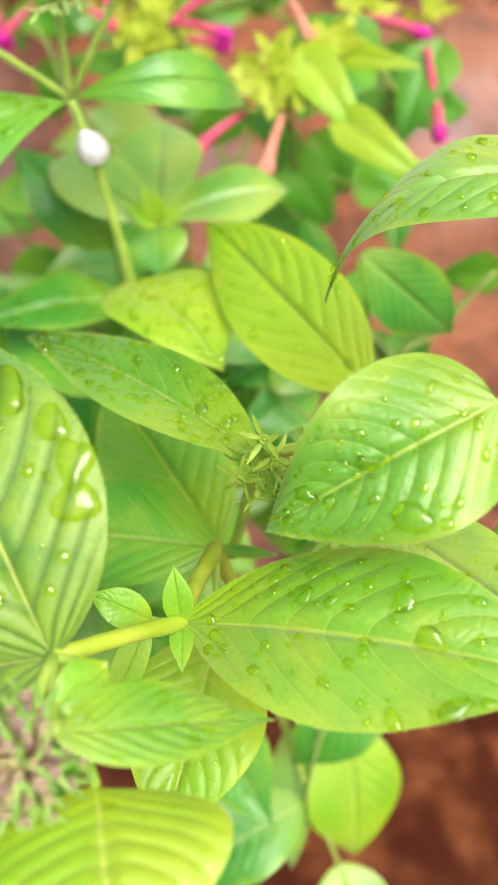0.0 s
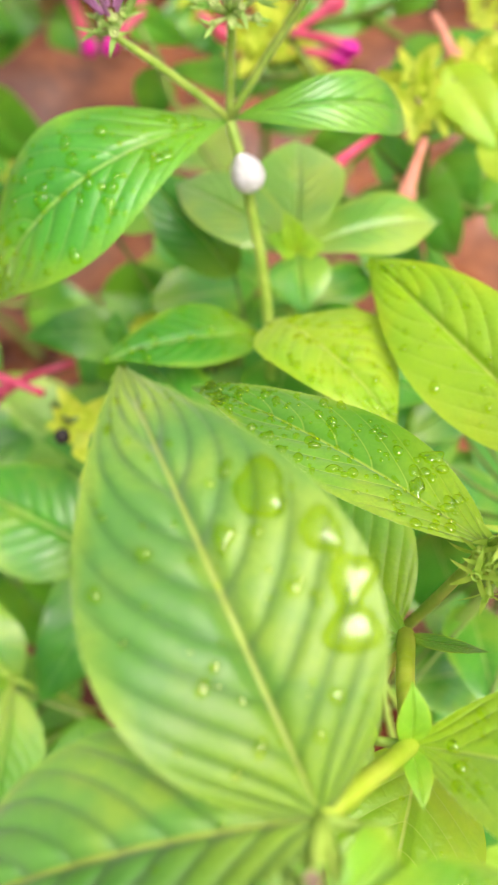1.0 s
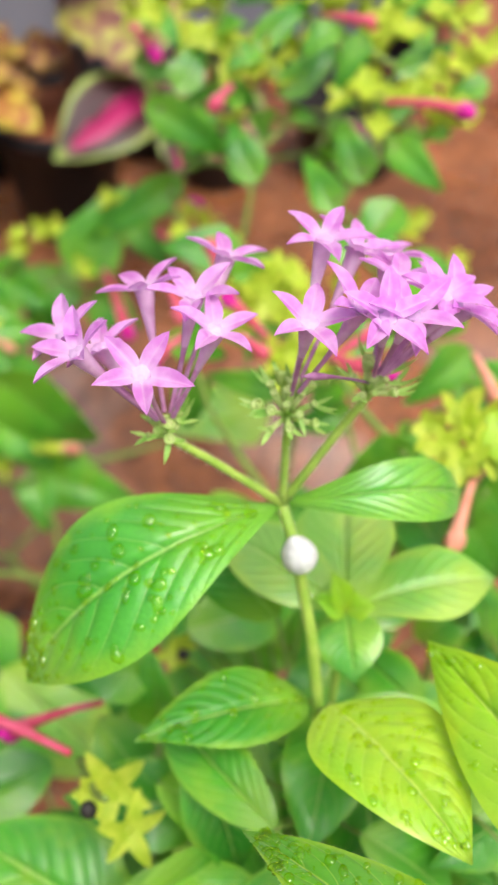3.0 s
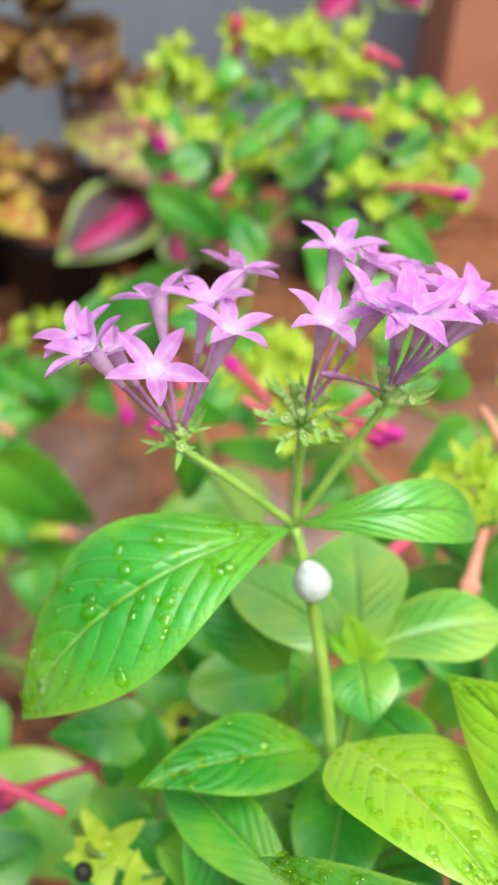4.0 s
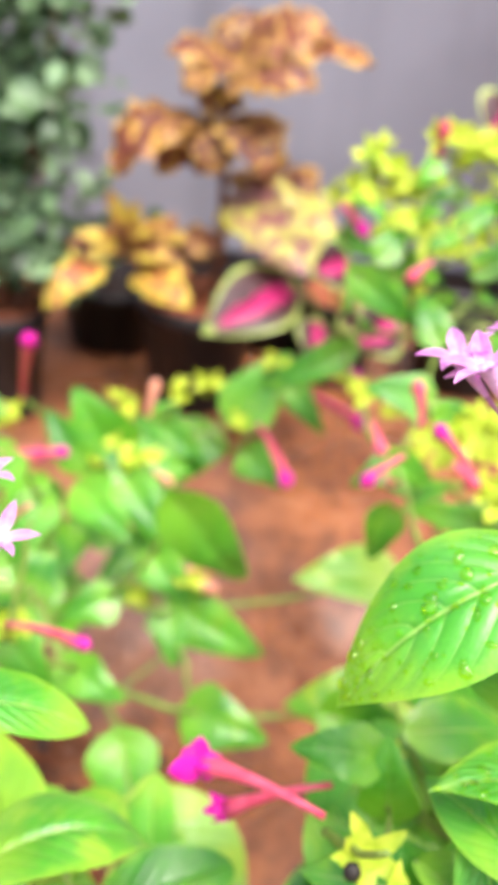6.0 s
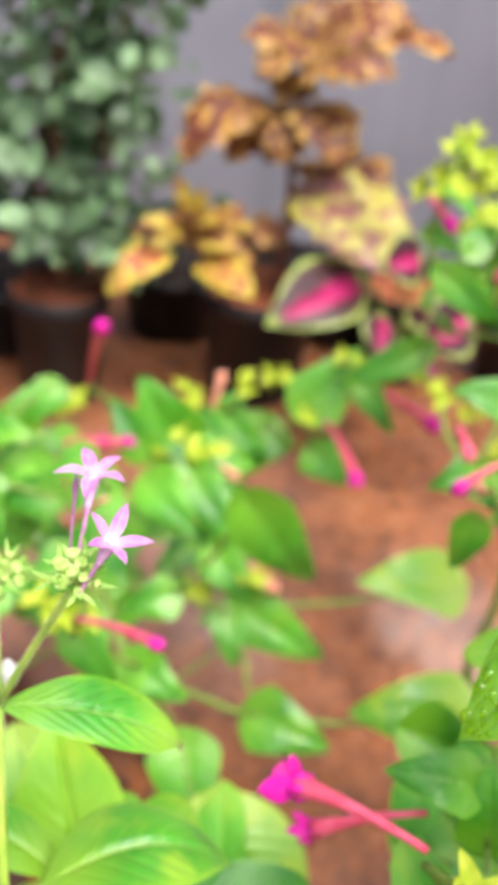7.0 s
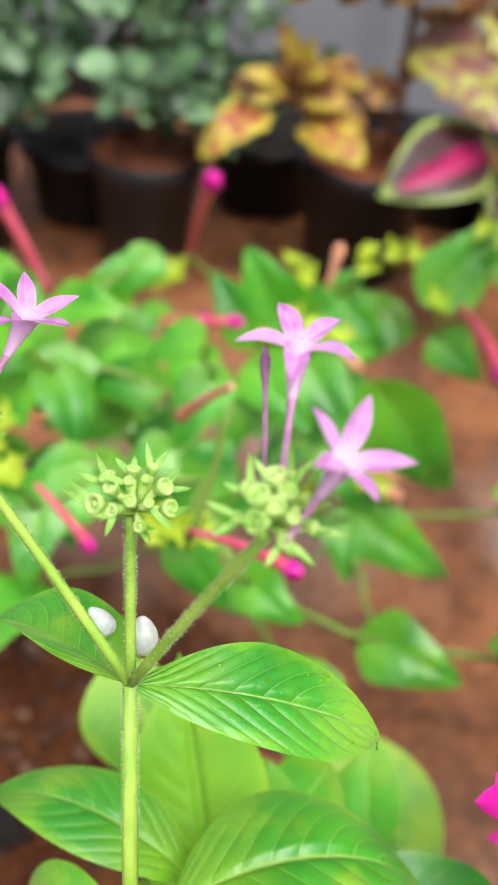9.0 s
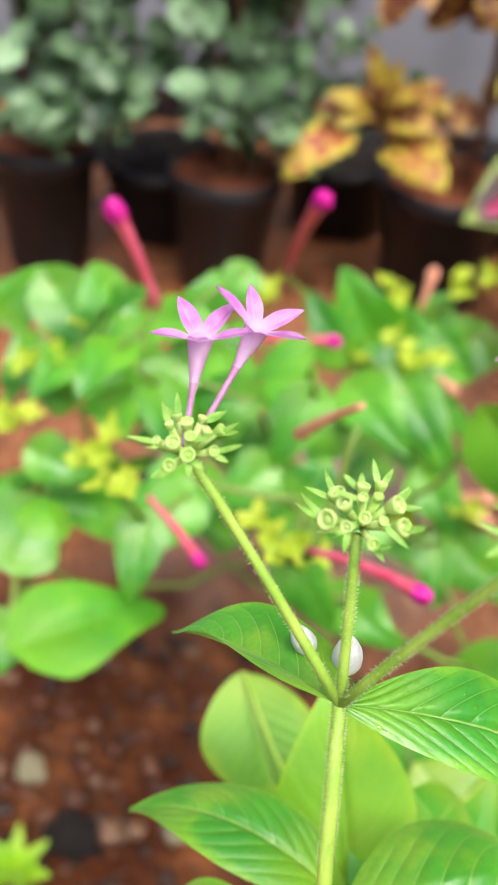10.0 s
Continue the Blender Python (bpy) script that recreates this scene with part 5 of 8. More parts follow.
for o, m, f in LEAVES[broad.name]:
    p = m.translation
    q = min((TOP, MIDN, LOWN, BUDN, SIDE, Vector((-0.012, 0.15, 0.3)), Vector((-0.026, 0.138, 0.52)), Vector((-0.03, 0.133, 0.58))), key=lambda a: (a - p).length)
    if (q - p).length > 0.004:
        stem(broad, bend(q, p, -0.05, 6), 0.0011, 0.0009, None, 6, "petiole")

# ---- pentas with nearly spent flower heads ----
spent = thing("pentas_plant", (-0.235, 0.30, 0.0), "pentas plant with nearly spent flower heads", "plant", "pentas plants")
NODEC = Vector((-0.259, 0.256, 0.567))
LOWC = Vector((-0.2552, 0.2403, 0.5361))
pts = [(-0.235, 0.30, 0.0), (-0.24, 0.29, 0.2), LOWC + (LOWC - NODEC) * 0.9, LOWC, NODEC]
stem(spent, pts, 0.0026, 0.0014)
hairs(spent, pts[3:], 0.0015, 1400, 0.0007, 11)
HL, HM, HR = Vector((-0.2955, 0.2724, 0.6088)), Vector((-0.2624, 0.2704, 0.5990)), Vector((-0.2363, 0.2537, 0.6178))
for head, k in ((HL, 21), (HM, 22), (HR, 23)):
    pts = bend(NODEC, head, 0.02, 6)
    stem(spent, pts, 0.0011, 0.0010)
    hairs(spent, pts, 0.001, 1000, 0.0007, k)
calyx_head(spent, Vector((-0.2954, 0.2719, 0.6113)), (0, -0.25, 1), 12, 0.0014, 0.0066, 0.0045)
calyx_head(spent, Vector((-0.2619, 0.2709, 0.6036)), (0, -0.3, 1), 13, 0.0015, 0.0072, 0.005)
calyx_head(spent, Vector((-0.2355, 0.2538, 0.6235)), (0, -0.3, 1), 12, 0.0015, 0.0062, 0.005)
pentas_flower(spent, (-0.2353, 0.2573, 0.6273), (-0.2363, 0.2797, 0.6360), (0.05, 0.02, 1), 0.0090, 0.22, 0.4)
pentas_flower(spent, (-0.2334, 0.2489, 0.6218), (-0.2267, 0.2557, 0.6343), (0.42, -0.15, 0.9), 0.0079, -0.1, 1.0)
bud_tube(spent, (-0.2383, 0.2603, 0.6244), (-0.2422, 0.2858, 0.6306))
pentas_flower(spent, (-0.2958, 0.2714, 0.6109), (-0.2973, 0.2873, 0.6234), (-0.05, 0.12, 1), 0.0084, -0.1, 0.7)
pentas_flower(spent, (-0.2933, 0.2764, 0.6128), (-0.2881, 0.2940, 0.6234), (0.35, 0.12, 1), 0.0084, -0.1, 0.2)
leaf(spent, 'b', (-0.2590, 0.2560, 0.5670), (-0.2060, 0.2690, 0.5440), 0.0234, (0.41, -0.05, 0.91), 0.12, 0.10, GLOSSY)
leaf(spent, 'p', (-0.2590, 0.2560, 0.5670), (-0.2983, 0.2780, 0.5500), 0.0215, (-0.12, 0.46, 0.88), 0.06, 0.55, FRESH)
leaf(spent, 'p', (-0.2383, 0.2747, 0.4342), (-0.2594, 0.3144, 0.4963), 0.0394, (0.14, -0.81, 0.57), 0.05, 0.15, YOUNG)
leaf(spent, 'p', (-0.2431, 0.2611, 0.4719), (-0.3089, 0.2768, 0.4651), 0.0250, (-0.07, 0.15, 0.99), 0.22, 0.10, FRESH)
leaf(spent, 'p', (-0.2903, 0.3593, 0.4255), (-0.2655, 0.3332, 0.3815), 0.0430, (0.03, -0.82, 0.57), 0.10, 0.10, SMOOTH)
leaf(spent, 'p', (-0.2040, 0.4117, 0.3107), (-0.1333, 0.3609, 0.2614), 0.0620, (0.10, -0.60, 0.80), 0.10, 0.10, SMOOTH)
leaf(spent, 'p', (-0.2463, 0.2481, 0.4882), (-0.1838, 0.2698, 0.4783), 0.0420, (0.05, 0.27, 0.96), 0.22, 0.10, FRESH)
leaf(spent, 'p', (-0.2632, 0.2484, 0.4783), (-0.2903, 0.2600, 0.4539), 0.0137, (-0.70, -0.17, 0.70), 0.15, 0.10, FRESH)
leaf(spent, 'p', (-0.2000, 0.3539, 0.3627), (-0.1669, 0.3399, 0.3445), 0.0224, (0.30, -0.41, 0.86), 0.07, 0.14, FRESH, 0.5)
leaf(spent, 'p', (-0.2043, 0.3368, 0.4128), (-0.2275, 0.2941, 0.4196), 0.0275, (0.32, -0.02, 0.95), 0.12, 0.11, FRESH, 0.5)
leaf(spent, 'p', (-0.1901, 0.3525, 0.4103), (-0.1844, 0.3117, 0.3856), 0.0245, (-0.33, -0.52, 0.79), 0.11, 0.07, FRESH, 0.5)
leaf(spent, 'p', (-0.2207, 0.3262, 0.3696), (-0.2551, 0.3427, 0.3822), 0.0244, (0.02, -0.57, 0.82), 0.09, 0.07, FRESH, 0.5)
leaf(spent, 'p', (-0.2602, 0.3308, 0.3523), (-0.2110, 0.3178, 0.3634), 0.0264, (-0.19, 0.12, 0.97), 0.13, 0.10, FRESH, 0.5)
for o, m, f in LEAVES[spent.name]:
    p = m.translation
    q = min((NODEC, Vector((-0.2576, 0.2622, 0.4618)), Vector((-0.24, 0.285, 0.42)), Vector((-0.24, 0.285, 0.25))), key=lambda a: (a - p).length)
    if (q - p).length > 0.004:
        stem(spent, bend(q, p, -0.05, 6), 0.0011, 0.0009, None, 6, "petiole")
_, m_c, f_c = LEAVES[spent.name][0]
bm = bmesh.new()
sliver(bm, m_c @ f_c(0.975, 0.0), (m_c.to_3x3() @ Vector((0.2, 1, -0.6))).normalized(), (m_c.to_3x3() @ Vector((0, 0, 1))).normalized(), 0.004, 0.0045, -0.7)
part("withered_tip", bm, WOOD, spent, "brown curled withered leaf tip")
foam_drop((-0.2591, 0.2668, 0.5690), (-0.05, 0.1, 1), 0.0100, 0.0030, "white foam blob at a pentas stem fork")
foam_drop((-0.2687, 0.2693, 0.5675), (-0.7, 0.1, 1), 0.0080, 0.0024, "white foam blob at a pentas stem fork")

# ---- four o'clock plants ----
SEED_TWO = Vector((-0.0892, 0.3104, 0.4841))
front = thing("four_o_clock_plant", (-0.16, 0.27, 0.0), "four o'clock plant with yellow bracts and a black seed", "plant", "four o'clock plants")
bract_star(front, (-0.1148, 0.2371, 0.5328), (0.05, -0.75, 0.65), 0.0135, 0.4)
bract_star(front, (-0.1095, 0.225, 0.5252), (0.25, -0.8, 0.55), 0.0125, 1.1)
bract_cluster(front, (-0.1202, 0.2341, 0.5338), 1, 0.0092, (-0.1212, 0.2281, 0.5368))
bract_cluster(front, SEED_TWO + Vector((0, 0.006, -0.003)), 2, 0.010, SEED_TWO)
tube_flower(front, (-0.1280, 0.2488, 0.5332), (-0.1661, 0.2735, 0.5229), 0.0025, None, 1.9)
tube_flower(front, (-0.1202, 0.2794, 0.5081), (-0.1564, 0.2839, 0.4840), 0.0022, None, 1.6)
for a, b in (((-0.1579, 0.1763, 0.4353), (-0.1673, 0.1298, 0.4436)), ((-0.1579, 0.1763, 0.4353), (-0.1931, 0.2202, 0.4299)), ((-0.1579, 0.1763, 0.4353), (-0.1295, 0.1698, 0.3939))):
    stem(front, bend(a, b, 0.08, 8, 0.02), 0.0013, 0.001, STEM)
leaf(front, 'e', (-0.1096, 0.2070, 0.4723), (-0.1681, 0.2432, 0.4826), 0.0460, (0.00, -0.27, 0.96), 0.08, 0.10, FRESH)
leaf(front, 'h', (-0.1128, 0.1991, 0.4700), (-0.1466, 0.1636, 0.4443), 0.0375, (-0.14, -0.49, 0.86), 0.10, 0.10)
leaf(front, 'h', (-0.1087, 0.1791, 0.4852), (-0.0864, 0.2029, 0.4918), 0.0248, (0.01, -0.28, 0.96), 0.10, 0.10)
leaf(front, 'h', (-0.1054, 0.2844, 0.5192), (-0.1370, 0.2861, 0.5197), 0.0220, (-0.20, -0.50, 0.85), 0.15, 0.10)
leaf(front, 'h', (-0.0987, 0.2733, 0.5026), (-0.1009, 0.2890, 0.5265), 0.0220, (-0.30, -0.60, 0.75), 0.10, 0.25)
leaf(front, 'h', (-0.1022, 0.2433, 0.4979), (-0.0821, 0.2587, 0.4958), 0.0196, (0.27, -0.23, 0.93), 0.10, 0.10)
leaf(front, 'h', (-0.2171, 0.4371, 0.3248), (-0.2021, 0.3977, 0.2837), 0.0440, (0.10, -0.80, 0.60), 0.08, 0.10)
leaf(front, 'h', (-0.2298, 0.3065, 0.4484), (-0.2406, 0.2626, 0.4469), 0.0304, (0.29, -0.11, 0.95), 0.10, 0.10)
leaf(front, 'q', (-0.1587, 0.1740, 0.4294), (-0.1833, 0.2191, 0.4512), 0.0280, (0.20, -0.22, 0.95), 0.10, 0.10, FRESH)
leaf(front, 'q', (-0.1587, 0.1740, 0.4294), (-0.1760, 0.1149, 0.3985), 0.0360, (-0.03, -0.51, 0.86), 0.10, 0.10, PENTAS)
leaf(front, 'q', (-0.1316, 0.1628, 0.4182), (-0.1308, 0.1120, 0.4005), 0.0340, (0.08, -0.11, 0.99), 0.10, 0.10, HEART)
leaf(front, 'h', (-0.1225, 0.2656, 0.3957), (-0.0868, 0.2494, 0.3940), 0.0284, (0.01, -0.08, 1.00), 0.11, 0.16, HEART)
leaf(front, 'h', (-0.1505, 0.1996, 0.3534), (-0.2000, 0.1708, 0.3496), 0.0358, (0.11, -0.32, 0.94), 0.08, 0.13)
leaf(front, 'h', (-0.1622, 0.2854, 0.3619), (-0.1313, 0.2874, 0.3844), 0.0243, (-0.54, -0.33, 0.77), 0.10, 0.09)
leaf(front, 'h', (-0.1070, 0.2626, 0.3875), (-0.1404, 0.2470, 0.3944), 0.0284, (0.28, -0.19, 0.94), 0.06, 0.20)
leaf(front, 'h', (-0.0834, 0.2008, 0.3620), (-0.1407, 0.2051, 0.3601), 0.0440, (-0.07, -0.51, 0.86), 0.09, 0.09)
leaf(front, 'h', (-0.0861, 0.2775, 0.3662), (-0.1211, 0.2293, 0.3623), 0.0400, (0.34, -0.32, 0.88), 0.09, 0.13)
leaf(front, 'h', (-0.1503, 0.2329, 0.4367), (-0.0947, 0.2213, 0.4021), 0.0455, (0.48, -0.24, 0.85), 0.08, 0.15)
leaf(front, 'h', (-0.2190, 0.1520, 0.3135), (-0.1863, 0.0974, 0.3209), 0.0402, (-0.05, 0.10, 0.99), 0.11, 0.13)
leaf(front, 'h', (-0.0879, 0.2475, 0.3530), (-0.1330, 0.2554, 0.3262), 0.0391, (-0.52, -0.07, 0.85), 0.06, 0.07)
leaf(front, 'h', (-0.1775, 0.1387, 0.4092), (-0.1177, 0.1231, 0.3803), 0.0477, (0.33, -0.35, 0.88), 0.11, 0.11)
leaf(front, 'h', (-0.1479, 0.2489, 0.3537), (-0.1036, 0.2438, 0.3332), 0.0332, (0.41, -0.06, 0.91), 0.10, 0.13)
leaf(front, 'h', (-0.1981, 0.2736, 0.3647), (-0.1664, 0.2439, 0.3248), 0.0458, (0.48, -0.48, 0.74), 0.13, 0.12)
leaf(front, 'h', (-0.1149, 0.1480, 0.3164), (-0.1274, 0.0997, 0.3298), 0.0341, (-0.48, 0.35, 0.80), 0.05, 0.13)
leaf(front, 'h', (-0.0878, 0.3086, 0.4248), (-0.1196, 0.3016, 0.4393), 0.0256, (0.45, -0.25, 0.86), 0.09, 0.10)
leaf(front, 'h', (-0.0386, 0.3576, 0.4120), (-0.0107, 0.3854, 0.4181), 0.0293, (-0.42, 0.22, 0.88), 0.13, 0.17)
leaf(front, 'h', (-0.0817, 0.3693, 0.3797), (-0.0504, 0.3357, 0.3678), 0.0331, (-0.20, -0.49, 0.85), 0.11, 0.10)
leaf(front, 'h', (-0.0751, 0.3602, 0.4225), (-0.0359, 0.3332, 0.4267), 0.0357, (-0.45, -0.55, 0.70), 0.11, 0.18)
leaf(front, 'h', (-0.0880, 0.3385, 0.4288), (-0.0749, 0.3048, 0.4221), 0.0236, (-0.19, -0.26, 0.95), 0.11, 0.18)
leaf(front, 'h', (-0.0542, 0.3701, 0.4090), (-0.0278, 0.3977, 0.4310), 0.0274, (-0.02, -0.61, 0.79), 0.09, 0.14)
leaf(front, 'h', (-0.1063, 0.3700, 0.4397), (-0.0602, 0.3687, 0.4263), 0.0342, (0.18, -0.71, 0.68), 0.06, 0.17)
leaf(front, 'e', (-0.2124, 0.2711, 0.4185), (-0.1504, 0.2938, 0.4300), 0.0360, (0.05, -0.35, 0.93), 0.10, 0.08, HEART)
leaf(front, 'h', (-0.1735, 0.2534, 0.3472), (-0.1431, 0.2053, 0.3324), 0.0396, (0.33, -0.08, 0.94), 0.06, 0.19)
leaf(front, 'h', (-0.1477, 0.1817, 0.3242), (-0.1971, 0.1801, 0.3121), 0.0336, (-0.24, 0.12, 0.96), 0.12, 0.14)
leaf(front, 'h', (-0.1299, 0.2402, 0.3656), (-0.1672, 0.2370, 0.3762), 0.0292, (0.24, 0.26, 0.93), 0.12, 0.16)
leaf(front, 'h', (-0.1016, 0.1781, 0.3245), (-0.1301, 0.1423, 0.3156), 0.0319, (-0.48, 0.17, 0.86), 0.11, 0.08)
leaf(front, 'h', (-0.1764, 0.1973, 0.3252), (-0.1648, 0.1537, 0.3369), 0.0313, (-0.02, 0.25, 0.97), 0.11, 0.14)
grow_stems(front, (-0.16, 0.27, 0.0), 0.0018, None, ((-0.1140, 0.2236, 0.5544), (-0.0882, 0.3533, 0.4087), (-0.126, 0.251, 0.522)))

middle = thing("four_o_clock_plant", (-0.22, 0.66, 0.0), "bushy four o'clock plant with magenta tube flowers", "plant", "four o'clock plants")
tube_flower(middle, (-0.1371, 0.7478, 0.3670), (-0.117, 0.64, 0.388), 0.0045)
tube_flower(middle, (-0.3355, 0.7201, 0.3936), (-0.31, 0.645, 0.487), 0.0048)
tube_flower(middle, (-0.2352, 0.7650, 0.3555), (-0.2310, 0.7795, 0.3800), 0.004, SALMON, 0.9, 0.05, SALMON)
tube_flower(middle, (-0.3501, 0.6911, 0.3533), (-0.3187, 0.6973, 0.3537), 0.004)
tube_flower(middle, (-0.2008, 0.6287, 0.2911), (-0.1679, 0.6318, 0.2977), 0.005, SALMON, 0.9, 0.05, SALMON)
tube_flower(middle, (-0.1965, 0.6188, 0.2953), (-0.1689, 0.6145, 0.2935), 0.0045, SALMON, 0.9, 0.05, SALMON)
tube_flower(middle, (-0.0970, 0.7600, 0.4109), (-0.0599, 0.7555, 0.4191), 0.0048)
tube_flower(middle, (-0.0921, 0.7434, 0.4036), (-0.0539, 0.7177, 0.3967), 0.0048)
for c in ((-0.3908, 0.7214, 0.3397), (-0.4124, 0.7177, 0.3436), (-0.2742, 0.7167, 0.3390), (-0.2066, 0.7885, 0.3763), (-0.1859, 0.7892, 0.3794), (-0.1532, 0.7505, 0.3679), (-0.2167, 0.6158, 0.2912), (-0.1163, 0.7755, 0.4117), (-0.0615, 0.7450, 0.4204), (-0.3472, 0.7271, 0.3699), (-0.2549, 0.7680, 0.3612)):
    bract_cluster(middle, c, 2, 0.015)
leaf(middle, 'h', (-0.4035, 0.7178, 0.3398), (-0.3893, 0.7437, 0.3737), 0.0331, (0.23, -0.82, 0.53), 0.10, 0.10)
leaf(middle, 'h', (-0.3790, 0.6763, 0.3425), (-0.3594, 0.6319, 0.3130), 0.0407, (0.08, -0.53, 0.85), 0.10, 0.15)
leaf(middle, 'h', (-0.2599, 0.7364, 0.3309), (-0.2984, 0.7477, 0.3917), 0.0604, (0.23, -0.92, 0.32), 0.06, 0.20)
leaf(middle, 'h', (-0.2827, 0.7142, 0.3364), (-0.3221, 0.7346, 0.3749), 0.0389, (0.10, -0.83, 0.55), 0.06, 0.20)
leaf(middle, 'h', (-0.2274, 0.7535, 0.3194), (-0.2457, 0.7922, 0.3428), 0.0416, (-0.16, -0.57, 0.81), 0.10, 0.10)
leaf(middle, 'h', (-0.1821, 0.8028, 0.3240), (-0.2090, 0.7735, 0.2786), 0.0553, (-0.04, -0.83, 0.56), 0.10, 0.10)
leaf(middle, 'h', (-0.1943, 0.5579, 0.4180), (-0.1426, 0.5771, 0.3401), 0.0460, (-0.10, -0.85, 0.50), 0.12, 0.10)
leaf(middle, 'h', (-0.1556, 0.7571, 0.3687), (-0.1112, 0.7991, 0.4152), 0.0536, (0.03, -0.76, 0.65), 0.10, 0.10)
leaf(middle, 'h', (-0.1090, 0.7666, 0.3974), (-0.0783, 0.7418, 0.3661), 0.0260, (-0.18, -0.85, 0.49), 0.10, 0.10)
leaf(middle, 'h', (-0.1451, 0.7482, 0.3377), (-0.1112, 0.7289, 0.3177), 0.0392, (-0.13, -0.82, 0.56), 0.10, 0.10)
leaf(middle, 'h', (-0.2440, 0.6623, 0.3638), (-0.1933, 0.6226, 0.3149), 0.0411, (-0.02, -0.78, 0.62), 0.10, 0.10)
leaf(middle, 'h', (-0.2719, 0.6378, 0.3663), (-0.2300, 0.6000, 0.3485), 0.0416, (-0.22, -0.60, 0.77), 0.10, 0.10)
leaf(middle, 'h', (-0.1928, 0.6103, 0.2722), (-0.1198, 0.5957, 0.2407), 0.0462, (0.12, -0.76, 0.64), 0.10, 0.10)
leaf(middle, 'h', (-0.1976, 0.5944, 0.2842), (-0.1914, 0.5625, 0.2546), 0.0344, (-0.05, -0.69, 0.73), 0.10, 0.10)
leaf(middle, 'h', (-0.1744, 0.4995, 0.2818), (-0.1203, 0.4814, 0.2771), 0.0444, (-0.14, -0.62, 0.77), 0.10, 0.10)
leaf(middle, 'h', (-0.0191, 0.6478, 0.2889), (-0.1007, 0.6327, 0.2927), 0.0600, (-0.10, -0.45, 0.90), 0.10, 0.10, SMOOTH)
leaf(middle, 'h', (-0.0332, 0.4910, 0.3116), (-0.1124, 0.4922, 0.3036), 0.0580, (-0.10, -0.45, 0.90), 0.15, 0.10, PENTAS)
leaf(middle, 'h', (-0.2611, 0.4852, 0.3330), (-0.2177, 0.4716, 0.3205), 0.0317, (0.02, -0.64, 0.77), 0.10, 0.10)
leaf(middle, 'h', (-0.2865, 0.4681, 0.3882), (-0.2657, 0.4445, 0.3646), 0.0300, (0.10, -0.66, 0.75), 0.10, 0.10)
leaf(middle, 'h', (-0.2862, 0.5203, 0.3691), (-0.2765, 0.5382, 0.3872), 0.0366, (0.10, -0.73, 0.67), 0.10, 0.10)
leaf(middle, 'h', (-0.3324, 0.6032, 0.3662), (-0.3880, 0.6073, 0.3577), 0.0342, (-0.15, -0.79, 0.60), 0.10, 0.10)
leaf(middle, 'h', (-0.3851, 0.6010, 0.3818), (-0.3907, 0.5778, 0.3558), 0.0354, (0.26, -0.75, 0.61), 0.10, 0.10)
leaf(middle, 'h', (-0.3523, 0.5123, 0.3768), (-0.3853, 0.4883, 0.3653), 0.0280, (0.26, -0.68, 0.68), 0.10, 0.10)
leaf(middle, 'h', (-0.2276, 0.7887, 0.3367), (-0.1836, 0.7699, 0.3101), 0.0375, (-0.03, -0.84, 0.55), 0.10, 0.10)
leaf(middle, 'h', (-0.2387, 0.5561, 0.3300), (-0.2735, 0.5434, 0.3196), 0.0328, (0.05, -0.71, 0.71), 0.10, 0.10)
leaf(middle, 'h', (-0.2161, 0.6238, 0.3149), (-0.1821, 0.5982, 0.2894), 0.0375, (-0.04, -0.74, 0.68), 0.10, 0.15)
leaf(middle, 'h', (-0.3525, 0.6909, 0.2158), (-0.3189, 0.6689, 0.1793), 0.0365, (0.78, 0.20, 0.59), 0.08, 0.06)
leaf(middle, 'h', (-0.3703, 0.6416, 0.2980), (-0.4250, 0.6387, 0.2836), 0.0368, (-0.17, -0.61, 0.78), 0.06, 0.19)
leaf(middle, 'h', (-0.2188, 0.6947, 0.3448), (-0.2739, 0.7040, 0.3563), 0.0409, (0.07, -0.59, 0.81), 0.09, 0.07)
leaf(middle, 'h', (-0.4096, 0.6098, 0.2571), (-0.3840, 0.5735, 0.2281), 0.0334, (0.04, -0.61, 0.79), 0.07, 0.13)
leaf(middle, 'h', (-0.2072, 0.6715, 0.2802), (-0.2507, 0.6768, 0.2947), 0.0291, (0.26, -0.34, 0.90), 0.07, 0.11)
leaf(middle, 'h', (-0.2977, 0.7454, 0.3513), (-0.3175, 0.7187, 0.3377), 0.0223, (0.57, -0.67, 0.48), 0.13, 0.16)
leaf(middle, 'h', (-0.2316, 0.7937, 0.3311), (-0.2067, 0.8079, 0.3543), 0.0261, (-0.09, -0.80, 0.59), 0.12, 0.19)
leaf(middle, 'h', (-0.2387, 0.7565, 0.2116), (-0.2740, 0.7175, 0.1964), 0.0415, (0.31, -0.57, 0.76), 0.10, 0.14)
leaf(middle, 'h', (-0.3596, 0.6884, 0.2363), (-0.3328, 0.7326, 0.2487), 0.0363, (-0.25, -0.11, 0.96), 0.12, 0.14)
leaf(middle, 'h', (-0.2927, 0.6184, 0.2845), (-0.3298, 0.5923, 0.2708), 0.0341, (0.06, -0.53, 0.84), 0.13, 0.09)
leaf(middle, 'h', (-0.4625, 0.7245, 0.2927), (-0.4271, 0.7392, 0.2672), 0.0351, (0.64, -0.37, 0.68), 0.08, 0.15)
leaf(middle, 'h', (-0.3844, 0.7629, 0.2377), (-0.4214, 0.7343, 0.2461), 0.0357, (0.58, -0.58, 0.58), 0.13, 0.16)
leaf(middle, 'h', (-0.2412, 0.6936, 0.3562), (-0.1913, 0.6979, 0.3485), 0.0354, (0.17, -0.68, 0.71), 0.08, 0.18)
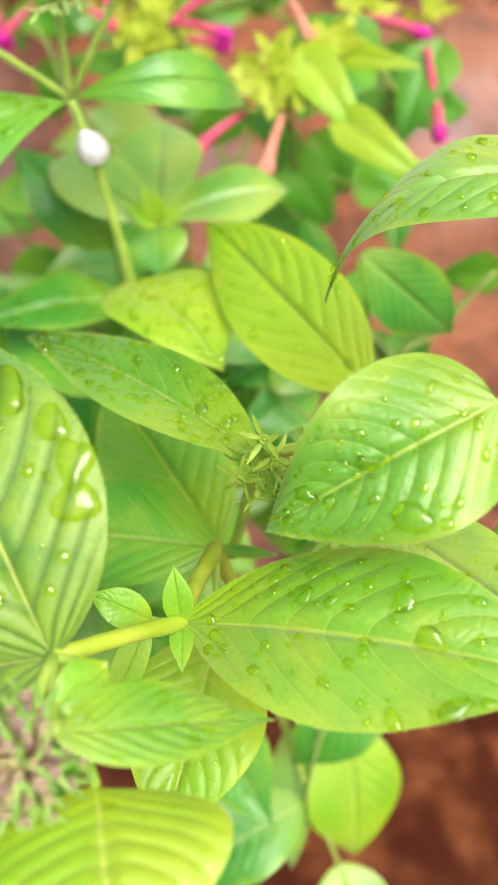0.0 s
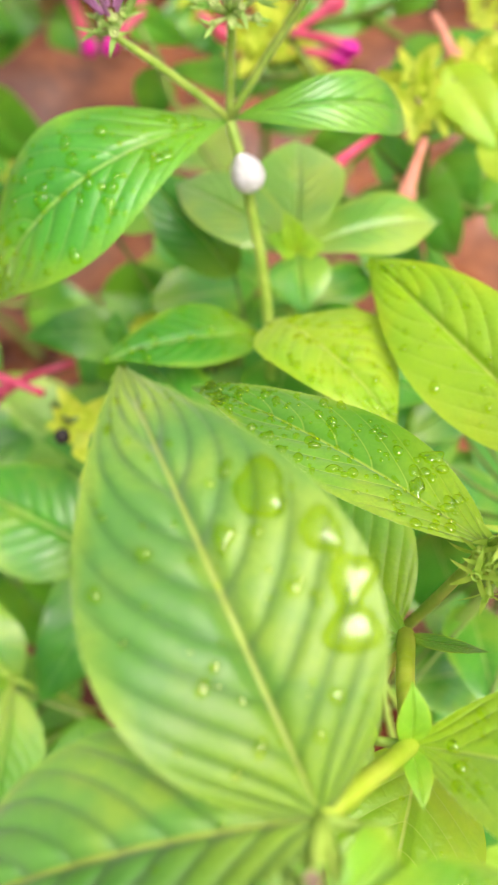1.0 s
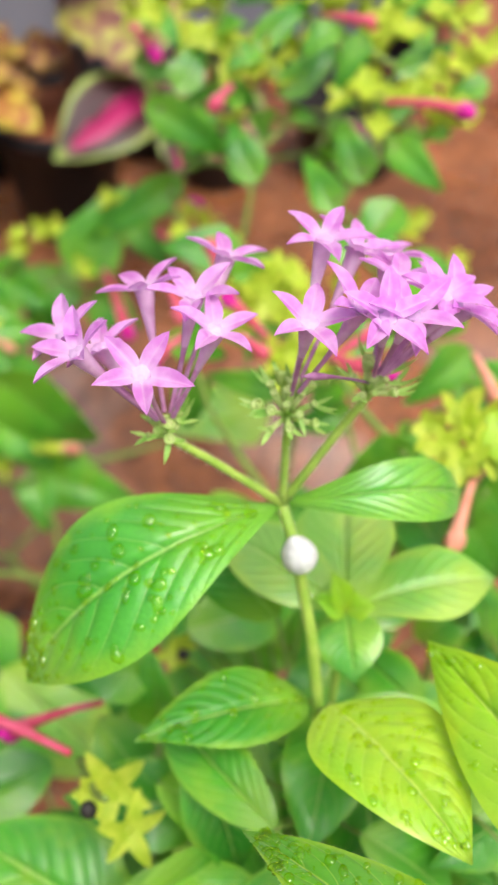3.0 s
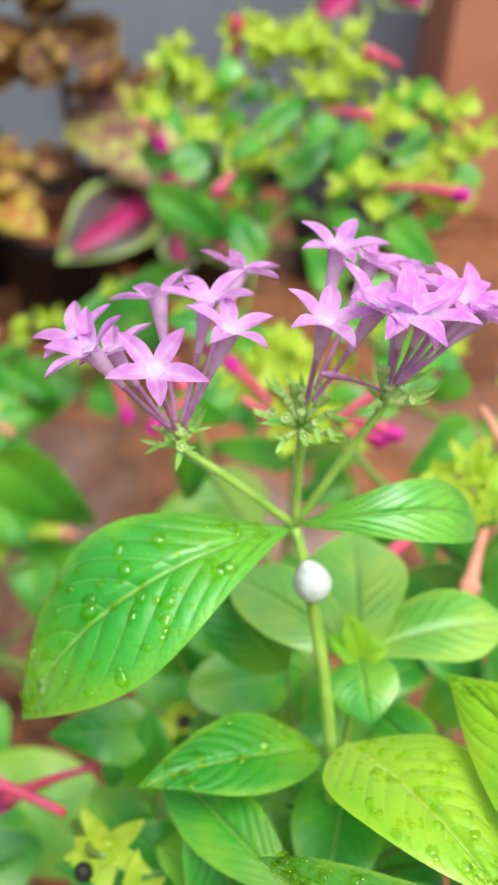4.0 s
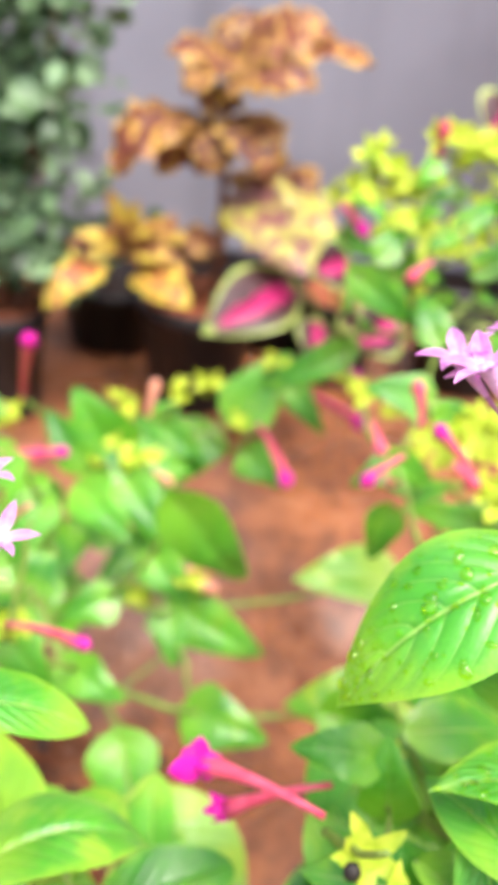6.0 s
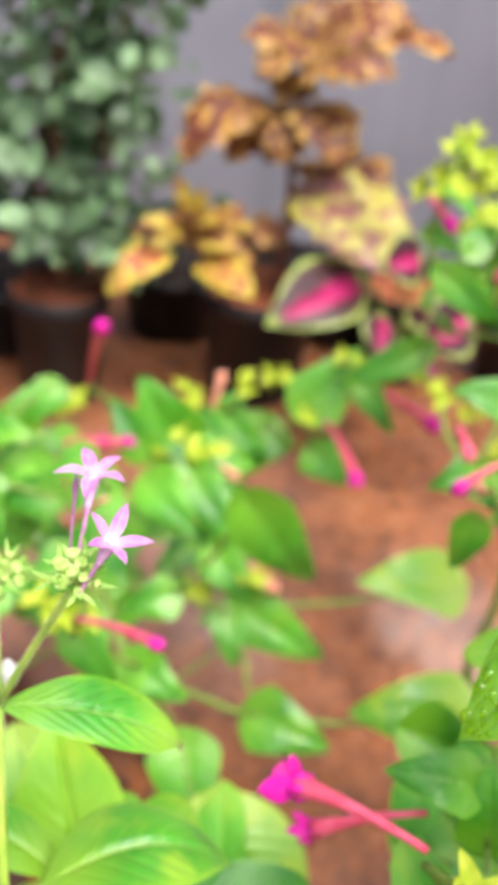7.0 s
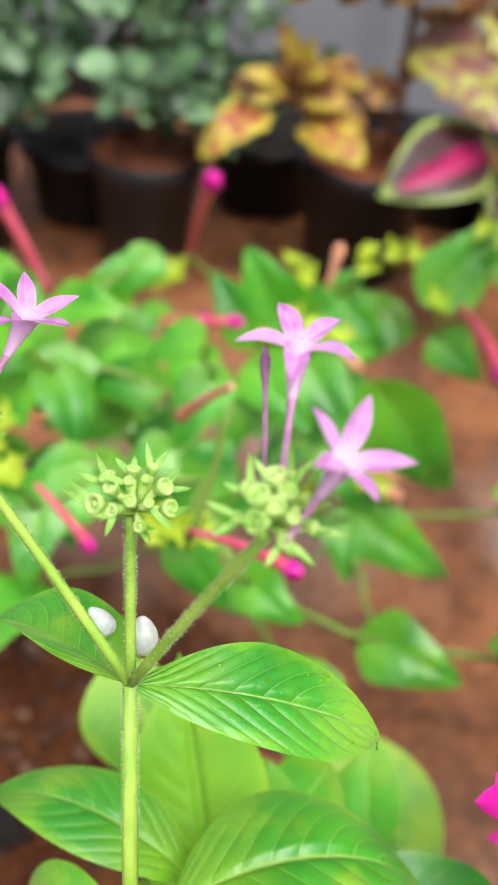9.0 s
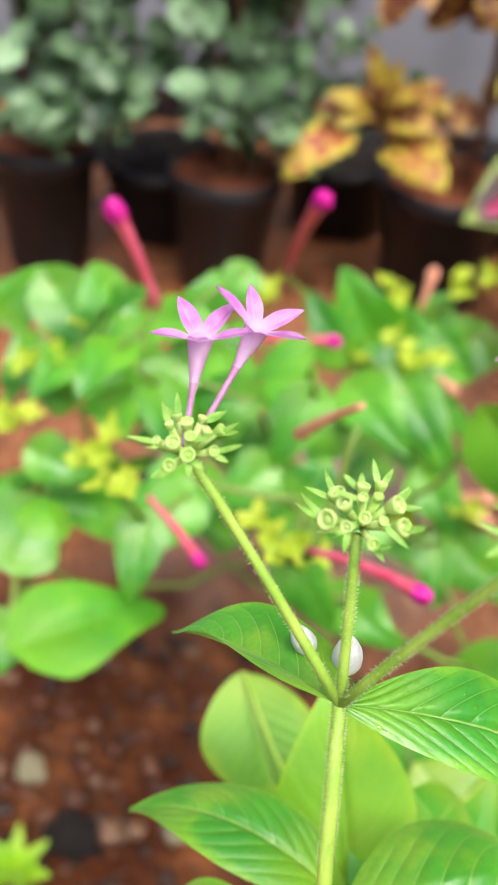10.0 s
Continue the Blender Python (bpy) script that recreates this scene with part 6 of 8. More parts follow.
leaf(middle, 'h', (-0.2253, 0.6607, 0.3578), (-0.1849, 0.6644, 0.3210), 0.0341, (0.65, -0.33, 0.68), 0.06, 0.12)
leaf(middle, 'h', (-0.4095, 0.6293, 0.2697), (-0.3979, 0.5842, 0.2495), 0.0368, (-0.02, -0.41, 0.91), 0.12, 0.19)
leaf(middle, 'h', (-0.2598, 0.7510, 0.3233), (-0.3029, 0.7445, 0.3227), 0.0319, (0.07, -0.52, 0.85), 0.10, 0.14)
leaf(middle, 'h', (-0.2656, 0.7614, 0.2486), (-0.2566, 0.7960, 0.2624), 0.0265, (0.32, -0.42, 0.85), 0.11, 0.19)
leaf(middle, 'h', (-0.3295, 0.7597, 0.2087), (-0.3830, 0.7452, 0.2108), 0.0401, (0.24, -0.80, 0.55), 0.11, 0.08)
leaf(middle, 'h', (-0.1787, 0.7380, 0.1348), (-0.2298, 0.7168, 0.1457), 0.0381, (0.41, -0.69, 0.60), 0.06, 0.12)
leaf(middle, 'h', (-0.3184, 0.6684, 0.2478), (-0.2761, 0.6844, 0.2169), 0.0351, (0.63, -0.31, 0.71), 0.06, 0.13)
leaf(middle, 'h', (-0.2384, 0.7130, 0.1921), (-0.2714, 0.6915, 0.2018), 0.0285, (0.36, -0.14, 0.92), 0.08, 0.16)
leaf(middle, 'h', (-0.2621, 0.7562, 0.2269), (-0.3148, 0.7754, 0.2228), 0.0436, (-0.27, -0.57, 0.78), 0.10, 0.14)
leaf(middle, 'h', (-0.3663, 0.6814, 0.2586), (-0.4066, 0.6994, 0.2680), 0.0337, (-0.05, -0.55, 0.84), 0.10, 0.12)
leaf(middle, 'h', (-0.2874, 0.7954, 0.3389), (-0.2814, 0.7500, 0.3373), 0.0344, (-0.72, -0.12, 0.68), 0.13, 0.12)
leaf(middle, 'h', (-0.3657, 0.7720, 0.3105), (-0.3813, 0.7379, 0.2971), 0.0262, (0.15, -0.42, 0.90), 0.11, 0.10)
leaf(middle, 'h', (-0.3149, 0.6382, 0.3077), (-0.3565, 0.6214, 0.2978), 0.0312, (0.06, -0.61, 0.79), 0.09, 0.13)
leaf(middle, 'h', (-0.3939, 0.7671, 0.3077), (-0.4278, 0.7247, 0.2925), 0.0371, (0.47, -0.61, 0.64), 0.12, 0.17)
leaf(middle, 'h', (-0.2511, 0.7140, 0.3357), (-0.2001, 0.7153, 0.3210), 0.0352, (0.24, -0.60, 0.77), 0.06, 0.17)
leaf(middle, 'h', (-0.3426, 0.6150, 0.2851), (-0.2927, 0.6175, 0.2707), 0.0399, (0.23, -0.69, 0.69), 0.14, 0.07)
leaf(middle, 'h', (-0.3324, 0.6778, 0.2297), (-0.2846, 0.6784, 0.2328), 0.0340, (-0.04, -0.61, 0.79), 0.06, 0.08)
leaf(middle, 'h', (-0.3926, 0.6984, 0.1426), (-0.3982, 0.7410, 0.1606), 0.0346, (0.23, -0.35, 0.91), 0.08, 0.12)
leaf(middle, 'h', (-0.3279, 0.7479, 0.2840), (-0.3085, 0.7216, 0.2529), 0.0294, (0.59, -0.40, 0.70), 0.06, 0.13)
leaf(middle, 'h', (-0.4108, 0.6876, 0.1745), (-0.4524, 0.6603, 0.1704), 0.0350, (0.29, -0.56, 0.78), 0.14, 0.17)
leaf(middle, 'h', (-0.3442, 0.6779, 0.1673), (-0.3961, 0.6799, 0.1829), 0.0402, (0.16, -0.75, 0.64), 0.09, 0.16)
grow_stems(middle, (-0.22, 0.66, 0.0), 0.0026, None, ((-0.3355, 0.7201, 0.3936), (-0.1525, 0.7481, 0.3641), (-0.2059, 0.7863, 0.3724), (-0.2158, 0.6116, 0.2867)))

left_bush = thing("four_o_clock_plant", (-0.50, 0.62, 0.0), "four o'clock plant with large heart-shaped leaves", "plant", "four o'clock plants")
tube_flower(left_bush, (-0.276, 0.418, 0.437), (-0.23, 0.388, 0.458), 0.0028)
tube_flower(left_bush, (-0.3563, 0.4521, 0.4146), (-0.327, 0.437, 0.396), 0.0027)
tube_flower(left_bush, (-0.265, 0.441, 0.5), (-0.289, 0.462, 0.463), 0.0028, SALMON, 0.9, 0.03, SALMON)
tube_flower(left_bush, (-0.3878, 0.5747, 0.4406), (-0.4089, 0.5665, 0.4993), 0.0044)
tube_flower(left_bush, (-0.3236, 0.6469, 0.3837), (-0.2911, 0.6525, 0.3881), 0.0035)
for c, sd in (((-0.3718, 0.4591, 0.4134), (-0.3599, 0.4547, 0.4241)), ((-0.4513, 0.6256, 0.3994), None), ((-0.2303, 0.6678, 0.3760), None), ((-0.2446, 0.6711, 0.3798), None), ((-0.1879, 0.6088, 0.3061), None), ((-0.2786, 0.4266, 0.4272), None), ((-0.2932, 0.4426, 0.4157), None), ((-0.4614, 0.5649, 0.3938), None), ((-0.3997, 0.5040, 0.3887), None), ((-0.4604, 0.5263, 0.3804), None)):
    bract_cluster(left_bush, c, 3, 0.013, sd)
tube_flower(left_bush, (-0.2212, 0.6629, 0.3698), (-0.2085, 0.6580, 0.3645), 0.0035, SALMON, 0.9, 0.05, SALMON)
leaf(left_bush, 'h', (-0.3994, 0.4013, 0.3509), (-0.3469, 0.4562, 0.3288), 0.0540, (0.25, 0.09, 0.96), 0.12, 0.10)
leaf(left_bush, 'h', (-0.3649, 0.4740, 0.3756), (-0.3632, 0.4394, 0.3456), 0.0283, (0.20, -0.64, 0.74), 0.10, 0.10)
leaf(left_bush, 'h', (-0.5065, 0.6165, 0.3848), (-0.4848, 0.6447, 0.4115), 0.0348, (0.37, -0.77, 0.52), 0.10, 0.10)
leaf(left_bush, 'h', (-0.4731, 0.6249, 0.4121), (-0.4259, 0.6041, 0.3572), 0.0417, (0.30, -0.77, 0.55), 0.10, 0.10)
leaf(left_bush, 'h', (-0.4269, 0.4486, 0.3485), (-0.4276, 0.4916, 0.3584), 0.0378, (0.36, -0.20, 0.91), 0.10, 0.10)
leaf(left_bush, 'h', (-0.4483, 0.5260, 0.3578), (-0.4081, 0.5291, 0.3432), 0.0303, (0.29, -0.68, 0.67), 0.10, 0.10)
leaf(left_bush, 'h', (-0.4424, 0.5766, 0.3641), (-0.4765, 0.5718, 0.3772), 0.0307, (0.33, -0.73, 0.60), 0.10, 0.10)
leaf(left_bush, 'h', (-0.3577, 0.6329, 0.3710), (-0.3319, 0.5927, 0.3466), 0.0344, (-0.06, -0.55, 0.84), 0.10, 0.15)
leaf(left_bush, 'h', (-0.3623, 0.7175, 0.3917), (-0.3805, 0.6964, 0.3628), 0.0306, (0.16, -0.84, 0.52), 0.10, 0.10)
leaf(left_bush, 'h', (-0.4111, 0.6181, 0.3690), (-0.3789, 0.6139, 0.3518), 0.0289, (0.22, -0.77, 0.60), 0.10, 0.10)
leaf(left_bush, 'h', (-0.2856, 0.4501, 0.3947), (-0.2574, 0.4407, 0.3597), 0.0263, (0.31, -0.83, 0.47), 0.10, 0.10)
leaf(left_bush, 'h', (-0.2506, 0.4784, 0.3393), (-0.2228, 0.4634, 0.3289), 0.0299, (-0.06, -0.64, 0.77), 0.10, 0.10)
leaf(left_bush, 'h', (-0.3493, 0.5020, 0.3705), (-0.3687, 0.4713, 0.3467), 0.0351, (0.19, -0.67, 0.72), 0.10, 0.10)
leaf(left_bush, 'h', (-0.3112, 0.5597, 0.3514), (-0.3397, 0.5367, 0.3316), 0.0361, (0.10, -0.72, 0.69), 0.10, 0.10)
leaf(left_bush, 'h', (-0.4224, 0.4264, 0.3298), (-0.4330, 0.3905, 0.3109), 0.0319, (0.32, -0.51, 0.80), 0.10, 0.10)
leaf(left_bush, 'h', (-0.2930, 0.5915, 0.3885), (-0.3112, 0.5597, 0.3514), 0.0347, (0.06, -0.77, 0.63), 0.10, 0.15)
leaf(left_bush, 'h', (-0.4751, 0.5991, 0.3691), (-0.4798, 0.5599, 0.3589), 0.0315, (-0.27, -0.21, 0.94), 0.11, 0.10)
leaf(left_bush, 'h', (-0.3516, 0.6186, 0.3305), (-0.3683, 0.5897, 0.3184), 0.0256, (-0.80, 0.24, 0.55), 0.12, 0.09)
leaf(left_bush, 'h', (-0.4262, 0.5901, 0.4136), (-0.3928, 0.5801, 0.4477), 0.0342, (-0.70, -0.45, 0.56), 0.14, 0.14)
leaf(left_bush, 'h', (-0.2894, 0.6748, 0.2928), (-0.2916, 0.6304, 0.2782), 0.0303, (0.49, -0.29, 0.82), 0.09, 0.14)
leaf(left_bush, 'h', (-0.4449, 0.5269, 0.3123), (-0.4684, 0.4929, 0.2818), 0.0365, (0.06, -0.69, 0.72), 0.08, 0.16)
leaf(left_bush, 'h', (-0.4247, 0.6051, 0.4363), (-0.4380, 0.5737, 0.4240), 0.0282, (0.39, -0.48, 0.79), 0.14, 0.06)
leaf(left_bush, 'h', (-0.3118, 0.6459, 0.3631), (-0.3144, 0.5961, 0.3448), 0.0369, (-0.38, -0.30, 0.87), 0.14, 0.17)
leaf(left_bush, 'h', (-0.4146, 0.6637, 0.3734), (-0.3637, 0.6578, 0.3800), 0.0358, (-0.17, -0.51, 0.85), 0.07, 0.14)
leaf(left_bush, 'h', (-0.4177, 0.5742, 0.3027), (-0.3845, 0.5600, 0.2915), 0.0289, (0.42, 0.31, 0.85), 0.12, 0.14)
leaf(left_bush, 'h', (-0.4182, 0.6522, 0.3647), (-0.4573, 0.6276, 0.3272), 0.0456, (-0.32, -0.61, 0.73), 0.13, 0.06)
leaf(left_bush, 'h', (-0.4713, 0.5947, 0.3860), (-0.4847, 0.5633, 0.3711), 0.0271, (0.43, -0.53, 0.73), 0.10, 0.14)
leaf(left_bush, 'h', (-0.4168, 0.5714, 0.3739), (-0.3914, 0.5279, 0.3782), 0.0376, (-0.27, -0.06, 0.96), 0.07, 0.11)
leaf(left_bush, 'h', (-0.3988, 0.5423, 0.3111), (-0.4466, 0.5208, 0.3224), 0.0412, (0.44, -0.67, 0.59), 0.09, 0.11)
leaf(left_bush, 'h', (-0.4164, 0.4859, 0.3448), (-0.4448, 0.4682, 0.3604), 0.0241, (0.57, -0.21, 0.80), 0.11, 0.06)
leaf(left_bush, 'h', (-0.4339, 0.6072, 0.2927), (-0.4346, 0.5686, 0.2713), 0.0282, (0.63, -0.39, 0.67), 0.11, 0.14)
leaf(left_bush, 'h', (-0.2744, 0.6263, 0.2447), (-0.3206, 0.6261, 0.2106), 0.0378, (-0.58, -0.22, 0.78), 0.08, 0.10)
leaf(left_bush, 'h', (-0.4385, 0.5840, 0.3827), (-0.3963, 0.5820, 0.3461), 0.0397, (0.61, -0.31, 0.72), 0.07, 0.16)
leaf(left_bush, 'h', (-0.2998, 0.5642, 0.4367), (-0.3286, 0.5570, 0.4154), 0.0259, (-0.42, -0.52, 0.74), 0.12, 0.06)
leaf(left_bush, 'h', (-0.5128, 0.5872, 0.2446), (-0.4704, 0.6062, 0.2664), 0.0338, (-0.43, -0.06, 0.90), 0.07, 0.16)
leaf(left_bush, 'h', (-0.3554, 0.5705, 0.3244), (-0.3967, 0.5408, 0.3108), 0.0404, (-0.45, 0.24, 0.86), 0.09, 0.17)
leaf(left_bush, 'h', (-0.3328, 0.6047, 0.2510), (-0.3794, 0.6163, 0.2487), 0.0353, (-0.09, -0.15, 0.98), 0.12, 0.11)
leaf(left_bush, 'h', (-0.4540, 0.6710, 0.3769), (-0.4096, 0.6594, 0.3394), 0.0373, (0.48, -0.49, 0.73), 0.08, 0.07)
leaf(left_bush, 'h', (-0.3509, 0.5469, 0.3511), (-0.3390, 0.5142, 0.3423), 0.0229, (0.25, -0.16, 0.95), 0.07, 0.08)
leaf(left_bush, 'h', (-0.4238, 0.5857, 0.2974), (-0.4617, 0.5552, 0.2969), 0.0366, (0.21, -0.28, 0.94), 0.09, 0.09)
leaf(left_bush, 'h', (-0.2870, 0.5541, 0.3240), (-0.3113, 0.5429, 0.2996), 0.0280, (-0.21, -0.79, 0.57), 0.12, 0.11)
leaf(left_bush, 'h', (-0.3892, 0.5803, 0.3828), (-0.3670, 0.5481, 0.3443), 0.0403, (0.58, -0.43, 0.69), 0.10, 0.07)
leaf(left_bush, 'h', (-0.4431, 0.5768, 0.3943), (-0.4542, 0.5374, 0.3866), 0.0294, (0.28, -0.26, 0.92), 0.06, 0.17)
leaf(left_bush, 'h', (-0.4961, 0.5542, 0.2399), (-0.5057, 0.5915, 0.2663), 0.0361, (0.25, -0.52, 0.82), 0.10, 0.18)
leaf(left_bush, 'h', (-0.4194, 0.5654, 0.3215), (-0.4157, 0.5208, 0.3027), 0.0342, (0.40, -0.33, 0.86), 0.06, 0.17)
leaf(left_bush, 'h', (-0.4070, 0.5620, 0.4169), (-0.4168, 0.5191, 0.4081), 0.0311, (-0.00, -0.20, 0.98), 0.14, 0.17)
grow_stems(left_bush, (-0.50, 0.62, 0.0), 0.0024, None, ((-0.3709, 0.4564, 0.4104), (-0.3873, 0.5731, 0.4380), (-0.276, 0.418, 0.432), (-0.265, 0.441, 0.49)))

back_bush = thing("four_o_clock_plant", (0.0, 0.62, 0.0), "tall four o'clock bush with yellow bracts and pink tubes", "plant", "four o'clock plants")
for c in ((-0.0676, 0.7476, 0.6089), (-0.0200, 0.7280, 0.6309), (0.0027, 0.7221, 0.6219), (0.0247, 0.7191, 0.6264), (0.0464, 0.6901, 0.6169), (0.0148, 0.6926, 0.6015), (0.0570, 0.6584, 0.5948), (-0.0242, 0.6680, 0.5730), (-0.0422, 0.7208, 0.5962), (0.0431, 0.6310, 0.5705), (0.0949, 0.6217, 0.5902), (-0.0517, 0.6940, 0.5768), (-0.0567, 0.7337, 0.5998), (-0.0320, 0.4791, 0.5334), (-0.0168, 0.4442, 0.5244), (-0.0362, 0.5007, 0.5282), (0.0365, 0.6883, 0.6030), (-0.0818, 0.7413, 0.5859), (0.0803, 0.6078, 0.5707)):
    bract_cluster(back_bush, c, 4, 0.0175)
for a, b, mat, e in (((-0.0308, 0.7228, 0.6069), (-0.0305, 0.7207, 0.6380), ROSE, ROSE), ((0.0481, 0.6086, 0.5743), (0.0887, 0.5850, 0.5787), ROSE, None), ((-0.0966, 0.6997, 0.5862), (-0.0835, 0.6753, 0.5780), ROSE, None), ((0.0204, 0.6792, 0.5968), (0.0465, 0.6623, 0.5978), ROSE, ROSE), ((0.0706, 0.6848, 0.6220), (0.0509, 0.6820, 0.6304), ROSE, ROSE), ((-0.0301, 0.4554, 0.5182), (-0.0558, 0.4676, 0.5467), ROSE, None), ((-0.0101, 0.4413, 0.5229), (0.012, 0.431, 0.525), ROSE, None), ((-0.0628, 0.4603, 0.5202), (-0.0770, 0.4617, 0.5191), SALMON, SALMON), ((-0.0573, 0.5031, 0.5272), (-0.0607, 0.5145, 0.5451), ROSE, ROSE), ((-0.0375, 0.6470, 0.5701), (-0.0482, 0.6441, 0.5601), ROSE, ROSE), ((-0.0841, 0.5136, 0.5213), (-0.0795, 0.4973, 0.5154), ROSE, ROSE)):
    tube_flower(back_bush, a, b, 0.0036 if Vector(a).y > 0.55 else 0.003, mat, 1.0, 0.05, e)
for c in ((0.0561, 0.7136, 0.5361), (0.0663, 0.6158, 0.4846), (0.0863, 0.5950, 0.5729), (0.0130, 0.6852, 0.5787), (-0.0765, 0.7523, 0.5879), (0.0582, 0.6172, 0.5753), (0.0483, 0.7348, 0.6261), (-0.0353, 0.7100, 0.5133), (-0.0218, 0.6345, 0.4232), (-0.0369, 0.6613, 0.3882), (0.0777, 0.6269, 0.6189), (-0.0515, 0.7117, 0.5980), (-0.0822, 0.6742, 0.6058), (0.0760, 0.6687, 0.6103), (0.0427, 0.5949, 0.5651), (0.0792, 0.6491, 0.4664), (-0.0183, 0.6485, 0.6475), (-0.0442, 0.6621, 0.4427), (0.0995, 0.5838, 0.4730), (0.0282, 0.7261, 0.6162), (0.0950, 0.6619, 0.4562), (-0.0601, 0.7386, 0.5509), (-0.0182, 0.5920, 0.4514), (-0.0252, 0.6575, 0.6380), (0.0435, 0.5714, 0.4992), (0.0969, 0.6293, 0.6135), (0.0347, 0.5954, 0.4561), (-0.0735, 0.6372, 0.4750)):
    bract_cluster(back_bush, c, 2, 0.012, None, (random.uniform(-0.5, 0.5), -0.5, 1))
leaf(back_bush, 'h', (-0.0745, 0.4683, 0.4935), (-0.0804, 0.4664, 0.4596), 0.0214, (-0.20, -0.98, 0.09), 0.10, 0.10)
leaf(back_bush, 'h', (-0.0785, 0.6942, 0.4739), (-0.1429, 0.6934, 0.4326), 0.0273, (-0.22, -0.91, 0.36), 0.10, 0.10)
leaf(back_bush, 'h', (-0.0835, 0.6635, 0.5483), (-0.0292, 0.6635, 0.5109), 0.0255, (0.18, -0.95, 0.25), 0.08, 0.10)
leaf(back_bush, 'h', (-0.0269, 0.6239, 0.5224), (-0.0389, 0.6574, 0.5427), 0.0252, (-0.30, -0.57, 0.77), 0.10, 0.10)
leaf(back_bush, 'h', (0.0191, 0.5900, 0.5194), (0.0055, 0.6237, 0.5340), 0.0212, (-0.43, -0.50, 0.75), 0.10, 0.10)
leaf(back_bush, 'h', (0.0359, 0.5945, 0.5363), (0.0263, 0.6286, 0.5547), 0.0238, (-0.39, -0.52, 0.76), 0.10, 0.10)
leaf(back_bush, 'h', (-0.0469, 0.5138, 0.5274), (-0.0190, 0.5305, 0.5237), 0.0203, (0.48, -0.67, 0.57), 0.10, 0.10)
leaf(back_bush, 'h', (-0.0306, 0.4458, 0.5058), (-0.0685, 0.4697, 0.4960), 0.0164, (-0.53, -0.61, 0.59), 0.10, 0.10)
leaf(back_bush, 'h', (0.0554, 0.5971, 0.5537), (0.0819, 0.5772, 0.5329), 0.0220, (-0.30, -0.85, 0.43), 0.10, 0.10)
leaf(back_bush, 'h', (-0.0684, 0.6682, 0.5618), (-0.0517, 0.6946, 0.5785), 0.0233, (0.21, -0.61, 0.76), 0.10, 0.10)
leaf(back_bush, 'h', (-0.0022, 0.6596, 0.5610), (0.0375, 0.6801, 0.5797), 0.0214, (0.14, -0.80, 0.58), 0.10, 0.10)
leaf(back_bush, 'h', (0.0627, 0.6303, 0.5834), (0.0977, 0.6442, 0.5925), 0.0158, (0.18, -0.81, 0.56), 0.10, 0.10)
leaf(back_bush, 'h', (-0.0171, 0.6719, 0.5865), (0.0148, 0.6926, 0.6015), 0.0192, (0.23, -0.77, 0.59), 0.10, 0.10)
leaf(back_bush, 'h', (0.0385, 0.6423, 0.5969), (0.0225, 0.6349, 0.5672), 0.0171, (-0.23, -0.91, 0.35), 0.10, 0.10)
leaf(back_bush, 'h', (0.0487, 0.4321, 0.5574), (0.0372, 0.4381, 0.5405), 0.0133, (-0.68, -0.71, 0.21), 0.10, 0.10)
leaf(back_bush, 'h', (-0.0420, 0.6974, 0.5836), (-0.0253, 0.6845, 0.5912), 0.0157, (-0.60, -0.37, 0.71), 0.13, 0.07)
leaf(back_bush, 'h', (0.1136, 0.6787, 0.5183), (0.0964, 0.6868, 0.5069), 0.0139, (-0.63, -0.54, 0.56), 0.13, 0.10)
leaf(back_bush, 'h', (0.0679, 0.7048, 0.5926), (0.0917, 0.6920, 0.5924), 0.0183, (-0.40, -0.75, 0.53), 0.07, 0.19)
leaf(back_bush, 'h', (-0.0654, 0.7030, 0.4882), (-0.0555, 0.7236, 0.4859), 0.0174, (0.69, -0.26, 0.68), 0.06, 0.15)
leaf(back_bush, 'h', (-0.0770, 0.7418, 0.6130), (-0.0605, 0.7503, 0.5943), 0.0167, (0.77, -0.13, 0.62), 0.10, 0.08)
leaf(back_bush, 'h', (0.0420, 0.7113, 0.5700), (0.0155, 0.7125, 0.5740), 0.0209, (0.14, -0.18, 0.97), 0.10, 0.07)
leaf(back_bush, 'h', (-0.0063, 0.7345, 0.5638), (-0.0256, 0.7595, 0.5606), 0.0244, (0.21, 0.28, 0.94), 0.05, 0.12)
leaf(back_bush, 'h', (0.0390, 0.7129, 0.5257), (0.0552, 0.7019, 0.5285), 0.0150, (-0.55, -0.69, 0.46), 0.14, 0.05)
leaf(back_bush, 'h', (-0.0766, 0.7301, 0.5061), (-0.0794, 0.7197, 0.4917), 0.0114, (-0.04, -0.81, 0.59), 0.12, 0.20)
leaf(back_bush, 'h', (0.0849, 0.6829, 0.5858), (0.0859, 0.6644, 0.5715), 0.0170, (-0.23, -0.60, 0.77), 0.09, 0.09)
leaf(back_bush, 'h', (0.0771, 0.6644, 0.6150), (0.0924, 0.6493, 0.6113), 0.0158, (-0.43, -0.60, 0.67), 0.07, 0.13)
leaf(back_bush, 'h', (-0.0217, 0.6517, 0.5234), (-0.0475, 0.6581, 0.5253), 0.0169, (-0.03, -0.39, 0.92), 0.12, 0.09)
leaf(back_bush, 'h', (-0.0204, 0.7795, 0.5437), (-0.0402, 0.7866, 0.5319), 0.0155, (-0.55, -0.63, 0.54), 0.12, 0.17)
leaf(back_bush, 'h', (-0.0124, 0.6945, 0.5269), (-0.0144, 0.6694, 0.5206), 0.0177, (-0.27, -0.22, 0.94), 0.06, 0.19)
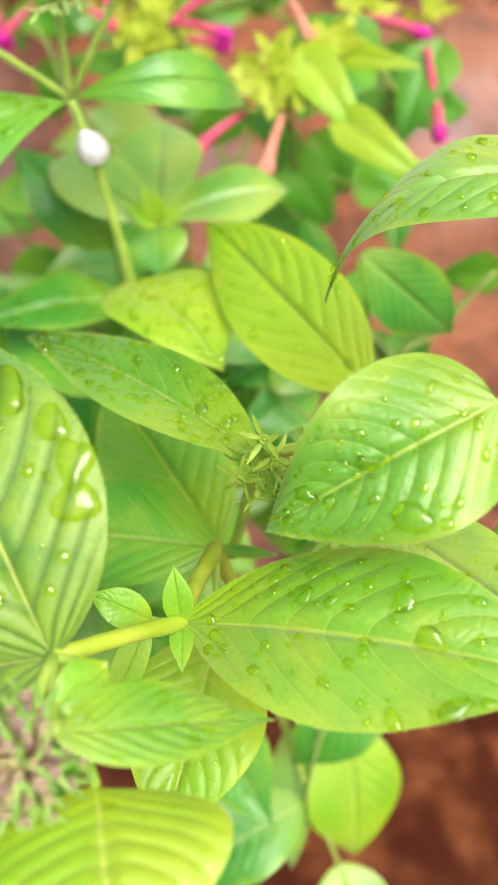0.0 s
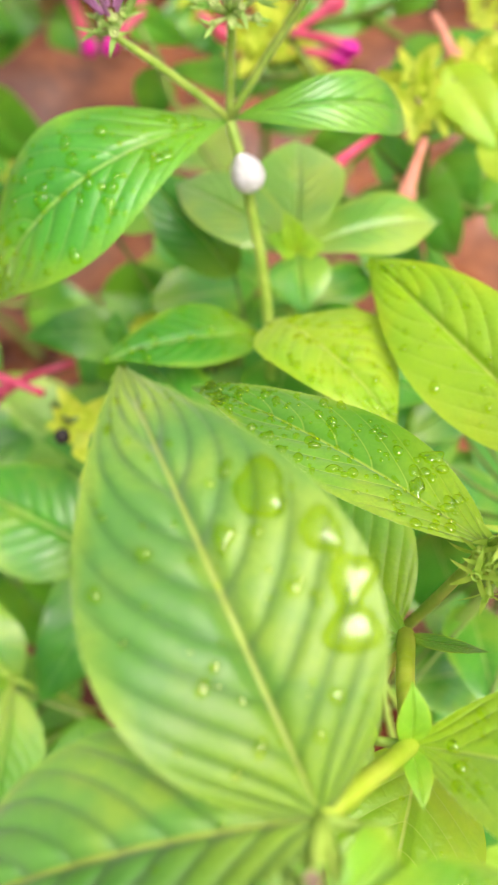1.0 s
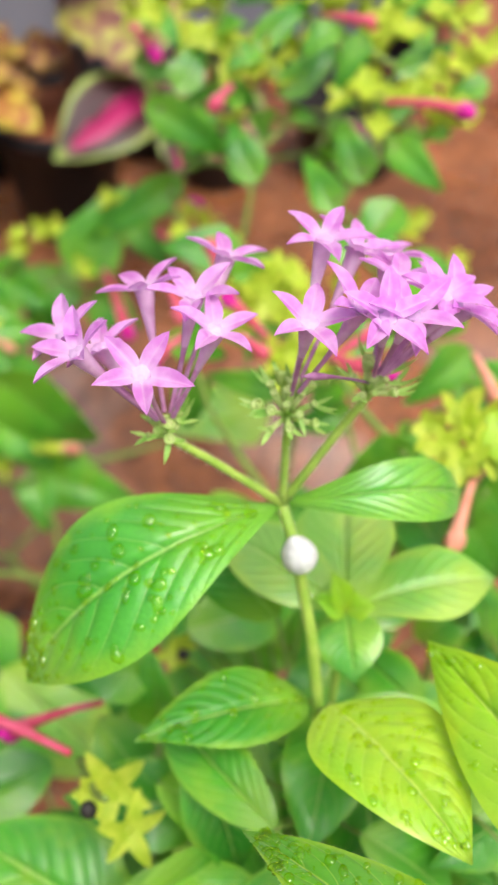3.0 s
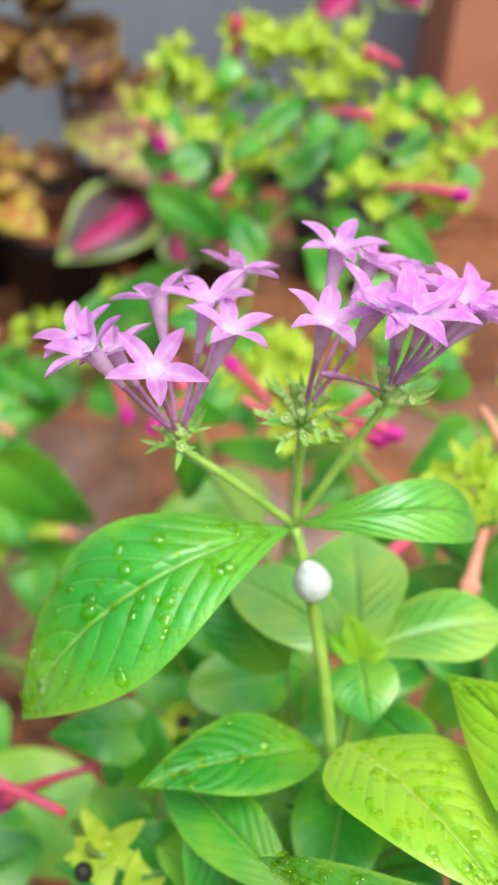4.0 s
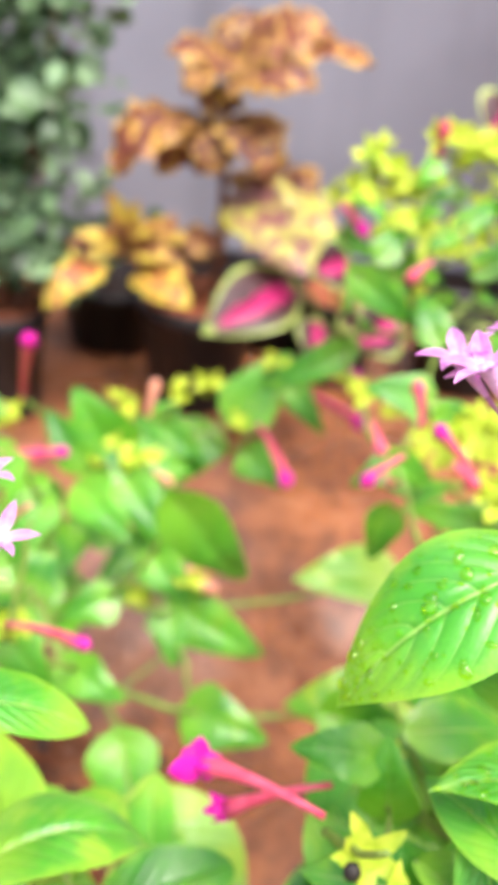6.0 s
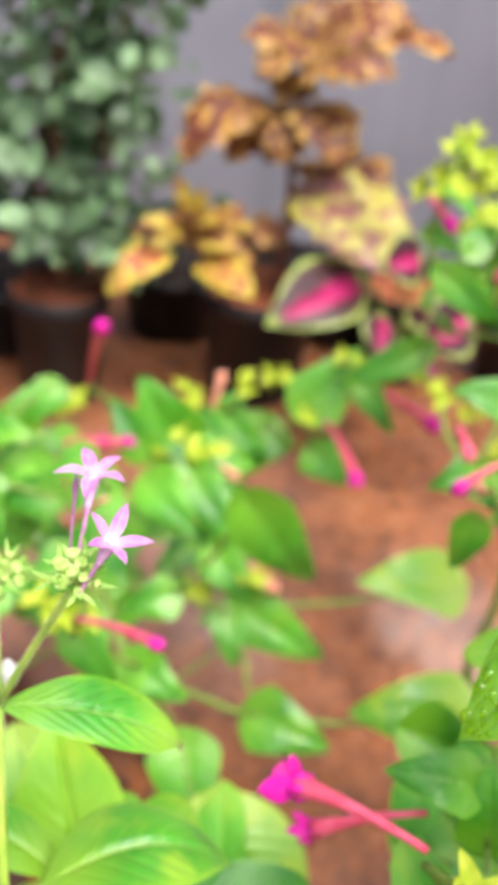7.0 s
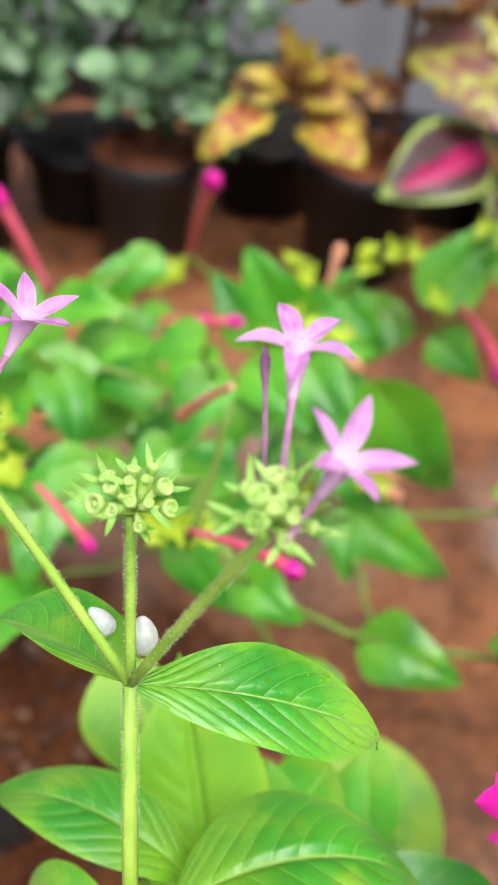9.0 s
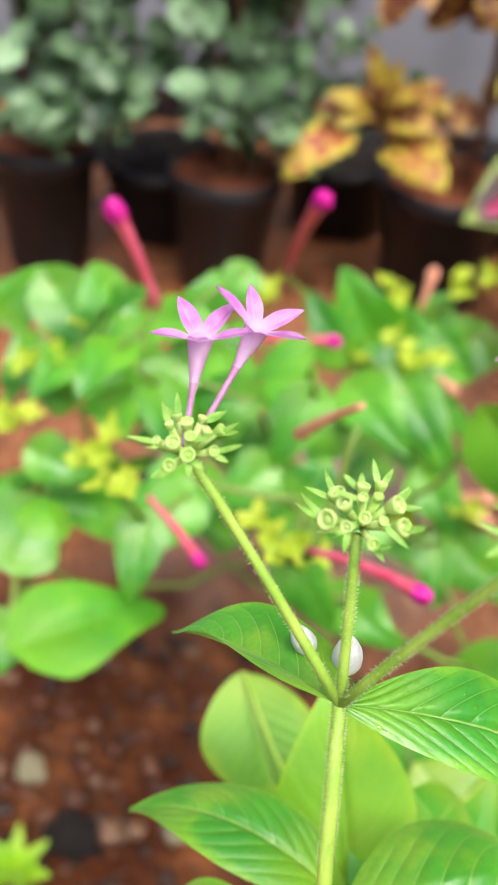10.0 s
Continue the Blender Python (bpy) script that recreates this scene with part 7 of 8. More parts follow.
leaf(back_bush, 'h', (-0.0452, 0.7886, 0.5688), (-0.0531, 0.7700, 0.5705), 0.0149, (-0.15, 0.15, 0.98), 0.14, 0.08)
leaf(back_bush, 'h', (-0.0353, 0.7561, 0.5106), (-0.0678, 0.7577, 0.5051), 0.0209, (-0.12, -0.88, 0.46), 0.07, 0.10)
leaf(back_bush, 'h', (-0.0844, 0.6946, 0.5953), (-0.0676, 0.6743, 0.5806), 0.0213, (0.25, -0.42, 0.87), 0.14, 0.06)
leaf(back_bush, 'h', (-0.0320, 0.7109, 0.6173), (-0.0463, 0.7030, 0.6014), 0.0170, (0.00, -0.90, 0.44), 0.14, 0.12)
leaf(back_bush, 'h', (0.0318, 0.6792, 0.5224), (0.0593, 0.6799, 0.5098), 0.0207, (0.40, -0.34, 0.85), 0.05, 0.07)
leaf(back_bush, 'h', (-0.0538, 0.6749, 0.5450), (-0.0483, 0.6598, 0.5315), 0.0130, (0.25, -0.59, 0.76), 0.08, 0.06)
leaf(back_bush, 'h', (-0.0431, 0.7001, 0.5483), (-0.0173, 0.6831, 0.5395), 0.0229, (-0.33, -0.78, 0.53), 0.09, 0.13)
leaf(back_bush, 'h', (0.0132, 0.7810, 0.5523), (0.0370, 0.7576, 0.5573), 0.0225, (0.00, 0.21, 0.98), 0.07, 0.16)
leaf(back_bush, 'h', (-0.0346, 0.6577, 0.5525), (-0.0431, 0.6754, 0.5655), 0.0167, (0.41, -0.40, 0.82), 0.09, 0.19)
leaf(back_bush, 'h', (0.0216, 0.6503, 0.6007), (0.0032, 0.6440, 0.5835), 0.0181, (-0.43, -0.59, 0.68), 0.11, 0.20)
leaf(back_bush, 'h', (-0.0221, 0.6673, 0.5829), (-0.0400, 0.6573, 0.5746), 0.0169, (-0.03, -0.61, 0.80), 0.10, 0.11)
leaf(back_bush, 'h', (0.0313, 0.6878, 0.5052), (0.0412, 0.6700, 0.4983), 0.0162, (-0.44, -0.53, 0.72), 0.12, 0.20)
leaf(back_bush, 'h', (0.1391, 0.7156, 0.5277), (0.1097, 0.7076, 0.5217), 0.0207, (0.05, -0.71, 0.71), 0.07, 0.19)
leaf(back_bush, 'h', (-0.0937, 0.6997, 0.5628), (-0.0683, 0.6944, 0.5506), 0.0183, (0.10, -0.82, 0.56), 0.14, 0.18)
leaf(back_bush, 'h', (0.0000, 0.7528, 0.5861), (-0.0280, 0.7510, 0.5766), 0.0186, (-0.21, -0.63, 0.75), 0.13, 0.17)
leaf(back_bush, 'h', (0.0963, 0.6870, 0.5119), (0.0795, 0.6754, 0.5095), 0.0154, (0.36, -0.66, 0.66), 0.07, 0.15)
leaf(back_bush, 'h', (0.0691, 0.6829, 0.5311), (0.0966, 0.6878, 0.5389), 0.0223, (-0.09, -0.69, 0.72), 0.08, 0.19)
leaf(back_bush, 'h', (0.1223, 0.7602, 0.5753), (0.1314, 0.7428, 0.5585), 0.0161, (-0.58, -0.70, 0.41), 0.13, 0.13)
leaf(back_bush, 'h', (0.0033, 0.6629, 0.5423), (0.0205, 0.6643, 0.5340), 0.0120, (0.42, -0.48, 0.77), 0.08, 0.13)
leaf(back_bush, 'h', (0.1257, 0.6620, 0.5567), (0.1000, 0.6688, 0.5451), 0.0215, (-0.46, -0.47, 0.75), 0.10, 0.15)
leaf(back_bush, 'h', (0.0741, 0.4773, 0.4915), (0.0409, 0.4634, 0.4708), 0.0261, (0.07, -0.88, 0.47), 0.06, 0.13)
leaf(back_bush, 'h', (-0.0177, 0.5628, 0.4478), (-0.0391, 0.5419, 0.4375), 0.0220, (-0.41, -0.03, 0.91), 0.14, 0.18)
leaf(back_bush, 'h', (-0.0489, 0.5367, 0.5255), (-0.0871, 0.5384, 0.5308), 0.0285, (0.07, -0.65, 0.75), 0.09, 0.15)
leaf(back_bush, 'h', (-0.0020, 0.4766, 0.5114), (0.0329, 0.4685, 0.5128), 0.0249, (-0.18, -0.63, 0.76), 0.06, 0.19)
leaf(back_bush, 'h', (0.0442, 0.5337, 0.4809), (0.0773, 0.5308, 0.4837), 0.0253, (-0.12, -0.73, 0.67), 0.10, 0.11)
leaf(back_bush, 'h', (-0.0056, 0.4964, 0.4796), (-0.0323, 0.4809, 0.4636), 0.0250, (0.06, -0.76, 0.65), 0.09, 0.10)
leaf(back_bush, 'h', (0.0579, 0.5415, 0.4971), (0.0309, 0.5075, 0.4865), 0.0333, (0.03, -0.32, 0.95), 0.09, 0.15)
leaf(back_bush, 'h', (0.0583, 0.5785, 0.4941), (0.0403, 0.5458, 0.4757), 0.0293, (0.38, -0.60, 0.70), 0.14, 0.10)
leaf(back_bush, 'h', (0.0447, 0.5504, 0.5401), (0.0223, 0.5335, 0.5176), 0.0280, (-0.38, -0.52, 0.77), 0.07, 0.19)
leaf(back_bush, 'h', (-0.0463, 0.5835, 0.4496), (-0.0796, 0.5663, 0.4398), 0.0255, (0.15, -0.69, 0.71), 0.11, 0.13)
leaf(back_bush, 'h', (0.0085, 0.4726, 0.4898), (-0.0115, 0.4608, 0.4649), 0.0242, (-0.64, -0.36, 0.68), 0.10, 0.12)
leaf(back_bush, 'h', (-0.0547, 0.5910, 0.4437), (-0.0322, 0.5665, 0.4277), 0.0260, (-0.20, -0.66, 0.72), 0.14, 0.14)
leaf(back_bush, 'h', (0.0728, 0.5696, 0.4918), (0.0946, 0.5382, 0.4734), 0.0289, (0.30, -0.32, 0.90), 0.07, 0.10)
leaf(back_bush, 'h', (0.0194, 0.5334, 0.5243), (-0.0066, 0.5514, 0.5325), 0.0209, (-0.23, -0.66, 0.72), 0.06, 0.17)
grow_stems(back_bush, (0.0, 0.62, 0.0), 0.0026, None, ((-0.0197, 0.7253, 0.6209), (0.0149, 0.6915, 0.5982), (0.0432, 0.6296, 0.5673), (-0.0218, 0.4515, 0.5155), (0.0951, 0.6204, 0.5871), (-0.0517, 0.6928, 0.5734)))

right_bush = thing("four_o_clock_plant", (0.06, 0.36, 0.0), "four o'clock plant with yellow bracts and salmon tubes", "plant", "four o'clock plants")
for c in ((0.0225, 0.3350, 0.5784), (0.0194, 0.3442, 0.5810), (0.0465, 0.3499, 0.5806), (0.0258, 0.3277, 0.5784), (0.1063, 0.4007, 0.5556), (-0.0269, 0.4407, 0.5347), (0.0736, 0.4123, 0.5551)):
    bract_cluster(right_bush, c, 3, 0.013)
for a, b, mat, e in (((0.007, 0.335, 0.563), (-0.016, 0.319, 0.56), ROSE, ROSE), ((0.0197, 0.3188, 0.5740), (0.0097, 0.2994, 0.5653), SALMON, SALMON), ((0.0986, 0.3766, 0.5543), (0.1002, 0.3443, 0.5333), ROSE, None), ((-0.0150, 0.4150, 0.5515), (0.0083, 0.4011, 0.5531), ROSE, None), ((0.0760, 0.4081, 0.5504), (0.0994, 0.3888, 0.5534), ROSE, None), ((0.0324, 0.3714, 0.5877), (0.0371, 0.3531, 0.5814), SALMON, SALMON), ((-0.0152, 0.4143, 0.5505), (0.0045, 0.4194, 0.5610), ROSE, ROSE), ((-0.0777, 0.4467, 0.5446), (-0.0950, 0.4382, 0.5345), ROSE, None), ((-0.0534, 0.4464, 0.5425), (-0.0423, 0.4409, 0.5345), ROSE, ROSE)):
    tube_flower(right_bush, a, b, 0.0028, mat, 1.0, 0.05, e)
leaf(right_bush, 'h', (0.0320, 0.3335, 0.5877), (0.0496, 0.3024, 0.5731), 0.0197, (-0.34, -0.55, 0.76), 0.10, 0.10, LIME)
leaf(right_bush, 'h', (0.0425, 0.3085, 0.5772), (0.0717, 0.2758, 0.5702), 0.0178, (-0.43, -0.54, 0.72), 0.15, 0.10, LIME)
leaf(right_bush, 'h', (0.0510, 0.3558, 0.5731), (0.0806, 0.3352, 0.5773), 0.0120, (-0.52, -0.63, 0.58), 0.10, 0.10, LIME)
leaf(right_bush, 'h', (0.0093, 0.3656, 0.5408), (-0.0141, 0.3726, 0.5147), 0.0214, (-0.55, -0.79, 0.28), 0.10, 0.10)
leaf(right_bush, 'h', (0.0435, 0.3494, 0.5311), (0.0617, 0.3441, 0.5021), 0.0259, (0.08, -0.97, 0.23), 0.10, 0.10)
leaf(right_bush, 'h', (0.0921, 0.3640, 0.5356), (0.1233, 0.3667, 0.5231), 0.0225, (0.28, -0.81, 0.52), 0.10, 0.10)
leaf(right_bush, 'h', (0.0288, 0.3291, 0.5350), (0.0481, 0.3215, 0.5046), 0.0246, (0.09, -0.95, 0.30), 0.10, 0.10)
leaf(right_bush, 'h', (0.0573, 0.3174, 0.5321), (0.0804, 0.3058, 0.5301), 0.0160, (-0.28, -0.67, 0.69), 0.10, 0.10)
leaf(right_bush, 'h', (0.0878, 0.2392, 0.5603), (0.0747, 0.2558, 0.5400), 0.0153, (-0.89, -0.29, 0.35), 0.10, 0.10)
leaf(right_bush, 'h', (0.0489, 0.2231, 0.5324), (0.0684, 0.2394, 0.5252), 0.0179, (0.42, -0.11, 0.90), 0.10, 0.10)
leaf(right_bush, 'h', (0.0344, 0.2448, 0.5433), (0.0635, 0.2765, 0.5253), 0.0179, (0.55, -0.03, 0.84), 0.10, 0.10)
leaf(right_bush, 'h', (-0.0834, 0.4453, 0.5431), (-0.0585, 0.4557, 0.5209), 0.0164, (0.53, -0.83, 0.20), 0.10, 0.10)
leaf(right_bush, 'h', (0.0885, 0.4035, 0.5289), (0.0653, 0.3874, 0.5115), 0.0243, (-0.26, -0.51, 0.82), 0.11, 0.10)
leaf(right_bush, 'h', (0.0934, 0.4082, 0.5301), (0.0937, 0.3756, 0.5232), 0.0219, (-0.36, -0.20, 0.91), 0.11, 0.07)
leaf(right_bush, 'h', (0.0950, 0.3906, 0.5296), (0.1091, 0.3654, 0.5145), 0.0220, (-0.58, -0.63, 0.52), 0.11, 0.08)
leaf(right_bush, 'h', (0.0860, 0.3455, 0.5121), (0.0764, 0.3071, 0.4964), 0.0301, (-0.35, -0.28, 0.89), 0.10, 0.06)
leaf(right_bush, 'h', (0.0071, 0.4603, 0.4699), (-0.0224, 0.4596, 0.4629), 0.0222, (-0.13, -0.76, 0.63), 0.07, 0.09)
leaf(right_bush, 'h', (0.0723, 0.3610, 0.5136), (0.0477, 0.3469, 0.4941), 0.0228, (-0.43, -0.39, 0.82), 0.05, 0.10)
leaf(right_bush, 'h', (0.0624, 0.3751, 0.5543), (0.0319, 0.3450, 0.5479), 0.0321, (0.13, -0.33, 0.93), 0.11, 0.15)
leaf(right_bush, 'h', (0.0854, 0.3779, 0.5208), (0.0493, 0.3715, 0.4978), 0.0285, (-0.49, -0.24, 0.84), 0.05, 0.10)
leaf(right_bush, 'h', (-0.0374, 0.3975, 0.4653), (0.0006, 0.3843, 0.4653), 0.0294, (-0.17, -0.50, 0.85), 0.12, 0.12)
leaf(right_bush, 'h', (0.0363, 0.4411, 0.4718), (0.0442, 0.4130, 0.4472), 0.0268, (0.63, -0.40, 0.66), 0.08, 0.18)
leaf(right_bush, 'h', (0.0364, 0.2993, 0.4963), (0.0286, 0.3309, 0.5188), 0.0252, (0.71, -0.29, 0.64), 0.10, 0.19)
leaf(right_bush, 'h', (0.0545, 0.3813, 0.4766), (0.0196, 0.3828, 0.4653), 0.0259, (-0.28, -0.52, 0.81), 0.08, 0.14)
leaf(right_bush, 'h', (0.0693, 0.3722, 0.5565), (0.0429, 0.3946, 0.5618), 0.0271, (-0.34, -0.58, 0.74), 0.10, 0.07)
leaf(right_bush, 'h', (0.0654, 0.4429, 0.5006), (0.0837, 0.4231, 0.4815), 0.0206, (-0.17, -0.76, 0.62), 0.06, 0.12)
leaf(right_bush, 'h', (0.1041, 0.3765, 0.5509), (0.0831, 0.3459, 0.5272), 0.0276, (-0.38, -0.39, 0.84), 0.10, 0.11)
leaf(right_bush, 'h', (0.0792, 0.4273, 0.5054), (0.1129, 0.4062, 0.5000), 0.0253, (0.05, -0.18, 0.98), 0.07, 0.09)
leaf(right_bush, 'h', (0.0117, 0.4084, 0.4594), (0.0247, 0.3717, 0.4474), 0.0285, (0.68, 0.00, 0.73), 0.06, 0.12)
leaf(right_bush, 'h', (0.0342, 0.3449, 0.5218), (0.0063, 0.3429, 0.5554), 0.0284, (0.75, -0.24, 0.61), 0.10, 0.12)
grow_stems(right_bush, (0.06, 0.36, 0.0), 0.0022, None, ((0.0255, 0.3370, 0.5737), (0.1002, 0.3811, 0.5524), (-0.0149, 0.4179, 0.5471)))


# ---- potted plants by the wall ----
def pot_parts(plant, c, r, h, soil=None):
    """A black plastic pot with a rolled rim, and red soil in it."""
    bm = bmesh.new()
    prof = ((0.74, 0.0), (0.76, 0.02), (0.93, 0.84), (1.02, 0.85), (1.04, 0.9), (1.04, 0.99), (1.0, 1.0), (0.95, 0.985), (0.93, 0.86), (0.9, 0.8))
    n = 40
    foot = bank(c[1] - r) - 0.004
    rings = [[bm.verts.new((c[0] + r * q * math.cos(2 * math.pi * k / n), c[1] + r * q * math.sin(2 * math.pi * k / n), foot + (h - foot) * z)) for k in range(n)] for q, z in prof]
    for a, b in zip(rings, rings[1:]):
        for k in range(n):
            bm.faces.new((a[k], a[(k + 1) % n], b[(k + 1) % n], b[k]))
    bm.faces.new(rings[0][::-1])
    part("pot", bm, BLACK_PLASTIC, plant, "black plastic nursery pot")
    bm = bmesh.new()
    vs = [[bm.verts.new((c[0] + r * 0.92 * q / 8 * math.cos(2 * math.pi * k / 36), c[1] + r * 0.92 * q / 8 * math.sin(2 * math.pi * k / 36), h * 0.97 + 0.012 * noise.noise(Vector((q * 0.9 * math.cos(k / 5.73), q * 0.9 * math.sin(k / 5.73), c[0]))))) for k in range(36)] for q in range(1, 9)]
    mid = bm.verts.new((c[0], c[1], h * 0.99))
    for k in range(36):
        bm.faces.new((mid, vs[0][k], vs[0][(k + 1) % 36]))
    for a, b in zip(vs, vs[1:]):
        for k in range(36):
            bm.faces.new((a[k], b[k], b[(k + 1) % 36], a[(k + 1) % 36]))
    part("soil", bm, soil or POT_SOIL, plant, "crumbly potting soil")


def shrub(c, r, h, centre, size, count, seed, label):
    plant = thing("potted_shrub", (c[0], c[1], 0.0), label, "potted plant", "potted shrubs")
    pot_parts(plant, c, r, h)
    rnd = random.Random(seed)
    root = Vector((c[0], c[1], h * 0.9))
    tips = []
    for k in range(16):
        a = rnd.uniform(0, 6.28)
        q = Vector((math.cos(a) * size[0] * rnd.uniform(0.2, 0.9), math.sin(a) * size[1] * rnd.uniform(0.2, 0.9), rnd.uniform(-0.75, 0.95) * size[2])) + Vector(centre)
        stem(plant, bend(root, q, 0.05, 8, 0.02), 0.004, 0.0012, WOOD, 6, "branch")
        tips.append((root, q))
    # each leaf is small and far off: one crown
    bm = bmesh.new()
    for k in range(count):
        root_, q = rnd.choice(tips)
        p = root_.lerp(q, rnd.uniform(0.45, 1.05)) + Vector([max(-0.05, min(0.05, rnd.gauss(0, 0.03))) for _ in range(3)])
        p.z = max(p.z, h + 0.02 + 0.06 * rnd.random())
        if p.z < h + 0.12 and p.x > c[0] + 0.14:
            continue
        n = Vector((rnd.gauss(0, 0.6), rnd.gauss(-0.4, 0.5), 0.8)).normalized()
        ax = n.orthogonal().normalized()
        a = rnd.uniform(0, 6.28)
        ax = ax * math.cos(a) + n.cross(ax) * math.sin(a)
        L = rnd.choice((0.016, 0.02, 0.026, 0.032, 0.04))
        m = frame_of(p, ax, n)
        sheet(bm, 5, 4, lambda u, v: m @ Vector((v * 0.42 * L * math.sin(math.pi * (0.06 + 0.9 * u)) ** 0.55, u * L, 0.1 * L * abs(v) - 0.2 * L * u * u)))
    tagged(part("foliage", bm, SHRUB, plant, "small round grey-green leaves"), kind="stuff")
    return plant


POT_A, POT_B, POT_C, POT_D = (-0.704, 1.160), (-0.473, 1.160), (-0.211, 1.240), (0.000, 1.330)
PR, PH = 0.066, 0.27
shrub(POT_A, PR, PH, (-0.661, 1.180, 0.50), (0.19, 0.11, 0.27), 900, 5, "dense grey-green leafy shrub in a black plastic pot")
shrub(POT_B, PR, PH, (-0.405, 1.190, 0.52), (0.19, 0.1, 0.28), 900, 9, "loose grey-green leafy shrub in a black plastic pot")

# extra pots added to blacken the gaps in the row
for k, (x, y, r) in enumerate((((POT_A[0] + POT_B[0]) / 2, POT_A[1] + 0.13, 0.085), ((POT_B[0] + POT_C[0]) / 2 - 0.01, POT_B[1] + 0.24, 0.09), ((POT_C[0] + POT_D[0]) / 2 + 0.02, POT_C[1] + 0.2, 0.09), (POT_D[0] + 0.2, POT_D[1] + 0.02, 0.09), (POT_A[0] - 0.2, POT_A[1] + 0.1, 0.09))):
    spare = thing("plant_pot", (x, y, 0.0), "black plastic pot added to fill a dark gap, its soil coloured as shade", "plant pot", "bare pots")
    pot_parts(spare, (x, y), r, 0.22, DARK_STONE_SHADED_SOIL)

coleus = thing("potted_coleus", (POT_C[0], POT_C[1], 0.0), "copper and yellow coleus in a black plastic pot", "potted plant")
pot_parts(coleus, POT_C, 0.085, PH)
CT = Vector((-0.1852, 1.2480, 0.5645))
cstem = [(POT_C[0], POT_C[1], 0.2), (-0.1853, 1.2592, 0.3137), (-0.1907, 1.2559, 0.4255), (-0.1885, 1.2454, 0.5025), CT]
stem(coleus, cstem, 0.006, 0.004, WOOD)


def coleus_leaf(base, tip, width, mat, n=(0, -0.6, 0.8), arch=0.15):
    leaf(coleus, "c", base, tip, width, n, arch, 0.1, mat, 1.0)
    b = Vector(base)
    q = min([Vector(p) for p in cstem] + [Vector((-0.3025, 1.2078, 0.3404))], key=lambda a: (a - b).length)
    if (q - b).length > 0.004:
        stem(coleus, bend(q, b, -0.05, 5), 0.002, 0.0015, WOOD, 6, "petiole")


coleus_leaf((-0.2296, 1.2369, 0.5089), (-0.3210, 1.1543, 0.4508), 0.085, COLEUS, (-0.3, -0.6, 0.75), 0.22)
coleus_leaf((-0.1766, 1.2371, 0.5123), (-0.1363, 1.1604, 0.4648), 0.085, COLEUS, (0.2, -0.8, 0.55), 0.2)
coleus_leaf((-0.2020, 1.2356, 0.5031), (-0.2032, 1.1809, 0.4532), 0.07, COLEUS, (0.0, -0.8, 0.55), 0.2)
coleus_leaf((-0.2146, 1.2540, 0.4939), (-0.2739, 1.2164, 0.4367), 0.05, COLEUS, (0.0, -0.8, 0.55))
coleus_leaf((-0.1819, 1.2441, 0.5444), (-0.0240, 1.1962, 0.5964), 0.075, COLEUS, (0.1, -0.4, 0.9), 0.2)
coleus_leaf((-0.1896, 1.2557, 0.5503), (-0.2640, 1.2104, 0.5849), 0.07, COLEUS, (-0.1, -0.5, 0.85), 0.2)
coleus_leaf((-0.1821, 1.2545, 0.5453), (-0.1304, 1.1852, 0.5713), 0.09, COLEUS, (0.0, -0.7, 0.7), 0.2)
coleus_leaf((-0.1873, 1.2568, 0.5565), (-0.1688, 1.2969, 0.6238), 0.08, COLEUS, (0.0, -0.7, 0.7))
coleus_leaf((-0.1798, 1.2490, 0.5709), (-0.0716, 1.2070, 0.6196), 0.09, COLEUS, (0.1, -0.6, 0.8), 0.2)
coleus_leaf((-0.1871, 1.2500, 0.5758), (-0.2388, 1.1837, 0.5467), 0.07, COLEUS, (-0.2, -0.7, 0.7), 0.2)
coleus_leaf((-0.1984, 1.2342, 0.3596), (-0.2264, 1.1859, 0.3447), 0.05, COLEUS, (0.1, -0.7, 0.7))
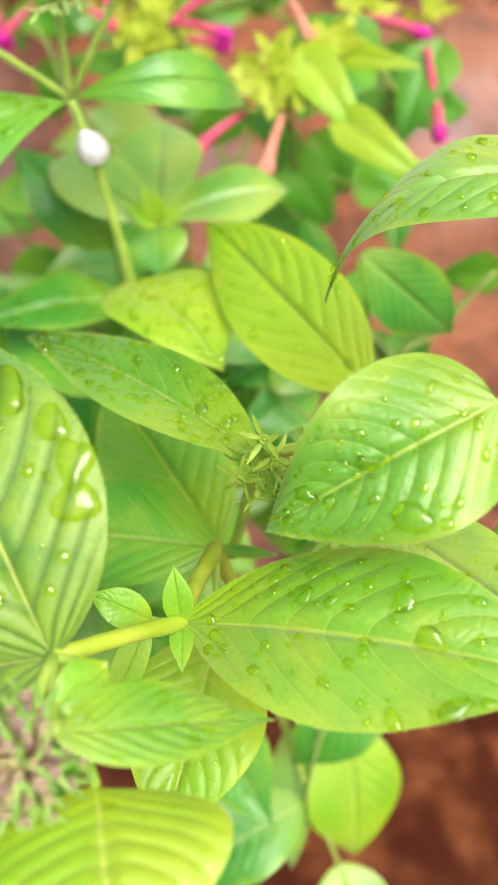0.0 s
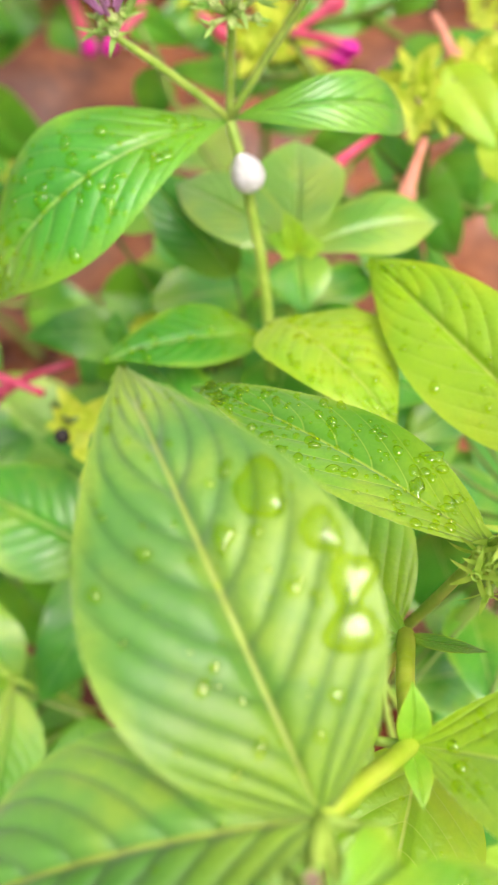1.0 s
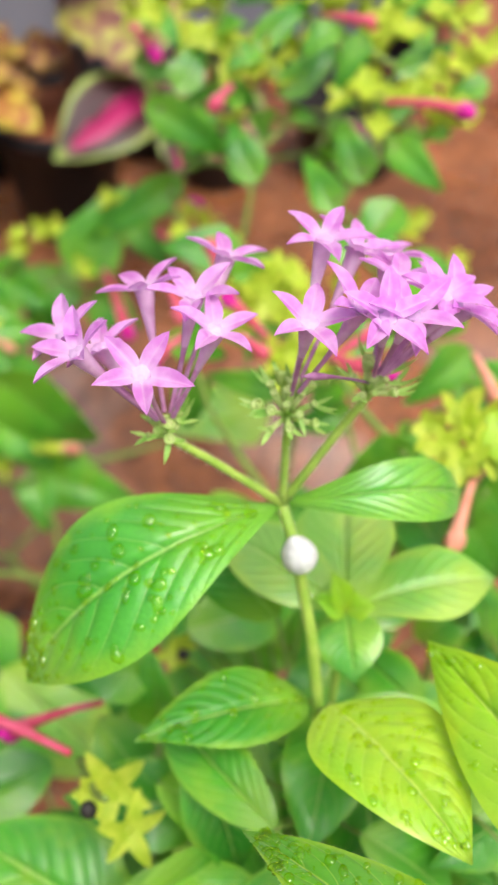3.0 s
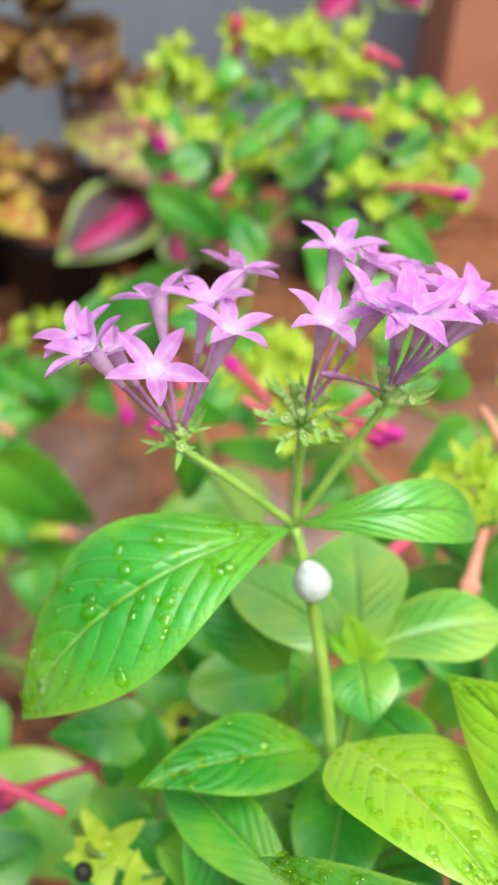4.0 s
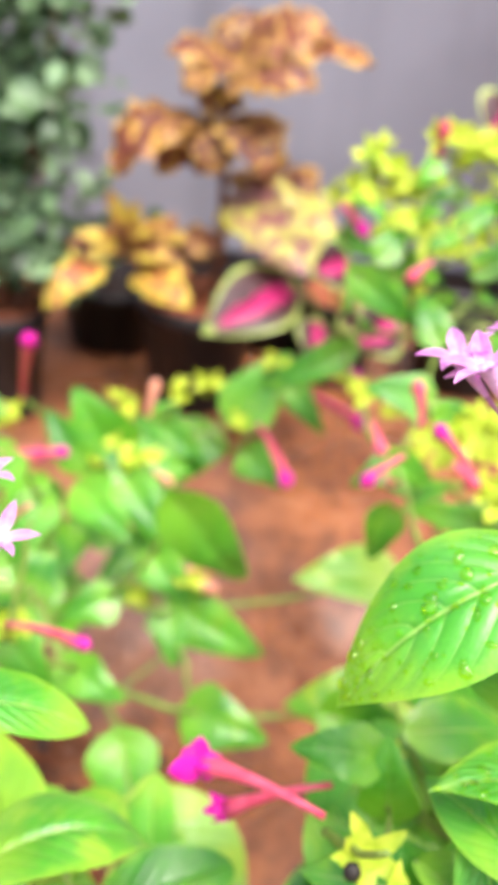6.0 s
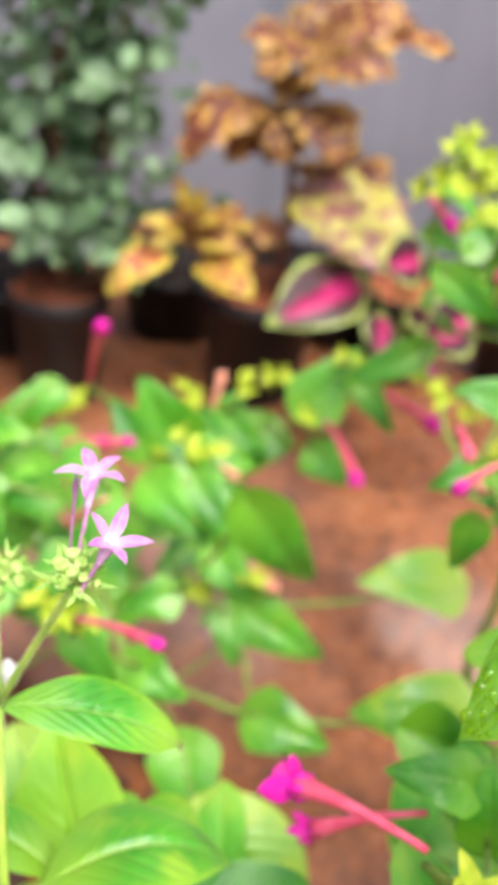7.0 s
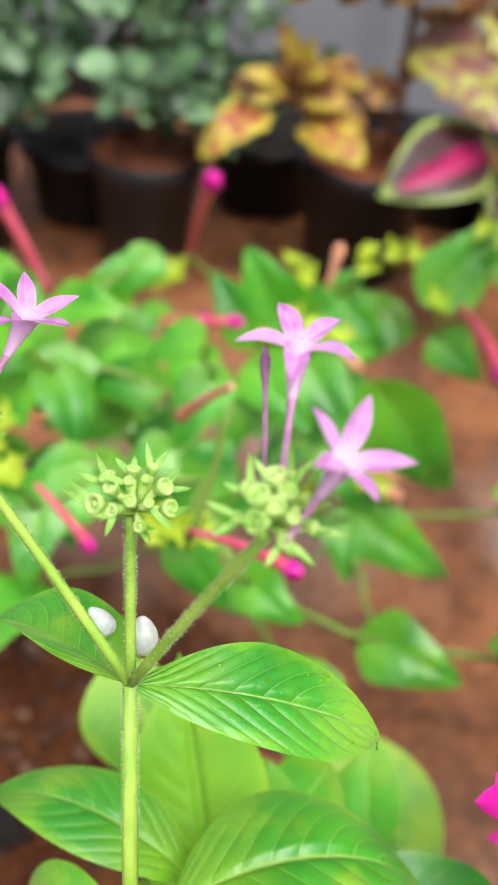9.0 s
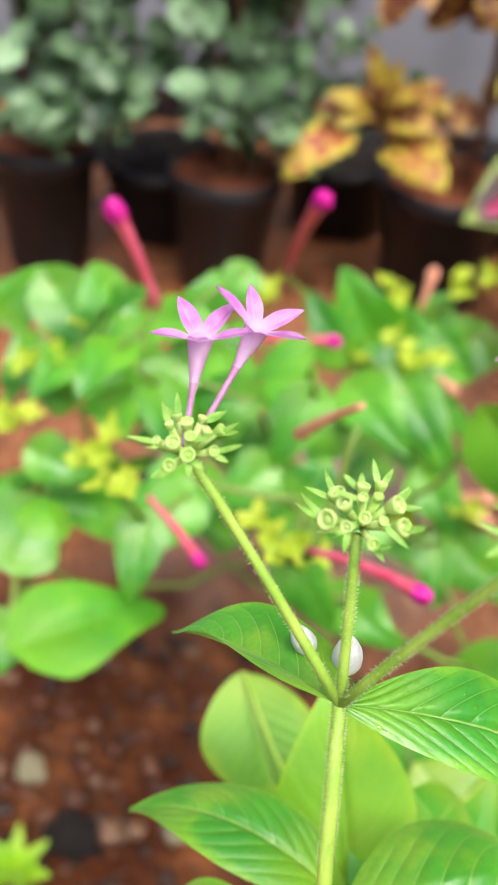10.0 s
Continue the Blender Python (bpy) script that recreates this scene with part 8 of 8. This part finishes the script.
for base, tip, w, mat in (((-0.3018, 1.1951, 0.3490), (-0.3299, 1.1772, 0.4258), 0.03, COLEUS_YELLOW), ((-0.2967, 1.1949, 0.3476), (-0.2946, 1.1862, 0.4115), 0.022, COLEUS_YELLOW), ((-0.3080, 1.1919, 0.3421), (-0.3661, 1.1452, 0.3777), 0.026, COLEUS_YELLOW), ((-0.2981, 1.2064, 0.3497), (-0.2651, 1.1774, 0.3903), 0.023, COLEUS_YELLOW), ((-0.3058, 1.2055, 0.3489), (-0.3045, 1.1531, 0.3948), 0.024, COLEUS), ((-0.2960, 1.1977, 0.3274), (-0.2429, 1.1623, 0.3430), 0.024, COLEUS), ((-0.3105, 1.2042, 0.3466), (-0.2300, 1.1408, 0.3506), 0.022, COLEUS), ((-0.2979, 1.2034, 0.3420), (-0.2274, 1.1711, 0.3704), 0.019, COLEUS_YELLOW), ((-0.3050, 1.2031, 0.3426), (-0.2326, 1.1757, 0.3771), 0.024, COLEUS_YELLOW), ((-0.3105, 1.1999, 0.3357), (-0.3800, 1.1527, 0.3577), 0.030, COLEUS), ((-0.3159, 1.2008, 0.3390), (-0.2445, 1.1910, 0.3939), 0.020, COLEUS_YELLOW), ((-0.2923, 1.2020, 0.3374), (-0.2228, 1.1726, 0.3277), 0.022, COLEUS), ((-0.3026, 1.1980, 0.3293), (-0.3288, 1.1876, 0.3725), 0.025, COLEUS), ((-0.2951, 1.1973, 0.3262), (-0.2212, 1.1672, 0.3227), 0.022, COLEUS_YELLOW), ((-0.3041, 1.2047, 0.3465), (-0.3238, 1.1483, 0.3837), 0.019, COLEUS), ((-0.3046, 1.1975, 0.3285), (-0.2493, 1.1396, 0.3540), 0.024, COLEUS_YELLOW), ((-0.2897, 1.2050, 0.3447), (-0.3645, 1.1451, 0.3465), 0.023, COLEUS), ((-0.3144, 1.2027, 0.3437), (-0.3469, 1.1375, 0.3463), 0.025, COLEUS_YELLOW), ((-0.3056, 1.2025, 0.3413), (-0.2697, 1.1719, 0.3728), 0.031, COLEUS), ((-0.2974, 1.2064, 0.3497), (-0.3050, 1.1971, 0.3991), 0.029, COLEUS), ((-0.3071, 1.2049, 0.3475), (-0.3618, 1.1649, 0.3656), 0.019, COLEUS_YELLOW), ((-0.3086, 1.2052, 0.3487), (-0.2602, 1.1475, 0.3865), 0.020, COLEUS_YELLOW), ((-0.2886, 1.2019, 0.3364), (-0.2687, 1.1522, 0.3801), 0.022, COLEUS_YELLOW), ((-0.3346, 1.1846, 0.3302), (-0.3950, 1.0859, 0.3013), 0.048, COLEUS_EDGED), ((-0.2918, 1.1939, 0.3175), (-0.2186, 1.1142, 0.3043), 0.055, COLEUS_EDGED), ((-0.3895, 1.1581, 0.3110), (-0.3919, 1.0920, 0.2895), 0.03, COLEUS), ((-0.3009, 1.1995, 0.3327), (-0.2393, 1.1617, 0.3945), 0.042, COLEUS)):
    coleus_leaf(base, tip, w, mat, (0.0, -0.75, 0.6), 0.2)
coleus_leaf((-0.1809, 1.2300, 0.4104), (-0.0670, 1.0778, 0.3727), 0.075, CREAM, (0.0, -0.75, 0.6), 0.12)
coleus_leaf((-0.1105, 1.2257, 0.4452), (-0.0592, 1.1109, 0.3769), 0.07, CREAM, (0.5, -0.7, 0.5), 0.12)
coleus_leaf((-0.0501, 1.1728, 0.4024), (-0.0544, 1.1126, 0.3560), 0.045, COLEUS, (0.5, -0.7, 0.5))
for base, tip, w in (((-0.1936, 1.2474, 0.4686), (-0.2266, 1.2002, 0.4477), 0.045), ((-0.1866, 1.2425, 0.4905), (-0.1544, 1.1860, 0.4774), 0.06), ((-0.1907, 1.2631, 0.5363), (-0.2161, 1.2075, 0.5143), 0.06), ((-0.1836, 1.2360, 0.5549), (-0.0887, 1.1603, 0.5700), 0.07), ((-0.0979, 1.2372, 0.4536), (-0.0753, 1.1852, 0.4289), 0.04), ((-0.1352, 1.2555, 0.4330), (-0.1081, 1.2211, 0.4670), 0.04)):
    coleus_leaf(base, tip, w, COLEUS, (0.0, -0.75, 0.6), 0.22)
cl_rnd = random.Random(3)
for k in range(3):
    b = Vector(cstem[1]).lerp(CT, cl_rnd.uniform(-0.1, 0.8))
    a = cl_rnd.uniform(0, 6.28)
    tip = b + Vector((math.cos(a) * 0.09, math.sin(a) * 0.07, -0.02 + cl_rnd.uniform(-0.03, 0.03)))
    coleus_leaf(b, tip, cl_rnd.uniform(0.025, 0.042), COLEUS, (math.cos(a) * 0.3, -0.6, 0.75), 0.2)
stem(coleus, bend(cstem[1], (-0.3025, 1.2078, 0.3404), -0.1, 6), 0.003, 0.002, WOOD)

caladium = thing("potted_caladium", (POT_D[0], POT_D[1], 0.0), "pink and green caladium in a black plastic pot", "potted plant")
pot_parts(caladium, POT_D, PR, 0.25)
for base, tip, w, n in (((-0.0873, 1.1335, 0.3422), (-0.2002, 1.0374, 0.3063), 0.095, (0.0, -0.75, 0.65)), ((-0.0601, 1.1129, 0.3041), (-0.0630, 1.0506, 0.2686), 0.05, (0.2, -0.8, 0.5)), ((-0.0206, 1.0965, 0.3325), (0.0295, 1.0134, 0.3247), 0.08, (0.2, -0.8, 0.6)), ((-0.0467, 1.1659, 0.3846), (-0.0725, 1.1190, 0.3648), 0.05, (0.1, -0.8, 0.5)), ((0.1070, 1.0295, 0.5936), (0.0693, 0.9901, 0.5698), 0.075, (0.0, -0.8, 0.6)), ((0.1546, 1.0366, 0.5849), (0.1738, 0.9971, 0.5765), 0.06, (0.2, -0.8, 0.6)), ((-0.0433, 1.0015, 0.4281), (-0.0881, 0.9693, 0.4236), 0.06, (0.0, -0.9, 0.4)), ((0.0084, 0.9468, 0.3900), (-0.0396, 0.9184, 0.3672), 0.07, (0.0, -0.9, 0.4)), ((0.0987, 0.9324, 0.3956), (0.1059, 0.8872, 0.3558), 0.06, (0.0, -0.9, 0.4))):
    leaf(caladium, "q", base, tip, w, n, 0.08, 0.12, CALADIUM)
    stem(caladium, bend((POT_D[0], POT_D[1], 0.12), base, 0.08, 8), 0.0028, 0.002, STEM_DARK)

def margin_hairs(plant, index, count, length, seed):
    """Fine pale hairs along a leaf's margin."""
    ob, m, f = LEAVES[plant.name][index]
    rnd = random.Random(seed)
    bm = bmesh.new()
    for _ in range(count):
        u, v = rnd.uniform(0.03, 0.99), rnd.choice((-1, 1))
        p, inner = m @ f(u, v), m @ f(u, v * 0.9)
        d = (p - inner).normalized() + (m.to_3x3() @ Vector((0, 0.5, rnd.uniform(-0.3, 0.5))))
        tube(bm, [p, p + d.normalized() * length * rnd.uniform(0.5, 1)], [0.00004, 0.00001], 3, False)
    tagged(part("margin_hairs", bm, CUP, plant, "fine pale hairs along a leaf margin"), kind="stuff")


for k, i in enumerate((8, 4, 18, 17)):
    margin_hairs(broad, i, 520, 0.0005, 60 + k)


# ---- crumbs of earth and litter on the ground ----
def lump(c, r, seed, squash=0.6):
    bm = bmesh.new()
    bmesh.ops.create_icosphere(bm, subdivisions=2 if r > 0.005 else 1, radius=1.0)
    for v in bm.verts:
        k = 1 + 0.6 * noise.noise(v.co * 1.7 + Vector((seed, 0, 0)))
        v.co = Vector(c) + Vector((v.co.x * r * k, v.co.y * r * k * 0.8, v.co.z * r * k * squash))
    return bm


clod_rnd = random.Random(8)
bm_all = bmesh.new()
for k in range(1100):
    x, y = clod_rnd.uniform(-0.66, -0.2), clod_rnd.uniform(0.28, 0.68)
    r = clod_rnd.choice((0.003, 0.003, 0.004, 0.005, 0.006, 0.009))
    b2 = lump((x, y, r * 0.3), r, k)
    me2 = bpy.data.meshes.new("clod_piece")
    b2.to_mesh(me2)
    b2.free()
    bm_all.from_mesh(me2)
    bpy.data.meshes.remove(me2)
tagged(mesh_object("earth_clods", bm_all, CLOD), "loose crumbs and clods of red-brown earth", "soil clods", "", "stuff")
for place, r, mat, label in (((-0.421, 0.470), 0.022, DARK_STONE_SHADED_SOIL, "dark wet stone half sunk in the earth"), ((-0.395, 0.482), 0.012, CLOD, "orange-brown clod of earth on the ground"), ((-0.344, 0.495), 0.012, PALE, "pale pinkish pebble on the ground"), ((-0.476, 0.516), 0.015, PALE, "pale weathered stone lying on the earth")):
    tagged(mesh_object("stone", lump((place[0], place[1], r * 0.35), r, r * 100), mat), label, "stone", "stones")
weed = thing("seedling", ((-0.452, 0.431)[0], (-0.452, 0.431)[1], 0.0), "small pale green seedling growing from the earth", "plant")
for k in range(7):
    a = k * 0.9
    b = Vector((weed.location.x, weed.location.y, 0.012))
    leaf(weed, "h", b, b + Vector((math.cos(a) * 0.03, math.sin(a) * 0.03, 0.012 + 0.004 * k)), 0.018, (0, -0.2, 1), 0.1, 0.1, LIME)
stem(weed, bend((weed.location.x, weed.location.y, -0.01), (weed.location.x, weed.location.y, 0.014), 0, 3), 0.0015, 0.0012)


# ---- rain drops ----
drops_on(broad.name, 8, 110, 0.0016, 3, ((0.640, -0.424, 0.0024), (0.720, -0.051, 0.0028), (0.800, 0.848, 0.0024), (0.797, 0.900, 0.0018), (0.671, 0.900, 0.0017), (0.379, -0.334, 0.0016), (0.377, -0.632, 0.0013), (0.453, -0.291, 0.0012), (0.817, -0.764, 0.0012), (0.608, 0.900, 0.0008), (0.624, -0.177, 0.0009), (0.333, -0.399, 0.0008), (0.449, -0.563, 0.0009), (0.870, 0.842, 0.0012), (0.762, 0.900, 0.0011),))
drops_on(broad.name, 4, 50, 0.0016, 4, ((0.593, 0.623, 0.0042), (0.466, 0.801, 0.0031), (0.353, 0.826, 0.0036), (0.275, 0.737, 0.0036), (0.129, 0.319, 0.0010), (0.532, 0.180, 0.0018), (0.662, 0.503, 0.0012), (0.518, 0.418, 0.0010),))
drops_on(broad.name, 6, 26, 0.0014, 5)
drops_on(broad.name, 3, 14, 0.0011, 6)
drops_on(broad.name, 7, 16, 0.001, 7)
drops_on(broad.name, 5, 16, 0.001, 8)
drops_on(broad.name, 18, 110, 0.0014, 9, ((0.470, -0.720, 0.0031), (0.505, 0.051, 0.0021), (0.493, 0.413, 0.0010), (0.664, 0.282, 0.0010), (0.773, 0.172, 0.0017), (0.709, -0.177, 0.0013), (0.558, -0.368, 0.0011), (0.533, 0.225, 0.0008), (0.595, 0.406, 0.0008), (0.593, 0.221, 0.0008), (0.361, 0.283, 0.0010), (0.768, -0.724, 0.0011), (0.616, -0.898, 0.0009), (0.377, -0.900, 0.0013), (0.534, 0.544, 0.0008), (0.814, -0.720, 0.0007), (0.633, -0.610, 0.0007),))
drops_on(broad.name, 17, 260, 0.0016, 10, ((0.207, 0.088, 0.0020), (0.233, 0.900, 0.0018), (0.531, 0.900, 0.0012), (0.478, 0.170, 0.0012), (0.263, 0.019, 0.0011), (0.199, 0.510, 0.0010),))
drops_on(broad.name, 19, 40, 0.0015, 11)
drops_on(broad.name, 20, 60, 0.0014, 12)
drops_on("pentas_plant", 0, 120, 0.0026, 13, ((0.42, -0.62, 0.0017), (0.5, -0.72, 0.0013), (0.66, -0.5, 0.0012), (0.86, -0.25, 0.0015), (0.78, 0.2, 0.0012), (0.62, 0.55, 0.0010), (0.9, 0.1, 0.0012)))
drops_on("pentas_plant", 2, 50, 0.0024, 14)
drops_on("pentas_plant", 3, 110, 0.0018, 15, ((0.45, 0.7, 0.0014), (0.45, -0.7, 0.0013), (0.3, 0.3, 0.0009), (0.5, -0.3, 0.0009)))
drops_on("pentas_plant", 9, 50, 0.0022, 17)
drops_on(spent.name, 0, 40, 0.0009, 16)
